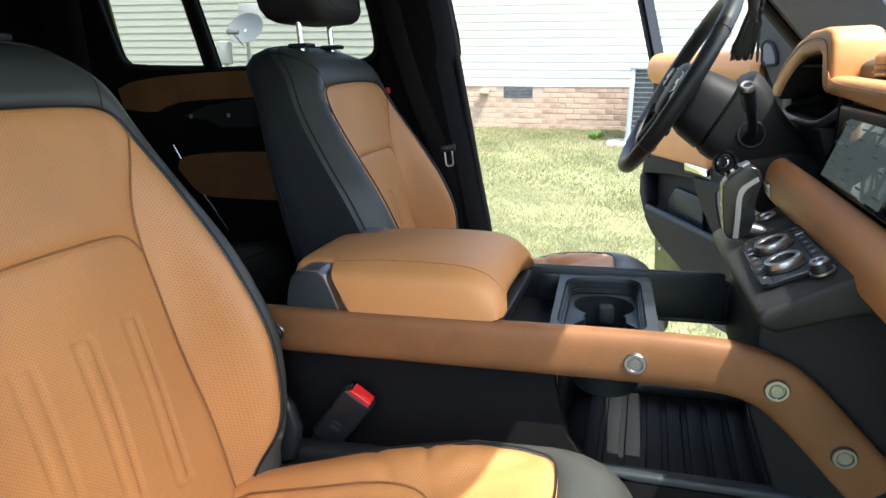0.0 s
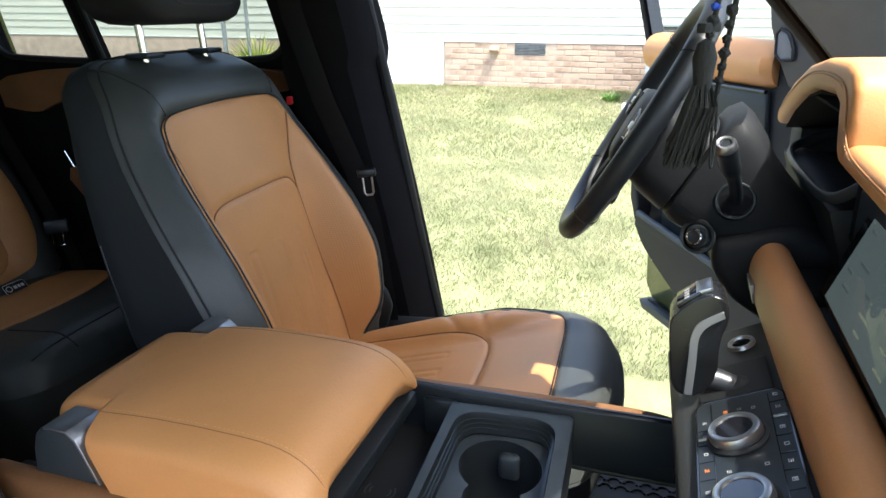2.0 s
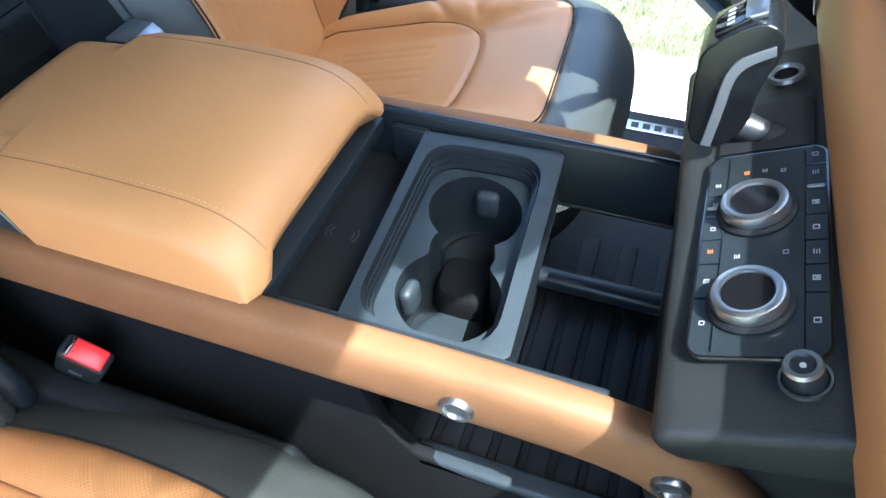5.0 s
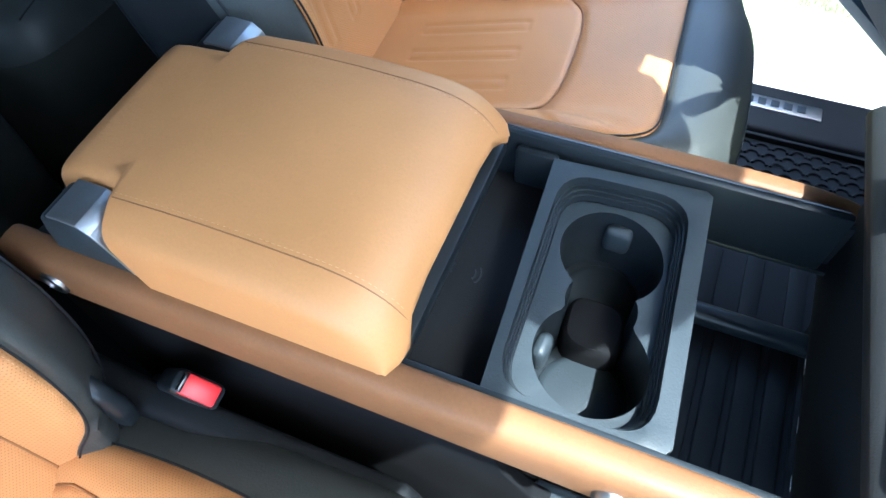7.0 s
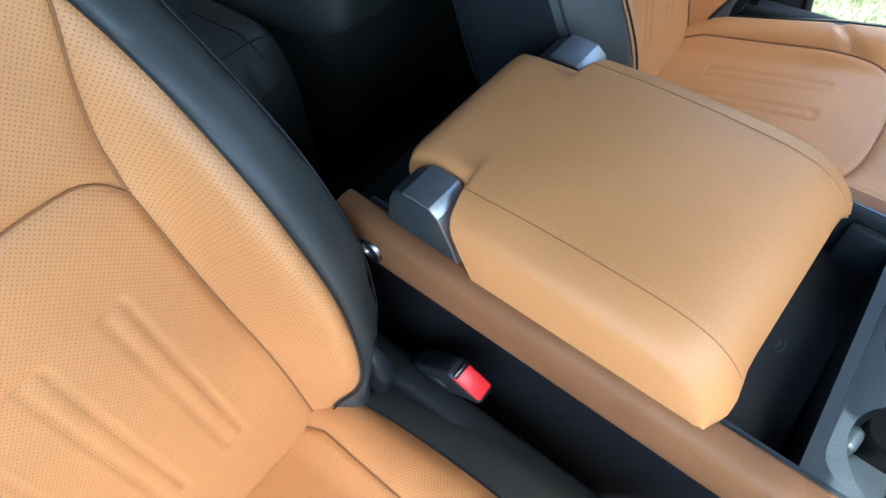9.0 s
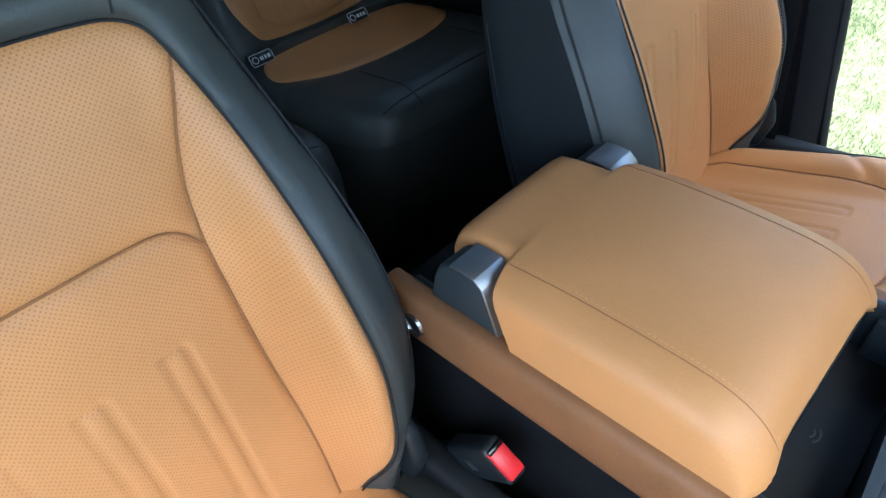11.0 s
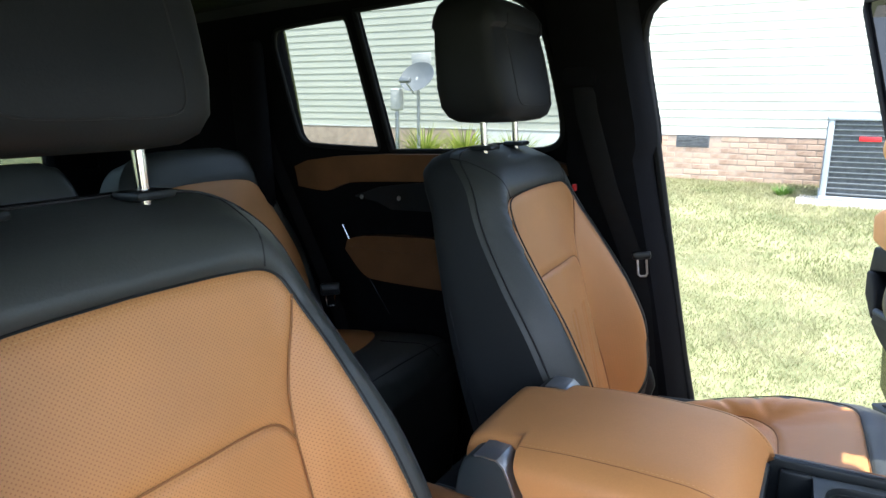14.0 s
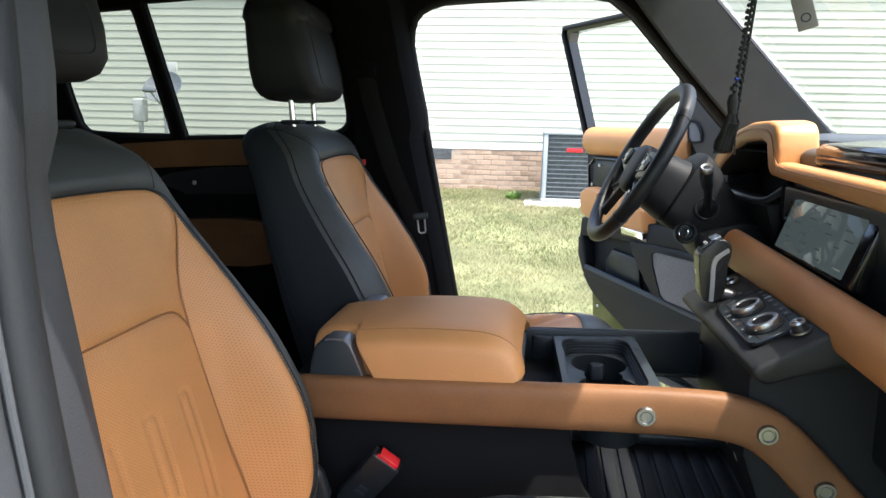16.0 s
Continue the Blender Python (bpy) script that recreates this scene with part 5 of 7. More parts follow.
TOPM = frame_at((0.3795, 0.093, 1.2870), (-0.64, 0, 0.77), (0, 1, 0))
part("display_plate", moved(rbox(-0.016, 0.016, -0.013, 0.012, -0.002, 0.0022, 0.001), TOPM), gloss_black, sel, "black shift display")
for i in range(4):
    part("shift_mark", moved(rbox(-0.012 + i * 0.006, -0.009 + i * 0.006, -0.002, 0.003, 0.0022, 0.0026, 0), TOPM), grey_mark, sel)
part("thumb_button", moved(rbox(-0.014, 0.014, -0.008, 0.007, -0.001, 0.0035, 0.0015, 2), frame_at((0.3925, 0.093, 1.2958), (-0.42, 0, 0.9), (0, 1, 0))), satin_metal, sel, "satin metal release button")

# passenger seat-belt buckle beside the console
buckle = thing("seat_belt_buckle", "black seat belt buckle with red release button", "seat belt buckle")
bmx = frame_at((-0.146, -0.172, 0.968), (0.62, -0.12, 0.77), (1, 0, 0)) @ Matrix.Diagonal((1.15, 0.95, 1.05, 1))
part("housing", moved(rbox(-0.021, 0.021, -0.013, 0.013, -0.052, 0.052, 0.006, 3), bmx), smooth_plastic, buckle)
part("release_button", moved(rbox(-0.016, 0.0165, -0.011, 0.011, 0.040, 0.0555, 0.003, 2), bmx), red_plastic, buckle, "red release button")
part("slot", moved(rbox(-0.0165, -0.012, -0.010, 0.010, 0.0515, 0.0560, 0.001), bmx), gloss_black, buckle)
part("stalk", moved(rbox(-0.015, 0.015, -0.006, 0.006, -0.17, -0.048, 0.004), bmx), smooth_plastic, buckle)
for i in range(2):
    part("moulded_mark", moved(rbox(-0.006, 0.006, -0.0138, -0.0128, -0.010 - i * 0.010, -0.005 - i * 0.010, 0), bmx), grey_plastic, buckle)

# ---- dashboard ----
dash = thing("dashboard", "black dashboard with tan leather pads and a touch screen", "dashboard")
part("lower_body", prism([(0.560, 1.02), (0.560, 1.300), (0.93, 1.300), (0.93, 0.95), (0.70, 0.93)], "y", -0.735, 0.735, 0.012, 2), grain_plastic, dash)
part("top_deck", prism([(0.553, 1.30), (0.553, 1.428), (0.565, 1.437), (0.62, 1.443), (0.70, 1.451), (0.785, 1.455), (0.858, 1.385), (0.955, 1.277), (0.96, 1.25)], "y", -0.735, 0.240, 0.006, 3), deck_grey, dash, "dark grey dashboard top")
part("driver_deck", prism([(0.66, 1.30), (0.66, 1.444), (0.70, 1.451), (0.785, 1.455), (0.858, 1.385), (0.955, 1.277), (0.96, 1.25)], "y", 0.241, 0.735, 0.010, 2), deck_grey, dash)
part("fascia", rbox(0.535, 0.64, -0.735, 0.215, 1.24, 1.372, 0.006), smooth_plastic, dash)
part("fascia_side", rbox(0.545, 0.64, 0.645, 0.735, 1.20, 1.36, 0.01), grain_plastic, dash)
strip = [(-0.735, 1.360), (-0.735, 1.400), (-0.40, 1.405), (-0.18, 1.408), (-0.02, 1.411), (0.21, 1.414), (0.215, 1.387), (0.10, 1.384), (-0.10, 1.376), (-0.40, 1.366)]
part("leather_strip", prism(strip, "x", 0.512, 0.552, 0.012, 4), tan_leather, dash, "tan leather dash strip")
ARCH = [(0.656, 1.362), (0.590, 1.396), (0.50, 1.428), (0.42, 1.444), (0.290, 1.450), (0.262, 1.442), (0.252, 1.415), (0.244, 1.398)]  # underside of the hood
pad = [(0.200, 1.388), (0.200, 1.440), (0.206, 1.468), (0.222, 1.482), (0.26, 1.487), (0.36, 1.485), (0.46, 1.470), (0.56, 1.440), (0.630, 1.411), (0.672, 1.388), (0.678, 1.368)] + ARCH + [(0.228, 1.388)]
part("instrument_hood", prism(pad, "x", 0.513, 0.585, 0.012, 4), tan_leather, dash, "tan leather instrument hood")
part("hood_lining", prism([(y, z - 0.001) for y, z in ARCH] + [(y + 0.004, z - 0.005) for y, z in reversed(ARCH)], "x", 0.526, 0.63, 0.0), headlining, dash)
seam_pts = [(0.5115, y, z) for y, z in [(-0.70, 1.390), (-0.40, 1.394), (-0.18, 1.398), (0.0, 1.401), (0.15, 1.404), (0.195, 1.411), (0.213, 1.428), (0.222, 1.452), (0.242, 1.468), (0.30, 1.473), (0.38, 1.470), (0.46, 1.458), (0.56, 1.428), (0.64, 1.392)]]
part("pad_seam", tube([(0.5122, y, z) for x, y, z in smooth_curve(seam_pts, 2)], 0.0009, n=6), seam_mat, dash)
stitches("stitching", [Vector((0.5120, y + 0.003, z - 0.0035)) for x, y, z in smooth_curve(seam_pts[3:], 2)], tan_thread, dash, normal=(-1, 0, 0))
# instrument recess
part("recess_back", rbox(0.62, 0.66, 0.20, 0.69, 1.24, 1.445, 0.005), carpet, dash)
part("recess_side", rbox(0.54, 0.64, 0.218, 0.250, 1.30, 1.40, 0.006), headlining, dash)
part("recess_roof", rbox(0.53, 0.64, 0.28, 0.56, 1.425, 1.430, 0.002), headlining, dash)
part("recess_shelf", rbox(0.545, 0.64, 0.235, 0.66, 1.300, 1.322, 0.006), headlining, dash)
lip = smooth_curve([(0.60, 0.625, 1.360), (0.535, 0.600, 1.342), (0.518, 0.555, 1.334), (0.520, 0.42, 1.330), (0.524, 0.310, 1.331), (0.534, 0.275, 1.342), (0.553, 0.252, 1.366)], 3)
part("recess_lip", tube(lip, 0.0050, 0.0070, n=10), grey_plastic, dash, "grey lip of the instrument recess")
part("recess_front", prism([(0.520, 1.330), (0.545, 1.334), (0.60, 1.320), (0.60, 1.24), (0.545, 1.25)], "y", 0.262, 0.62, 0.006), grain_plastic, dash)
# grab beam across the dash
beam = smooth_curve([(0.4772, 0.294, 1.2420), (0.4785, 0.25, 1.2412), (0.4905, 0.0, 1.2318), (0.5000, -0.20, 1.2230), (0.5060, -0.38, 1.217), (0.508, -0.73, 1.214)], 2)
bm_ = part("grab_beam", tube(beam, 0.0240, 0.0380, n=32, square=2.15, taper=lambda k: interp(k, [(0, 0.80), (0.01, 0.92), (0.025, 1.0), (1, 1.0)])), tan_beam, dash, "tan leather grab beam across the dash")
TAGM = frame_at((0.4552, 0.262, 1.232), (-1, 0, -0.25), (0, 1, 0))
part("beam_tag", moved(rbox(-0.022, 0.022, -0.011, 0.011, -0.002, 0.0025, 0.001), TAGM), satin_metal, bm_, "small metal tag")
for i in range(3):
    part("tag_mark", moved(rbox(-0.015 + i * 0.011, -0.007 + i * 0.011, -0.006, 0.006, 0.0024, 0.0029, 0), TAGM), grey_plastic, bm_)
# touch screen
SCR = frame_at((0.521, 0.018, 1.3155), (-0.94, 0.0, 0.34), (0, -1, 0))  # x towards the passenger, y up
scr = part("screen_frame", moved(rbox(-0.160, 0.158, -0.0515, 0.060, -0.024, -0.001, 0.005, 2), SCR), gloss_black, dash, "black glass touch screen")
part("screen_glass", moved(rbox(-0.134, 0.128, -0.044, 0.044, -0.002, 0.0004, 0.0005), SCR), display, scr)
for i in range(6):
    for j in range(4):
        if (i * 5 + j * 3) % 4 == 1:
            continue
        u, v = -0.122 + j * 0.064 + 0.01 * ((i * 7) % 3), 0.034 - i * 0.0135
        part("screen_text", moved(rbox(u, u + 0.016 + 0.006 * ((i + j) % 3), v - 0.0016, v + 0.0008, 0.0004, 0.0006, 0), SCR), display_text, scr)
# air vent in the rear edge of the top deck: a low black mouth with bright slats
part("vent_frame", prism([(0.548, 1.412), (0.546, 1.440), (0.556, 1.4485), (0.63, 1.4525), (0.66, 1.450), (0.66, 1.42)], "y", -0.30, 0.118, 0.003), gloss_black, dash, "black air vent in the dash top")
for k in range(3):
    part("vent_slat", moved(rbox(-0.004, 0.012, -0.205, 0.205, -0.0012, 0.0012, 0.0008), pose(0.5475 + 0.0015 * k, -0.091, 1.4215 + k * 0.0085, 0, -20, 0)), silver_dark, dash, "satin vent slat")

# ---- steering column and wheel ----
column = thing("steering_column", "black steering column housing with stalk and start button", "steering column")
axis = Vector((0.864, 0.055, -0.505)).normalized()
hub = Vector((0.306, 0.425, 1.401))
up = Vector((0.505, 0, 0.864))


def column_ring(d, w, hgt, drop, e=0.6):
    c = hub + axis * d + up * drop
    out = []
    for j in range(40):
        a = 2 * math.pi * j / 40
        cs, sn = math.cos(a), math.sin(a)
        out.append(c + Vector((0, 1, 0)) * w * math.copysign(abs(cs) ** e, cs) + up * hgt * math.copysign(abs(sn) ** e, sn))
    return out


part("hub_cover", loft([column_ring(*k) for k in ((0.010, 0.052, 0.046, -0.006), (0.022, 0.068, 0.056, -0.008), (0.05, 0.079, 0.064, -0.012), (0.0895, 0.084, 0.069, -0.014), (0.0915, 0.078, 0.064, -0.014))]), grain_plastic, column)
part("shroud", loft([column_ring(*k) for k in ((0.0935, 0.076, 0.066, -0.010, 0.55), (0.0965, 0.081, 0.078, -0.004, 0.50), (0.106, 0.084, 0.086, 0.000, 0.46), (0.122, 0.0855, 0.085, -0.002, 0.45), (0.145, 0.0865, 0.078, -0.006, 0.45), (0.170, 0.088, 0.068, -0.013, 0.47), (0.210, 0.088, 0.056, -0.018, 0.50), (0.245, 0.082, 0.046, -0.020, 0.55), (0.30, 0.07, 0.035, -0.020, 0.6))]), grain_plastic, column)
part("lower_cover", prism([(0.412, 1.262), (0.50, 1.285), (0.60, 1.26), (0.60, 1.10), (0.50, 1.145), (0.44, 1.185), (0.412, 1.225)], "y", 0.325, 0.545, 0.016, 4), grain_plastic, column)
part("knee_panel", prism([(0.50, 1.235), (0.62, 1.25), (0.66, 1.20), (0.66, 0.98), (0.60, 1.02), (0.53, 1.12)], "y", 0.225, 0.70, 0.018, 4), grain_plastic, column)
sb = frame_at((0.395, 0.347, 1.263), (-0.42, -0.88, 0.22), (0, 0, 1))
part("button_recess", lathe([(0.0235, 0.001), (0.0225, 0.0032), (0.0190, 0.0028), (0.0175, -0.004)], 36, sb), smooth_plastic, column)
part("start_button", lathe([(0.0, 0.014), (0.0085, 0.014), (0.0095, 0.012), (0.0095, 0.004), (0.0145, 0.004), (0.0165, 0.001), (0.0165, -0.01)], 36, sb), smooth_plastic, column, "round start button")
part("button_ring", lathe([(0.0098, 0.0115), (0.0102, 0.0138), (0.0088, 0.0145), (0.0080, 0.0141)], 36, sb), chrome, column)
stalk = smooth_curve([(0.436, 0.352, 1.312), (0.432, 0.328, 1.335), (0.424, 0.300, 1.358), (0.416, 0.278, 1.378), (0.410, 0.258, 1.398)], 2)
part("stalk", tube(stalk, 0.0100, n=16, taper=lambda k: interp(k, [(0, 0.78), (0.35, 0.74), (0.50, 0.80), (0.58, 1.12), (0.94, 1.28), (1, 1.20)])), smooth_plastic, column, "wiper stalk")
part("stalk_cap", lathe([(0.0, 0.0015), (0.0060, 0.0015), (0.0068, 0.005), (0.0095, 0.0055), (0.0120, 0.002), (0.0126, -0.003)], 24, frame_at((0.4095, 0.256, 1.400), (-0.15, -0.55, 0.80))), satin_metal, column, "bright ring cap")
part("stalk_cap_core", lathe([(0.0, 0.0032), (0.0050, 0.0030), (0.0062, 0.0015)], 20, frame_at((0.4095, 0.256, 1.400), (-0.15, -0.55, 0.80))), smooth_plastic, column)
SOCK = frame_at((0.434, 0.3475, 1.314), (0, -1, 0.1))
part("stalk_socket", lathe([(0.0195, 0.0010), (0.0212, 0.0042), (0.0232, 0.0042), (0.0262, 0.0)], 32, SOCK), smooth_plastic, column)
part("socket_gaiter", lathe([(0.0, 0.0022), (0.010, 0.0020), (0.0195, 0.0012)], 28, SOCK), headlining, column)

wheel = thing("steering_wheel", "black leather steering wheel with four spokes", "steering wheel")
WM = frame_at(hub, -axis, (0, -1, 0))  # z to the driver, x to the passenger side, y up
ring = [WM @ Vector((0.174 * math.cos(a), 0.174 * math.sin(a), 0)) for a in [2 * math.pi * k / 72 for k in range(72)]]
part("rim", tube(ring, 0.0165, 0.0150, n=20, up=tuple(axis), closed=True), wheel_leather, wheel)
for a in (38, 142, 218, 322):
    c, s = math.cos(radians(a)), math.sin(radians(a))
    part("rim_seam", lathe([(0.0160, -0.0006), (0.0172, 0.0), (0.0160, 0.0006)], 24, frame_at(WM @ Vector((0.174 * c, 0.174 * s, 0)), WM.to_3x3() @ Vector((-s, c, 0)), WM.to_3x3() @ Vector((0, 0, 1)))), black_thread, wheel)
airbag = [(0.060 * math.copysign(abs(math.cos(a)) ** 0.7, math.cos(a)), (0.046 if math.sin(a) > 0 else 0.066) * math.copysign(abs(math.sin(a)) ** 0.7, math.sin(a))) for a in [2 * math.pi * k / 40 for k in range(40)]]
part("airbag_cover", moved(loft([[Vector((x * k, y * k, z)) for x, y in airbag] for z, k in ((-0.045, 0.9), (-0.024, 1.0), (-0.004, 1.0), (0.005, 0.95), (0.010, 0.82), (0.012, 0.5))]), WM), grain_plastic, wheel)
for sgn in (1, -1):
    side = prism([(0.066, 0.036), (0.125, 0.030), (0.162, 0.018), (0.162, -0.010), (0.12, -0.020), (0.066, -0.030)], "z", -0.018, 0.006, 0.006, 2)
    sp = part("spoke", moved(moved(side, Matrix.Diagonal((sgn, 1, 1, 1))), WM), smooth_plastic, wheel)
    sw = prism([(0.080, 0.026), (0.120, 0.022), (0.138, 0.012), (0.134, -0.006), (0.084, -0.014)], "z", 0.004, 0.012, 0.003, 2)
    part("switch_pad", moved(moved(sw, Matrix.Diagonal((sgn, 1, 1, 1))), WM), gloss_black, sp)
    part("pad_edge", moved(moved(tube([(0.080, 0.026, 0.012), (0.120, 0.022, 0.012), (0.138, 0.012, 0.012), (0.134, -0.006, 0.012), (0.084, -0.014, 0.012)], 0.0012, n=6, closed=True), Matrix.Diagonal((sgn, 1, 1, 1))), WM), silver_dark, sp)
    part("switch_key", moved(moved(rbox(0.098, 0.112, 0.002, 0.012, 0.011, 0.0145, 0.002), Matrix.Diagonal((sgn, 1, 1, 1))), WM), satin_metal, sp)
    for (xa, za), ang in (((0.050, -0.030), -27), ((0.040, -0.048), -54)):
        r0, r1 = Vector((xa, za)), Vector((0.166 * math.cos(radians(ang)), 0.166 * math.sin(radians(ang))))
        nrm = Vector((-(r1 - r0).y, (r1 - r0).x)).normalized() * 0.0065
        low = prism([tuple(r0 + nrm), tuple(r0 - nrm), tuple(r1 - nrm), tuple(r1 + nrm)], "z", -0.020, -0.002, 0.003, 2)
        leg = part("lower_spoke", moved(moved(low, Matrix.Diagonal((sgn, 1, 1, 1))), WM), smooth_plastic, wheel)
        part("spoke_trim", tube([WM @ Vector((sgn * p.x, p.y, -0.0016)) for p in (r0.lerp(r1, 0.15), r0.lerp(r1, 0.9))], 0.0022, 0.0012, n=6), silver_paint, leg)

# beads and tassel hanging from the mirror
tassel = thing("hanging_tassel", "dark beaded cord with tassel hanging from the mirror", "tassel")
top = Vector((0.405, -0.050, 1.835))
for k, (ex, ey, ez) in enumerate(((0.368, -0.062, 1.512), (0.378, -0.046, 1.490))):
    end = Vector((ex, ey, ez))
    part("cord", tube([top, top.lerp(end, 0.5) + Vector((0.004, 0.004 * (k - 0.5), 0)), end], 0.0018, n=8), thread_dark, tassel)
    n = 30
    for i in range(n):
        p = top.lerp(end, 0.25 + 0.75 * i / n)
        bead = bmesh.new()
        bmesh.ops.create_icosphere(bead, subdivisions=1, radius=0.0034 if i % 3 else 0.0044)
        part("bead", moved(bead, Matrix.Translation(p) @ pose(0, 0, 0, i * 37, i * 23, 0)), blue_plastic if (i == 26 and k == 0) else thread_dark, tassel)
random.seed(5)
strands = bmesh.new()
base = Vector((0.368, -0.062, 1.510))
for i in range(380):
    a, r = random.random() * 6.283, 0.013 * math.sqrt(random.random())
    tip = base + Vector((r * math.cos(a) - 0.008, r * math.sin(a) + 0.006, -0.050 - 0.018 * random.random()))
    mid_ = base + Vector((0.7 * r * math.cos(a) + random.uniform(-0.002, 0.002), 0.7 * r * math.sin(a) + random.uniform(-0.002, 0.002), -0.026))
    strands = join(strands, tube([base + Vector((0.001 * math.cos(a), 0.001 * math.sin(a), 0)), mid_, tip], 0.00060, n=3))
tagged(part("fringe", strands, thread_dark, tassel), kind="stuff")
part("knot", lathe([(0.0, 0.016), (0.005, 0.013), (0.0075, 0.004), (0.006, -0.008), (0.0055, -0.016), (0.0, -0.018)], 16, Matrix.Translation(base)), thread_dark, tassel)
part("cross_bead", moved(rbox(-0.010, 0.010, -0.003, 0.003, -0.003, 0.003, 0.001), pose(0.369, -0.061, 1.532, 0, 0, 60)), thread_dark, tassel)
part("loop", tube(smooth_curve([(0.378, -0.046, 1.490), (0.380, -0.040, 1.47), (0.380, -0.042, 1.442), (0.378, -0.048, 1.440), (0.377, -0.050, 1.47), (0.378, -0.046, 1.490)], 2), 0.0011, n=6), thread_dark, tassel)
mirror = thing("rear_view_mirror", "black rear-view mirror under the windscreen header", "mirror")
MM = frame_at((0.405, 0.0, 1.790), (-0.94, 0.28, -0.15), (0, 1, 0))
part("housing", moved(rbox(-0.115, 0.115, -0.032, 0.032, -0.030, 0.0, 0.014, 3), MM), grain_plastic, mirror)
part("mirror_glass", moved(rbox(-0.108, 0.108, -0.026, 0.026, -0.001, 0.0015, 0.001), MM), chrome, mirror, "mirror glass")
part("stem", tube([(0.43, -0.01, 1.800), (0.455, 0.0, 1.835)], 0.011, n=14), grain_plastic, mirror)
tag = thing("mirror_tag", "grey card tag with a round emblem hanging from the mirror", "tag")
TM = frame_at((0.455, -0.050, 1.632), (-0.25, -0.95, 0.12), (0.95, -0.25, 0.28))
part("card", moved(rbox(-0.0125, 0.0125, -0.026, 0.050, -0.0006, 0.0006, 0.0004), TM), card, tag)
part("emblem", moved(lathe([(0.0045, 0.0007), (0.0045, 0.0011), (0.0065, 0.0011), (0.0065, 0.0007)], 24, Matrix.Translation((0, -0.010, 0))), TM), grey_plastic, tag)
part("string", tube([TM @ Vector((0, 0.05, 0)), (0.440, -0.03, 1.83)], 0.0008, n=6), thread_dark, tag)

# ---- the driver's door, standing open ----
OPEN = radians(57)
DOOR = Matrix.Translation((0.80, 0.90, 0)) @ Matrix(((-math.cos(OPEN), -math.sin(OPEN), 0), (math.sin(OPEN), -math.cos(OPEN), 0), (0, 0, 1))).to_4x4()
door = thing("driver_door", "open olive green car door with tan and black trim", "car door", DOOR)
L = 1.02  # u runs from the hinge to the shut edge, v (local y) into the cabin


def dprism(poly, a, b, r=0.006, seg=2):
    return prism(poly, "y", a, b, r, seg)


door_out = [(0.02, 0.60), (0.10, 0.545), (0.955, 0.548), (1.003, 0.60), (1.014, 0.80), (L + 0.003, 1.00), (1.035, 1.46), (0.0, 1.46)]
part("outer_skin", dprism(door_out, -0.155, -0.075, 0.02, 3), green_paint, door, "olive green painted door skin")
part("inner_shell", dprism([(0.04, 0.575), (0.945, 0.574), (0.988, 0.62), (0.999, 0.80), (1.010, 1.0), (1.022, 1.452), (0.03, 1.452)], -0.078, -0.052, 0.008, 2), green_paint, door, "olive green painted inner door shell")
part("inner_panel", dprism(curve2([(0.05, 0.615), (0.40, 0.640), (0.606, 0.702), (0.763, 0.772)], 2) + [(0.880, 0.828), (0.935, 0.90), (0.970, 1.0), (1.000, 1.20), (1.008, 1.45), (0.03, 1.45)], -0.054, -0.02, 0.010, 3), grain_plastic, door)
part("sill_seal", dprism([(0.12, 0.530), (0.95, 0.538), (0.975, 0.568), (0.12, 0.562)], -0.10, -0.018, 0.006), grey_plastic, door, "grey rubber seal along the door bottom")
part("seal_rib", rbox(0.12, 0.95, -0.050, -0.040, 0.556, 0.572, 0.003), rubber, door)
# window frame
outer = [(1.036, 1.45), (1.095, 1.86), (1.085, 1.885), (0.60, 1.875), (0.50, 1.83), (0.12, 1.45)]
inner_o = [(1.010, 1.45), (1.062, 1.82), (1.040, 1.852), (0.615, 1.845), (0.53, 1.81), (0.165, 1.45)]
fr = bmesh.new()
n = len(outer)
for y0, y1, k in ((-0.072, -0.030, 0.0),):
    va = [[fr.verts.new((p[0], y + (p[1] - 1.45) * 0.19, p[1])) for p in outer] for y in (y0, y1)]
    vb = [[fr.verts.new((p[0], y + (p[1] - 1.45) * 0.19, p[1])) for p in inner_o] for y in (y0, y1)]
    for i in range(n - 1):
        fr.faces.new((va[0][i], va[0][i + 1], vb[0][i + 1], vb[0][i]))
        fr.faces.new((va[1][i], vb[1][i], vb[1][i + 1], va[1][i + 1]))
        fr.faces.new((va[0][i], va[1][i], va[1][i + 1], va[0][i + 1]))
        fr.faces.new((vb[0][i], vb[0][i + 1], vb[1][i + 1], vb[1][i]))
part("window_frame", fr, gloss_black, door, sharp=30)
part("frame_seal", tube([(p[0] * 0.99 + 0.004, -0.027 + (p[1] - 1.45) * 0.19, p[1] - 0.012) for p in outer[:-1]], 0.008, n=8, up=(0, 1, 0)), rubber, door)
pane = part("window_glass", quads([(p[0], -0.050 + (p[1] - 1.45) * 0.19, p[1]) for p in inner_o], [tuple(range(n))]), clear_glass, door)
pane.visible_shadow = False
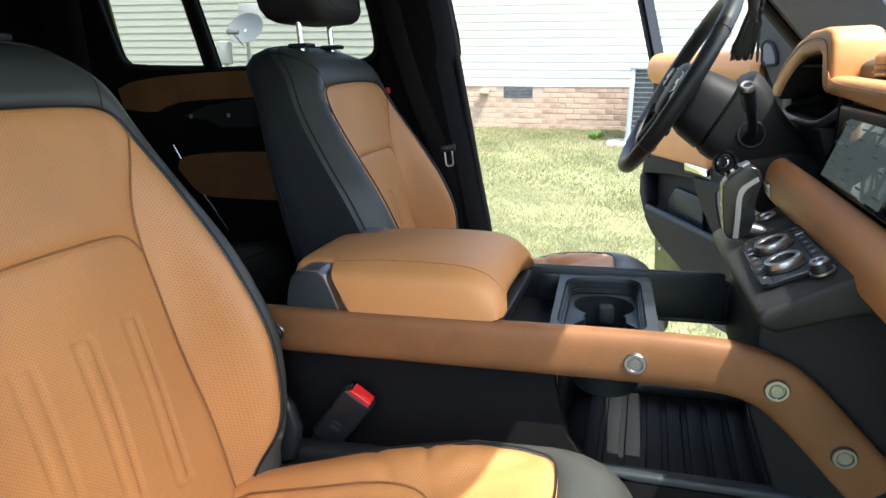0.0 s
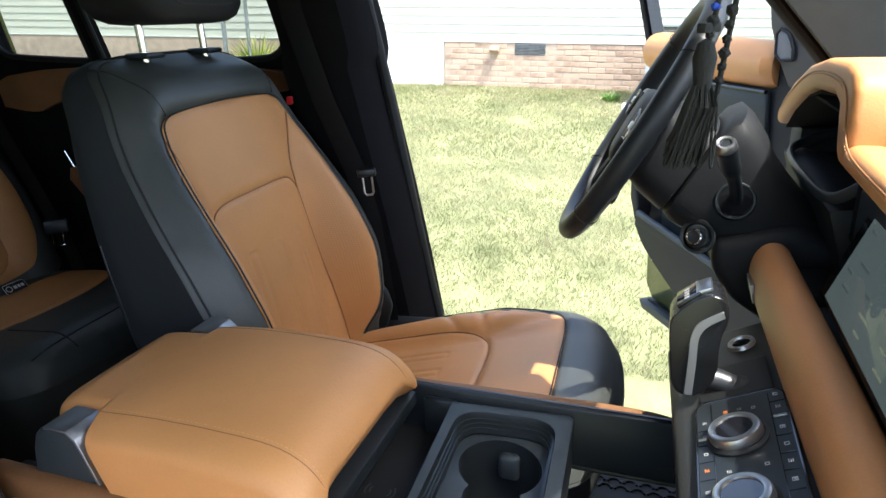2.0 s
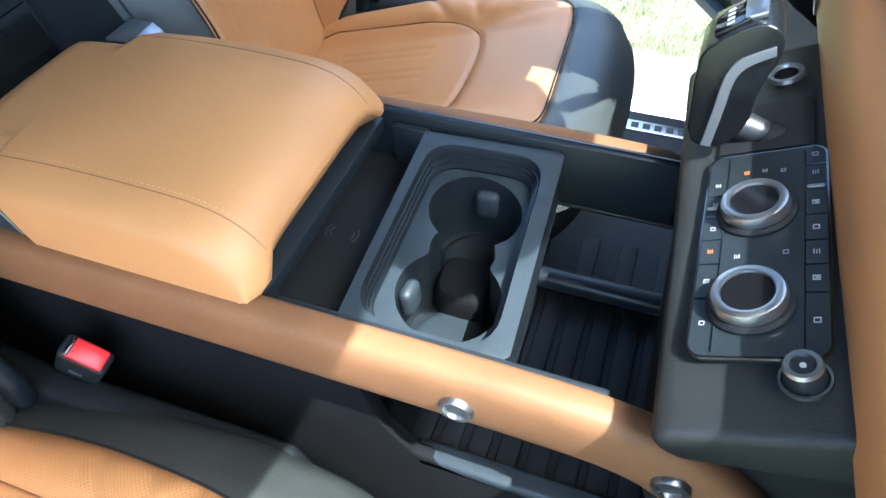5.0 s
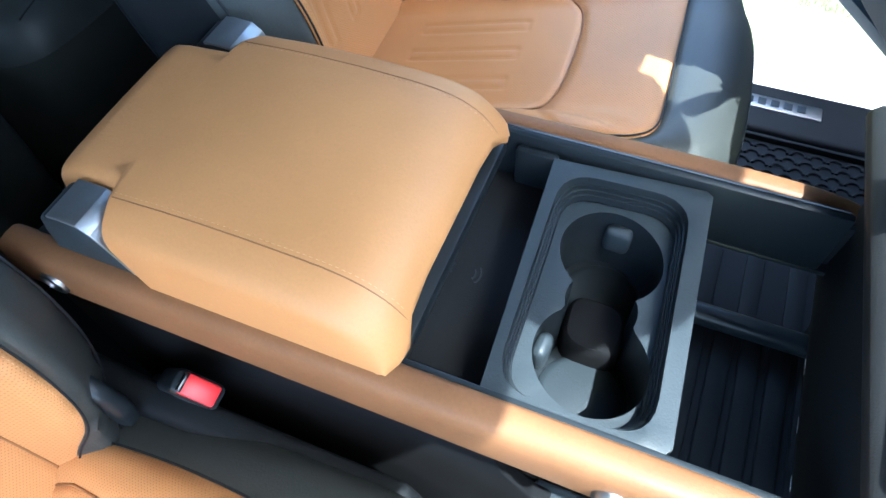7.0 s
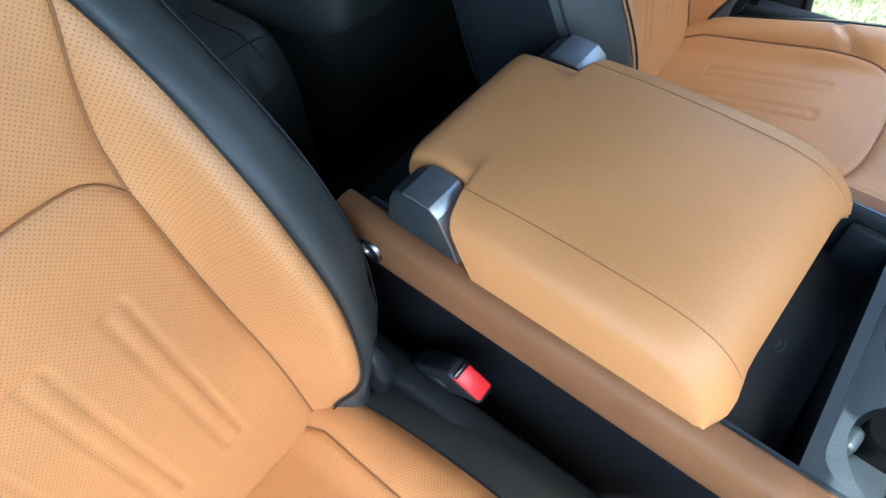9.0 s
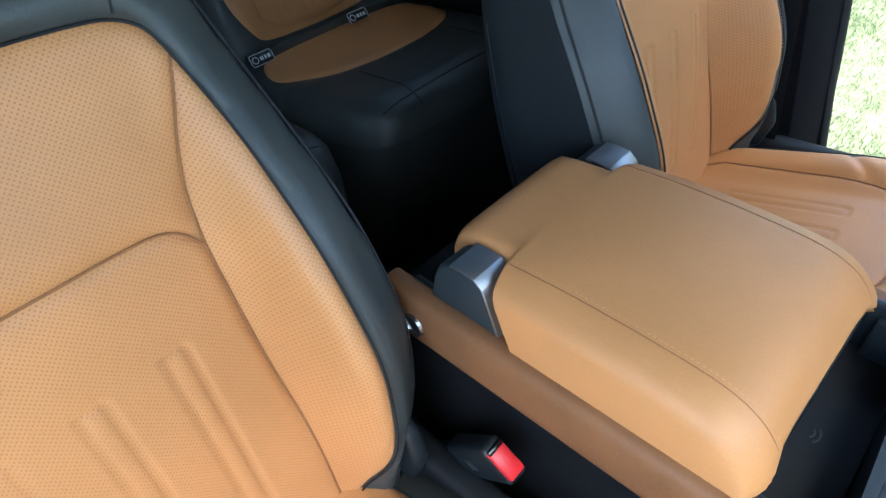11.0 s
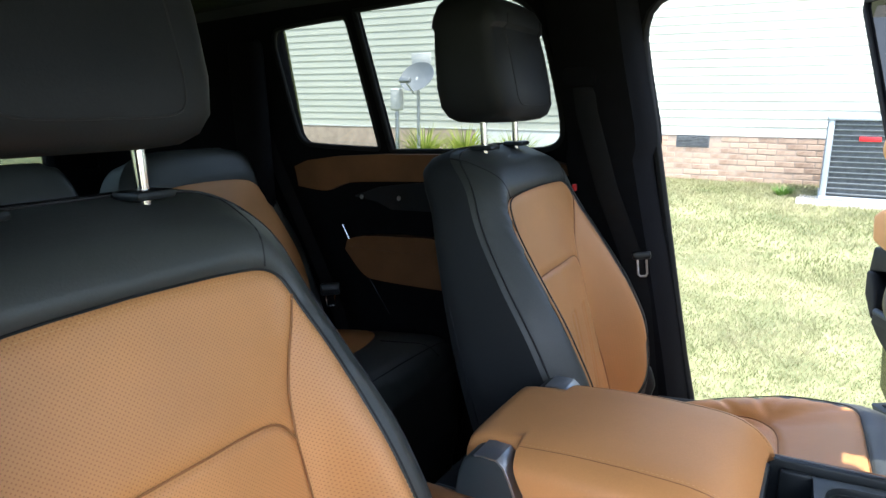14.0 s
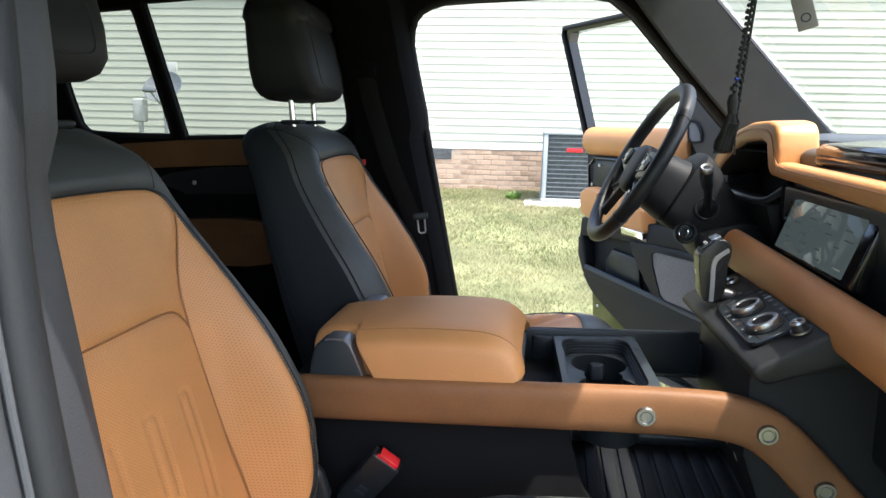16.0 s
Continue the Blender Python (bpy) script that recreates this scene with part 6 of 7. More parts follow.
# trim
part("upper_pad", loft([[Vector((u, -0.03 + 0.055 * math.sin(a) * k, zc + 0.058 * k2 * math.cos(a))) for a in [math.pi * j / 14 for j in range(15)]] for u, zc, k, k2 in ((0.425, 1.405, 0.6, 0.85), (0.445, 1.407, 0.95, 0.97), (0.60, 1.412, 1, 1), (0.95, 1.420, 1, 1), (0.985, 1.420, 0.92, 0.95), (0.995, 1.420, 0.6, 0.8))]), tan_leather, door, "tan leather upper door pad")
part("mid_recess", dprism([(0.42, 1.18), (0.44, 1.345), (0.93, 1.350), (0.965, 1.32), (0.955, 1.20), (0.90, 1.17)], -0.022, -0.004, 0.008, 2), smooth_plastic, door)
part("recess_rim", tube([(0.44, -0.002, 1.345), (0.93, -0.002, 1.352), (0.968, -0.002, 1.32), (0.958, -0.002, 1.20)], 0.006, n=8, up=(0, 1, 0)), gloss_black, door)
for u, z in ((0.90, 1.325), (0.70, 1.325), (0.945, 1.245)):
    part("screw", lathe([(0.0, 0.002), (0.004, 0.003), (0.0065, 0.001), (0.0065, -0.002)], 16, frame_at((u, -0.002, z), (0, 1, 0), (1, 0, 0))), satin_metal, door)
part("door_armrest", dprism([(0.56, 1.095), (0.58, 1.185), (0.74, 1.225), (0.92, 1.240), (0.965, 1.215), (0.960, 1.130), (0.90, 1.108)], -0.02, 0.050, 0.018, 4), tan_leather, door, "tan leather door armrest")
part("armrest_seam", tube([(0.60, 0.046, 1.178), (0.75, 0.046, 1.214), (0.93, 0.046, 1.228)], 0.0009, n=6), seam_mat, door)
cupp = part("handle_cup", dprism([(0.10, 1.055), (0.10, 1.13), (0.62, 1.130), (0.97, 1.110), (0.985, 1.02), (0.94, 1.035), (0.817, 1.047), (0.66, 1.050)], -0.02, 0.030, 0.010, 3), grain_plastic, door)
part("handle_well", dprism([(0.565, 1.062), (0.570, 1.118), (0.715, 1.118), (0.712, 1.070)], 0.020, 0.0325, 0.004), gloss_black, cupp)
part("handle", dprism([(0.575, 1.072), (0.577, 1.098), (0.700, 1.106), (0.698, 1.080)], 0.030, 0.044, 0.004, 2), chrome, door, "chrome inner door handle")
part("pocket_back", dprism([(0.20, 0.70), (0.22, 1.06), (0.93, 1.06), (0.955, 0.90), (0.90, 0.82)], -0.022, -0.014, 0.004), grain_plastic, door)
part("pocket_step", dprism([(0.62, 0.74), (0.64, 0.985), (0.80, 1.0), (0.84, 0.95), (0.84, 0.78)], -0.016, 0.002, 0.008, 2), smooth_plastic, door)
part("pocket_end", dprism([(0.945, 0.87), (0.925, 0.92), (0.952, 1.03), (0.985, 1.03), (0.985, 0.95)], -0.02, 0.036, 0.010, 3), grain_plastic, door)
wall = curve2([(0.16, 0.595), (0.40, 0.630), (0.606, 0.692), (0.763, 0.760), (0.870, 0.812), (0.925, 0.872)], 2)
part("pocket_wall", dprism(wall + [(0.918, 0.906), (0.34, 0.852), (0.16, 0.84)], 0.026, 0.046, 0.007, 3), grain_plastic, door)
part("pocket_lip", tube([(0.14, 0.036, 0.838), (0.34, 0.036, 0.852), (0.62, 0.036, 0.879), (0.922, 0.036, 0.907)], 0.011, 0.012, n=12), grey_plastic, door, "grey pocket lip")
part("pocket_floor", dprism([(p[0], p[1] - 0.003) for p in wall] + [(0.91, 0.885), (0.855, 0.83), (0.606, 0.715), (0.16, 0.62)], -0.03, 0.034, 0.004), grain_plastic, door)
part("trim_edge", tube([(p[0] + 0.004, 0.020, p[1] - 0.006) for p in wall], 0.004, n=6), silver_dark, door, "pale edge under the door trim")
part("grille_mount", dprism([(0.10, 0.80), (0.10, 1.06), (0.66, 1.06), (0.635, 1.01), (0.600, 0.96), (0.515, 0.862)], -0.02, 0.040, 0.010, 3), grain_plastic, door)
gr = [(0.290, 0.86), (0.295, 1.037), (0.505, 1.042), (0.527, 1.030), (0.520, 0.985), (0.478, 0.887), (0.455, 0.872)]
upholstery("speaker_grille", gr, lambda s, t, l=0.0: Vector((s, 0.044 + l, t)), mesh_grille, door, h=0.03, sink=0.003, label="perforated speaker grille")
part("grille_frame", tube([(p[0], 0.042, p[1]) for p in gr] + [(gr[0][0], 0.042, gr[0][1])], 0.004, n=8, up=(0, 1, 0)), grain_plastic, door)
# mirror corner with the small speaker
part("sail_panel", dprism([(0.10, 1.36), (0.37, 1.36), (0.42, 1.43), (0.455, 1.50), (0.52, 1.80), (0.45, 1.79)], -0.095, 0.0, 0.010, 3), sail_plastic, door)
tw = [(0.360, 1.425), (0.400, 1.422), (0.416, 1.436), (0.420, 1.482), (0.408, 1.492), (0.382, 1.482), (0.362, 1.450)]
upholstery("tweeter_grille", tw, lambda s, t, l=0.0: Vector((s, 0.006 + l, t)), mesh_grille, door, h=0.02, sink=0.002, label="small perforated speaker grille")
part("tweeter_frame", tube([(p[0], 0.004, p[1]) for p in tw] + [(tw[0][0], 0.004, tw[0][1])], 0.004, n=8, up=(0, 1, 0)), grain_plastic, door)
for u, z in ((0.955, 0.72),):
    part("plug", lathe([(0.0, 0.003), (0.006, 0.002), (0.007, 0.0)], 16, frame_at((u, -0.052, z), (0, 1, 0), (1, 0, 0))), white_mark, door)

# ---- trim of the closed rear door ----
rear = thing("rear_door_trim", "black rear door trim with tan leather pads", "car door")


def rear_pt(x, z, out):
    return Vector((x, side_y(z) - out, z))


def pad_on_side(name, poly, out, mat, label=""):
    poly = curve2(poly + [poly[0]], 2)[:-1]
    return skin(name, poly, [], lambda x, z, k: rear_pt(x, z, out - k), out, mat, rear, h=0.03)


# the pads take the darker rail leather, so the rear cabin's shade is in their colour
tagged(pad_on_side("upper_pad", [(-1.27, 1.37), (-1.275, 1.466), (-0.40, 1.466), (-0.40, 1.395), (-1.05, 1.392), (-1.12, 1.372), (-1.16, 1.355)], 0.028, tan_rail), "tan leather upper pad, darkened for shade")
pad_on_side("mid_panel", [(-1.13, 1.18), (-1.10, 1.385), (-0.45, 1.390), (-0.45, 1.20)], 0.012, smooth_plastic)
tagged(pad_on_side("armrest_pad", [(-1.095, 1.19), (-1.075, 1.238), (-0.62, 1.242), (-0.62, 1.095), (-0.99, 1.102), (-1.04, 1.115)], 0.05, tan_rail), "tan leather armrest pad, darkened for shade")
part("armrest_seam", tube([rear_pt(x, 1.198 + 0.004 * math.sin(x * 9), 0.0512) for x in [-1.07 + 0.03 * k for k in range(15)]], 0.0012, n=6), tan_rail, rear)
for x in (-1.042, -0.912):
    part("screw", lathe([(0.0, 0.003), (0.005, 0.003), (0.007, 0.0)], 12, frame_at(rear_pt(x, 1.343, 0.014), (0, -1, 0.1), (1, 0, 0))), satin_metal, rear)
part("metal_edge", tube([rear_pt(-1.118, 1.258, 0.02), rear_pt(-1.075, 1.165, 0.022), rear_pt(-0.972, 0.995, 0.024)], 0.0025, 0.004, n=8, up=(0, 1, 0)), chrome, rear, "bright metal edge")

# ---- driver's seat belt on the pillar ----
belt = thing("seat_belt", "black seat belt with metal tongue on the pillar", "seat belt", group="seat belts")
strap = [(-0.345, 0.600, 1.640), (-0.335, 0.606, 1.56), (-0.295, 0.622, 1.40), (-0.244, 0.634, 1.26), (-0.222, 0.640, 1.16), (-0.20, 0.646, 0.95), (-0.20, 0.650, 0.66)]
part("webbing", tube(strap, 0.0235, 0.0013, n=8, up=(0, -1, 0.1), square=4), webbing, belt)
part("loop_guide", rbox(-0.385, -0.315, 0.590, 0.625, 1.615, 1.655, 0.008, 2), headlining, belt)
tm = frame_at((-0.219, 0.632, 1.258), (0.25, -0.95, 0.1), (1, 0, 0.1)) @ Matrix.Diagonal((0.8, 0.8, 0.8, 1))
part("tongue_grip", moved(rbox(-0.024, 0.024, -0.010, 0.010, -0.006, 0.006, 0.004, 2), tm), smooth_plastic, belt)
ring_ = [tm @ Vector((x, y, 0)) for x, y in ((-0.011, -0.012), (-0.011, -0.050), (-0.006, -0.056), (0.008, -0.056), (0.012, -0.050), (0.012, -0.012))]
part("tongue", tube(ring_, 0.0024, 0.0012, n=8, up=(0, -1, 0)), satin_metal, belt, "bright metal tongue")
part("height_tab", rbox(-0.366, -0.357, 0.602, 0.614, 1.395, 1.410, 0.002), red_plastic, belt, "small red tab")

# ---- rear seats ----
RB = radians(19)
RB_OUT = curve2([(0, 0.590), (0.10, 0.590), (0.175, 0.572), (0.228, 0.48), (0.25, 0.30), (0.255, 0.10), (0.24, -0.02), (0, -0.02)], 3)
RB_TAN = curve2([(0, 0.482), (0.10, 0.480), (0.160, 0.465), (0.192, 0.39), (0.205, 0.24), (0.208, 0.12), (0.18, 0.05), (0.15, 0.012), (0, 0.008)], 3)
RC_OUT = curve2([(0, 0.50), (0.16, 0.495), (0.235, 0.47), (0.262, 0.38), (0.262, 0.05), (0.25, -0.03), (0, -0.03)], 3)
RC_TAN = curve2([(0, 0.282), (0.09, 0.277), (0.18, 0.245), (0.228, 0.17), (0.215, 0.085), (0.17, 0.045), (0, 0.04)], 3)
RB_EDGE, RC_EDGE = np.array(mirrored(RB_OUT)), np.array(mirrored(RC_OUT))


def near_edge(edge, s, t):
    a, b = edge, np.roll(edge, -1, axis=0)
    d = b - a
    p = np.array((s, t))
    k = np.clip(((p - a) * d).sum(1) / np.maximum((d * d).sum(1), 1e-12), 0, 1)
    return float(np.hypot(*(p - a - k[:, None] * d).T).min())


def rb_surface(s, t, lift=0.0):
    e = near_edge(RB_EDGE, s, max(t, 0.06))
    d = 0.03 * smoothstep(0.11, 0.18, abs(s)) * (1 - smoothstep(0.2, 0.42, t)) + lift
    if e < 0.05:
        q = 1 - e / 0.05
        d -= 0.05 * (1 - math.sqrt(max(0, 1 - q * q)))
    return Vector((-math.sin(RB) * t + math.cos(RB) * d, s, math.cos(RB) * t + math.sin(RB) * d))


def rc_surface(s, u, lift=0.0):
    e = near_edge(RC_EDGE, s, max(u, 0.08))
    d = lift
    if e < 0.075:
        q = 1 - e / 0.075
        d -= 0.075 * (1 - math.sqrt(max(0, 1 - q * q)))
    return Vector((u, s, 0.10 * u + d))


def block(outline, surface, steps, h=0.02):
    poly = dense(mirrored(outline), h)
    rings = [[surface(s, t) for s, t in poly]] + [[surface(s, t) + Vector(v) for s, t in poly] for v in steps]
    bm = loft(rings, True, False)
    bm.verts.ensure_lookup_table()
    n = len(poly)
    bm.faces.new([bm.verts[len(bm.verts) - n + i] for i in range(n)])
    return bm


def rear_seat(name, label, m, scale=1.0, facing=None):
    facing = facing or tan_leather
    seat = thing(name, label, "car seat", m @ Matrix.Diagonal((1, scale, 1, 1)), group="rear seats")
    back = part("backrest", block(RB_OUT, rb_surface, ((-0.05, 0, -0.02), (-0.09, 0, -0.03))), black_leather, seat)
    low = mirrored(curve2([(0, 0.335), (0.06, 0.333), (0.10, 0.320), (0.122, 0.285), (0.130, 0.15), (0.128, 0.03), (0, 0.02)], 2))
    upholstery("black_surround", mirrored(RB_OUT), rb_surface, black_leather, back, hole=mirrored(RB_TAN), h=0.016)
    upholstery("outer_panel", mirrored(RB_TAN), rb_surface, facing, back, hole=low, h=0.012, label="leather panel")
    upholstery("centre_panel", low, rb_surface, facing, back, h=0.008, relief=groove(slots((-0.065, 0.0, 0.065), 0.045, 0.25, 0.011)), label="leather panel with pressed slots")
    cush = part("cushion", block(RC_OUT, rc_surface, ((0.004, 0, -0.06), (-0.002, 0, -0.20), (-0.03, 0, -0.335), (-0.05, 0, -0.36))), black_leather, seat)
    upholstery("black_surround", mirrored(RC_OUT), rc_surface, black_leather, cush, hole=mirrored(RC_TAN), h=0.016)
    upholstery("seat_panel", mirrored(RC_TAN), rc_surface, facing, cush, h=0.012, label="leather panel")
    for y in (-0.125, 0.125):
        seam = [rc_surface(y, u, 0.0004) for u in [0.30 + 0.02 * k for k in range(10)]]
        part("cushion_seam", tube(seam, 0.0015, n=6), black_thread, cush)
    part("front_seam", tube([rc_surface(y, 0.455, 0.0006) for y in [-0.20 + 0.04 * k for k in range(11)]], 0.0014, n=6), black_thread, cush)
    part("seat_base", rbox(-0.02, 0.40, -0.24, 0.24, -0.36, -0.10, 0.02), carpet, seat)
    return seat


rear_seat("rear_car_seat", "black and tan leather rear car seat behind the driver", pose(-1.175, 0.428, 0.955), 1.05)
rear_seat("rear_car_seat", "black and tan leather rear car seat behind the passenger", pose(-1.175, -0.425, 0.955), 1.06)
rear_seat("rear_car_seat", "narrow black leather middle rear car seat", pose(-1.185, -0.010, 0.950), 0.50, black_leather)
for y in (0.225, 0.50):
    tagc = thing("child_seat_label", "small black anchor label with pale print on the rear seat", "label", frame_at((-1.118, y, 0.968), (0.8, 0, 0.6), (0, 1, 0)), group="anchor labels")
    part("patch", rbox(-0.030, 0.030, -0.015, 0.015, 0, 0.004, 0.003), smooth_plastic, tagc)
    part("print_frame", tube([(x, y, 0.0042) for x, y in rounded_rect(-0.0275, 0.0275, -0.0125, 0.0125, 0.005)], 0.0009, n=6, closed=True), white_mark, tagc)
    part("print_ring", tube([(-0.016 + 0.007 * math.cos(a), 0.007 * math.sin(a), 0.0042) for a in [0.5236 * k for k in range(12)]], 0.0011, n=6, closed=True), white_mark, tagc)
    for x0, x1 in ((-0.004, 0.004), (0.007, 0.012), (0.015, 0.022)):
        part("print_bar", rbox(x0, x1, -0.004, 0.004, 0.004, 0.0046, 0), white_mark, tagc)
rb = thing("seat_belt_buckle", "black rear buckle with red release button", "seat belt buckle", frame_at((-1.08, 0.135, 1.0), (0.5, 0.1, 0.85), (0, 1, 0)))
part("housing", rbox(-0.016, 0.016, -0.012, 0.012, -0.06, 0.02, 0.005, 2), smooth_plastic, rb)
part("release_button", rbox(-0.013, 0.013, -0.009, 0.009, 0.012, 0.0235, 0.003), red_plastic, rb)
belt2 = thing("seat_belt", "black rear seat belt with metal tongue", "seat belt", group="seat belts")
part("webbing", tube([(-1.38, 0.66, 1.62), (-1.30, 0.665, 1.42), (-1.17, 0.665, 1.15), (-1.10, 0.66, 1.0), (-1.07, 0.66, 0.86)], 0.0235, 0.0014, n=8, up=(0, -1, 0), square=4), webbing, belt2)
tm = frame_at((-1.115, 0.645, 1.075), (0.6, -0.75, 0.2), (0.5, 0.5, 0))
part("tongue_grip", moved(rbox(-0.028, 0.028, -0.014, 0.022, -0.008, 0.008, 0.006, 2), tm), smooth_plastic, belt2)
part("tongue", tube([tm @ Vector(p) for p in ((-0.012, -0.014, 0), (-0.012, -0.045, 0), (0.012, -0.045, 0), (0.012, -0.014, 0))], 0.0026, n=8), chrome, belt2)
part("pillar_trim", rbox(-1.42, -1.30, 0.60, 0.66, 0.95, 1.80, 0.03, 3), headlining, shell_body)

# ---- the house ----
house = thing("house", "white vinyl-sided house on a low brick base", "house", WALL, car=False)
X0, X1 = -9.0, 9.5
LAP = 0.108
SID0 = 1.14  # lower edge of the siding
BRICK_X0 = -1.19  # the brick base starts here; to its left a white panel covers the base
part("wall_core", rbox(X0, X1, 0.06, 0.30, 0.2, 3.74, 0), mortar_mat, house)
course = None
for i in range(24):
    z = SID0 + i * LAP
    prof = [(0.058, z), (0.030, z), (0.0255, z + 0.002), (0.036, z + LAP), (0.058, z + LAP)]
    if course is None:
        course = part("siding_board", prism([(y, zz - z) for y, zz in prof], "x", X0, X1, 0), siding_mat, house, smooth=False)
        course.location = (0, 0, z)
    else:
        o = new("siding_board", course.data)
        o.parent, o.location = house, (0, 0, z)
part("starter_strip", rbox(X0, X1, 0.012, 0.06, SID0 - 0.018, SID0, 0.003), white_trim, house)
part("mortar_bed", rbox(BRICK_X0, X1, 0.0235, 0.06, 0.2, SID0 - 0.018, 0), mortar_mat, house)
part("base_panel", rbox(-3.2, BRICK_X0 - 0.01, 0.020, 0.06, 0.2, SID0 - 0.018, 0.004), white_trim, house, "white painted base panel")
part("soil_bank", rbox(X0, -3.2, 0.02, 0.06, 0.2, SID0 - 0.018, 0.004), mortar_mat, house)
# bricks, 203 x 57 mm faces in running bond
rng = random.Random(7)
shapes = []
for k in range(4):
    shapes.append(None)
VENT = (-0.197, 0.223)
for r in range(9):
    z = SID0 - 0.018 - 0.074 * (r + 1)
    for c in range(26):
        x = BRICK_X0 + 0.006 + c * 0.222 + (0.111 if r % 2 else 0)
        if x > 4.6:
            continue
        if r < 2 and VENT[0] - 0.20 < x < VENT[1]:
            continue
        k = rng.randrange(4)
        if shapes[k] is None:
            j = 0.002 * k
            shapes[k] = part("brick", rbox(0, 0.208 - j, 0.018 + j * 0.8, 0.040, 0, 0.062 - j * 0.5, 0.004, 1), brick_mat, house, smooth=False)
            shapes[k].location = (x, 0, z)
        else:
            o = new("brick", shapes[k].data)
            o.parent, o.location = house, (x, 0, z)
vent = part("crawl_vent", rbox(VENT[0], VENT[1], 0.022, 0.036, SID0 - 0.018 - 0.160, SID0 - 0.02, 0.003), ac_dark, house, "dark louvred crawl-space vent")
for i in range(7):
    part("louvre", moved(rbox(VENT[0] + 0.012, VENT[1] - 0.012, -0.006, 0.006, -0.002, 0.002, 0), pose(0, 0.018, SID0 - 0.165 + 0.02 * i + 0.004, 35, 0, 0)), ac_dark, vent)
hood = part("dryer_hood", prism([(0.02, 0.0), (-0.09, -0.03), (-0.09, -0.06), (0.02, -0.09)], "x", -0.06, 0.06, 0.006), brick_mat, house, "small brown vent hood")
hood.location = (-0.47, 0, SID0 - 0.06)
part("outlet_box", rbox(2.10, 2.30, -0.02, 0.02, 1.37, 1.55, 0.01), utility_grey, house)
part("soffit", rbox(X0 - 0.3, X1 + 0.3, -0.055, 0.06, 3.735, 3.755, 0.004), white_trim, house)
part("fascia_board", rbox(X0 - 0.3, X1 + 0.3, -0.080, -0.057, 3.72, 3.90, 0.004), white_trim, house)
part("roof_slope", moved(rbox(X0 - 0.35, X1 + 0.35, -0.06, 5.2, 0.0, 0.06, 0.01), pose(0, -0.075, 3.86, 22, 0, 0)), shingle, house, "dark grey shingle roof slope")
part("roof_slope", moved(rbox(X0 - 0.35, X1 + 0.35, -5.2, 0.06, 0.0, 0.06, 0.01), pose(0, 8.78, 3.86, -22, 0, 0)), shingle, house)
for xa in (X0, X1 - 0.1):
    part("gable", prism([(0.30, 0.2), (8.4, 0.2), (8.4, 3.74), (4.35, 5.7), (0.30, 3.9)], "x", xa, xa + 0.1, 0), siding_mat, house)
part("back_wall", rbox(X0 + 0.1, X1 - 0.1, 8.3, 8.4, 0.2, 3.8, 0), siding_mat, house)

# outdoor condenser unit on its pad
ac = thing("air_conditioner", "grey outdoor air conditioner with horizontal louvres on a pale pad", "air conditioner", pose(-0.03, 7.52, 0.46, 0, 0, 1.5) @ Matrix.Diagonal((1, 1, 1.06, 1)), car=False)
part("pad", rbox(-0.22, 1.0, -0.20, 0.95, -0.10, 0.04, 0.01), concrete, ac, "pale concrete pad")
part("coil", rbox(0.03, 0.77, 0.03, 0.77, 0.06, 0.86, 0.02), ac_dark, ac)
for x in (0.0, 0.74):
    for y in (0.0, 0.74):
        part("corner_post", rbox(x, x + 0.06, y, y + 0.06, 0.04, 0.88, 0.01), ac_metal, ac)
part("top_cap", rbox(-0.01, 0.81, -0.01, 0.81, 0.86, 0.90, 0.012), ac_metal, ac)
part("base_pan", rbox(-0.01, 0.81, -0.01, 0.81, 0.04, 0.085, 0.01), ac_metal, ac)
for i in range(14):
    z = 0.110 + i * 0.054
    part("louvre", prism([(0.0, 0.0), (0.022, 0.006), (0.022, 0.012), (-0.004, 0.010)], "x", 0.05, 0.75, 0, m=Matrix.Translation((0, 0.002, z))), ac_slat, ac, smooth=False)
    part("louvre", moved(prism([(0.0, 0.0), (0.022, 0.006), (0.022, 0.012), (-0.004, 0.010)], "x", 0.05, 0.75, 0, m=Matrix.Translation((0, 0.002, z))), pose(0, 0.8, 0, 0, 0, -90)), ac_slat, ac, smooth=False)
part("maker_badge", rbox(0.30, 0.50, -0.008, 0.0, 0.655, 0.70, 0.002), red_plastic, ac, "red badge")

# satellite dish on a pole, with a utility box beside it
dish = thing("satellite_dish", "grey satellite dish on a galvanised pole", "satellite dish", pose(-5.02, 7.05, 0.40), car=False)
part("pole", tube([(0, 0, 0), (0, 0, 1.42)], 0.024, n=14), galvanised, dish)
DM = frame_at((0.08, -0.12, 1.46), (-0.02, -0.86, 0.50), (1, 0, 0))
part("reflector", lathe([(0.0, -0.02), (0.06, -0.015), (0.13, 0.0), (0.19, 0.022), (0.235, 0.045), (0.24, 0.043), (0.19, 0.014), (0.13, -0.010), (0.0, -0.030)], 40, DM @ Matrix.Diagonal((1.12, 0.95, 1, 1))), dish_mat, dish)
part("bracket", tube([(0, 0, 1.40), (0.06, -0.10, 1.45)], 0.03, n=12), galvanised, dish)
part("feed_arm", tube([DM @ Vector((0, -0.23, 0.0)), DM @ Vector((0, -0.20, 0.25))], 0.012, n=10), galvanised, dish)
part("feed_horn", moved(rbox(-0.09, 0.09, -0.035, 0.035, 0.23, 0.29, 0.02), DM @ Matrix.Translation((0, -0.19, 0))), dish_mat, dish)
part("back_plate", moved(rbox(-0.16, 0.16, -0.002, 0.02, -0.12, 0.12, 0.01), pose(-0.02, 0.10, 1.69)), utility_grey, dish)
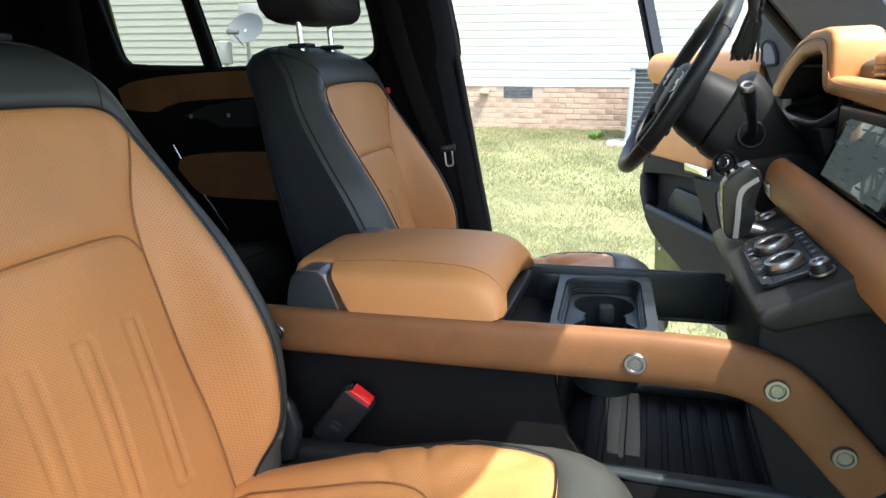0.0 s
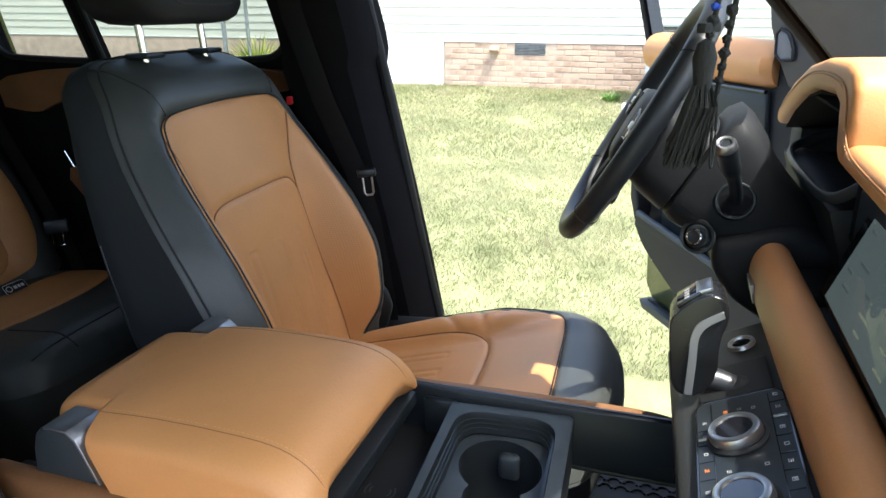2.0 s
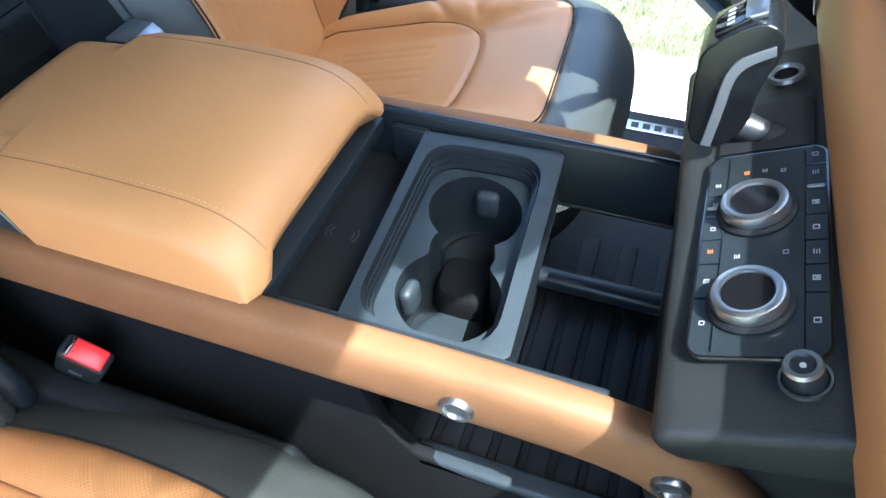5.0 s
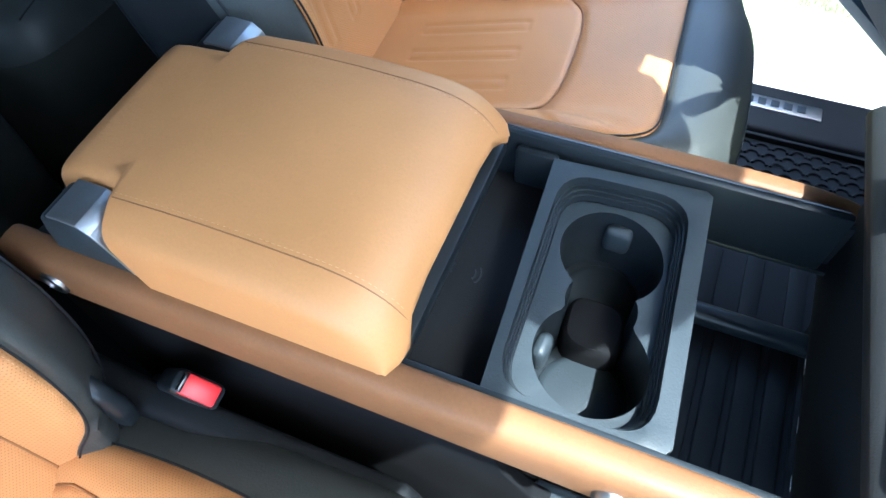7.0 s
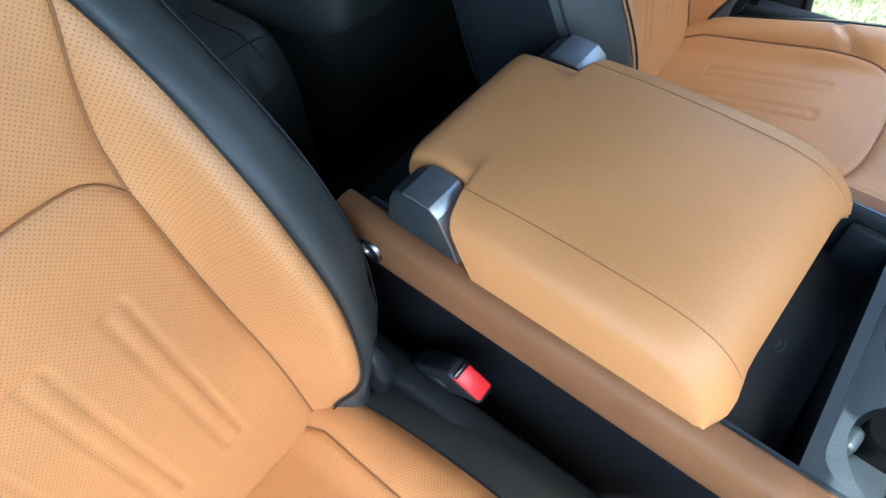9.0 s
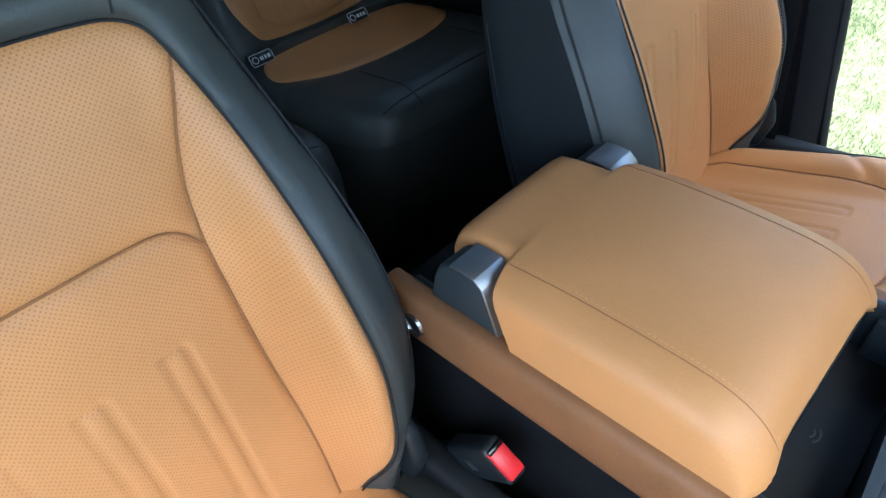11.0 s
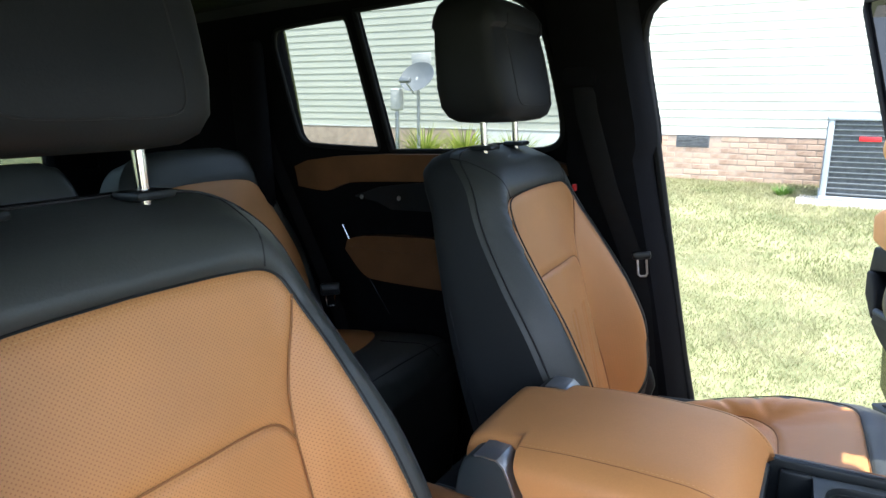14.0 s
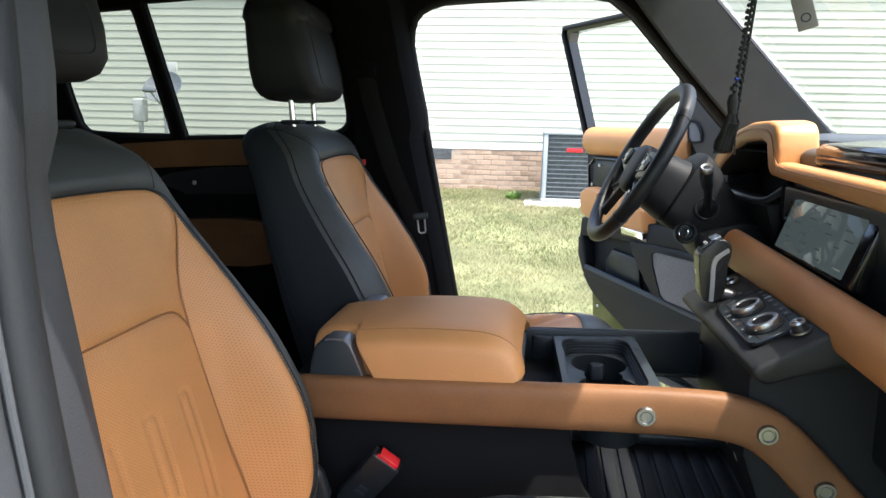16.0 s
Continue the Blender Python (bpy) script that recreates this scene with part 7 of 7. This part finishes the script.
box = thing("utility_box", "grey utility box on a short post", "utility box", pose(-5.35, 7.0, 0.40), car=False)
part("cover", rbox(-0.09, 0.09, -0.05, 0.05, 1.02, 1.33, 0.03, 3), utility_grey, box)
part("post", tube([(0, 0, 0), (0, 0, 1.05)], 0.03, n=12), galvanised, box)

# ---- lawn blades, plants and weeds ----
def blades(n, area, hgt, w, lean, seed, base=None):
    """Thin bent blades of two triangles each as raw vertices and faces."""
    rg = np.random.default_rng(seed)
    x = rg.uniform(area[0], area[1], n)
    y = rg.uniform(area[2], area[3], n)
    a = rg.uniform(0, 2 * math.pi, n)
    tuft = np.array([noise.noise((p * 7.0, q * 7.0, 0.3)) + 0.6 * noise.noise((p * 2.1, q * 2.1, 4.0)) for p, q in zip(x, y)])
    h = hgt * rg.uniform(0.5, 1.25, n) * np.clip(1.0 + 0.45 * tuft, 0.5, 1.6)
    z = np.array([ground_height(p, q) for p, q in zip(x, y)]) - 0.008 if base is None else base
    ww = w * rg.uniform(0.6, 1.3, n)
    le = lean * rg.uniform(0.2, 1.2, n) * h
    b = rg.uniform(0, 2 * math.pi, n)
    dx, dy = np.cos(a) * ww / 2, np.sin(a) * ww / 2
    lx, ly = np.cos(b) * le, np.sin(b) * le
    v = np.stack([np.stack([x - dx, y - dy, z], 1), np.stack([x + dx, y + dy, z], 1), np.stack([x + dx * 0.7 + lx * 0.35, y + dy * 0.7 + ly * 0.35, z + h * 0.6], 1),
                  np.stack([x - dx * 0.7 + lx * 0.35, y - dy * 0.7 + ly * 0.35, z + h * 0.6], 1), np.stack([x + lx, y + ly, z + h * 0.95], 1)], 1).reshape(-1, 3)
    i = np.arange(n)[:, None] * 5
    f = [tuple(r) for r in (i + np.array([[0, 1, 2, 3]])).tolist()] + [tuple(r) for r in (i + np.array([[3, 2, 4]])).tolist()]
    return v, f


def stuff(name, v, f, mat, label, category):
    me = bpy.data.meshes.new(name)
    me.from_pydata(v.tolist(), [], f)
    me.materials.append(mat)
    return tagged(new(name, me), label, category, kind="stuff")


va, fa = blades(150000, (-4.5, 2.2, 2.12, 5.2), 0.042, 0.0042, 1.1, 1)
vb, fb = blades(120000, (-6.5, 2.6, 5.2, 8.6), 0.046, 0.0062, 1.1, 2)
fb = [tuple(i + len(va) for i in f) for f in fb]
stuff("lawn_grass", np.concatenate([va, vb]), fa + fb, grass_mat, "short dry pale green lawn grass", "grass")


def leaf_clump(name, x, y, n, length, w, label, mat, seed, rise=1.0):
    rg = random.Random(seed)
    bm = bmesh.new()
    z0 = ground_height(x, y)
    for _ in range(n):
        a, r = rg.uniform(0, 6.283), rg.uniform(0, 0.09)
        base = Vector((r * math.cos(a), r * math.sin(a), -0.01))
        out = Vector((math.cos(a), math.sin(a), 0))
        ln, bend = length * rg.uniform(0.6, 1.15), rg.uniform(0.25, 0.8)
        side = Vector((-math.sin(a), math.cos(a), 0)) * w
        prev = None
        for k in range(6):
            q = k / 5
            p = base + out * ln * bend * q * q + Vector((0, 0, ln * rise * (q - 0.45 * bend * q * q)))
            s = side * (1 - q) ** 0.6 * (0.5 + q if q < 0.5 else 1)
            cur = (bm.verts.new(p - s), bm.verts.new(p + s))
            if prev:
                bm.faces.new((prev[0], prev[1], cur[1], cur[0]))
            prev = cur
    ob = part(name, bm, mat)
    ob.location = (x, y, z0)
    return tagged(ob, label, "plant")


leaf_clump("daylily", -4.40, 7.30, 240, 0.86, 0.016, "bright green strappy plant by the house wall", plant_mat, 3)
leaf_clump("daylily", -5.08, 7.28, 220, 0.84, 0.016, "bright green strappy plant by the house wall", plant_mat, 4)
leaf_clump("daylily", -3.70, 7.45, 180, 0.78, 0.016, "bright green strappy plant by the house wall", plant_mat, 5)
leaf_clump("weed_clump", -0.40, 7.75, 160, 0.20, 0.008, "low dark green weed at the pad's corner", weed_mat, 6, 0.7)
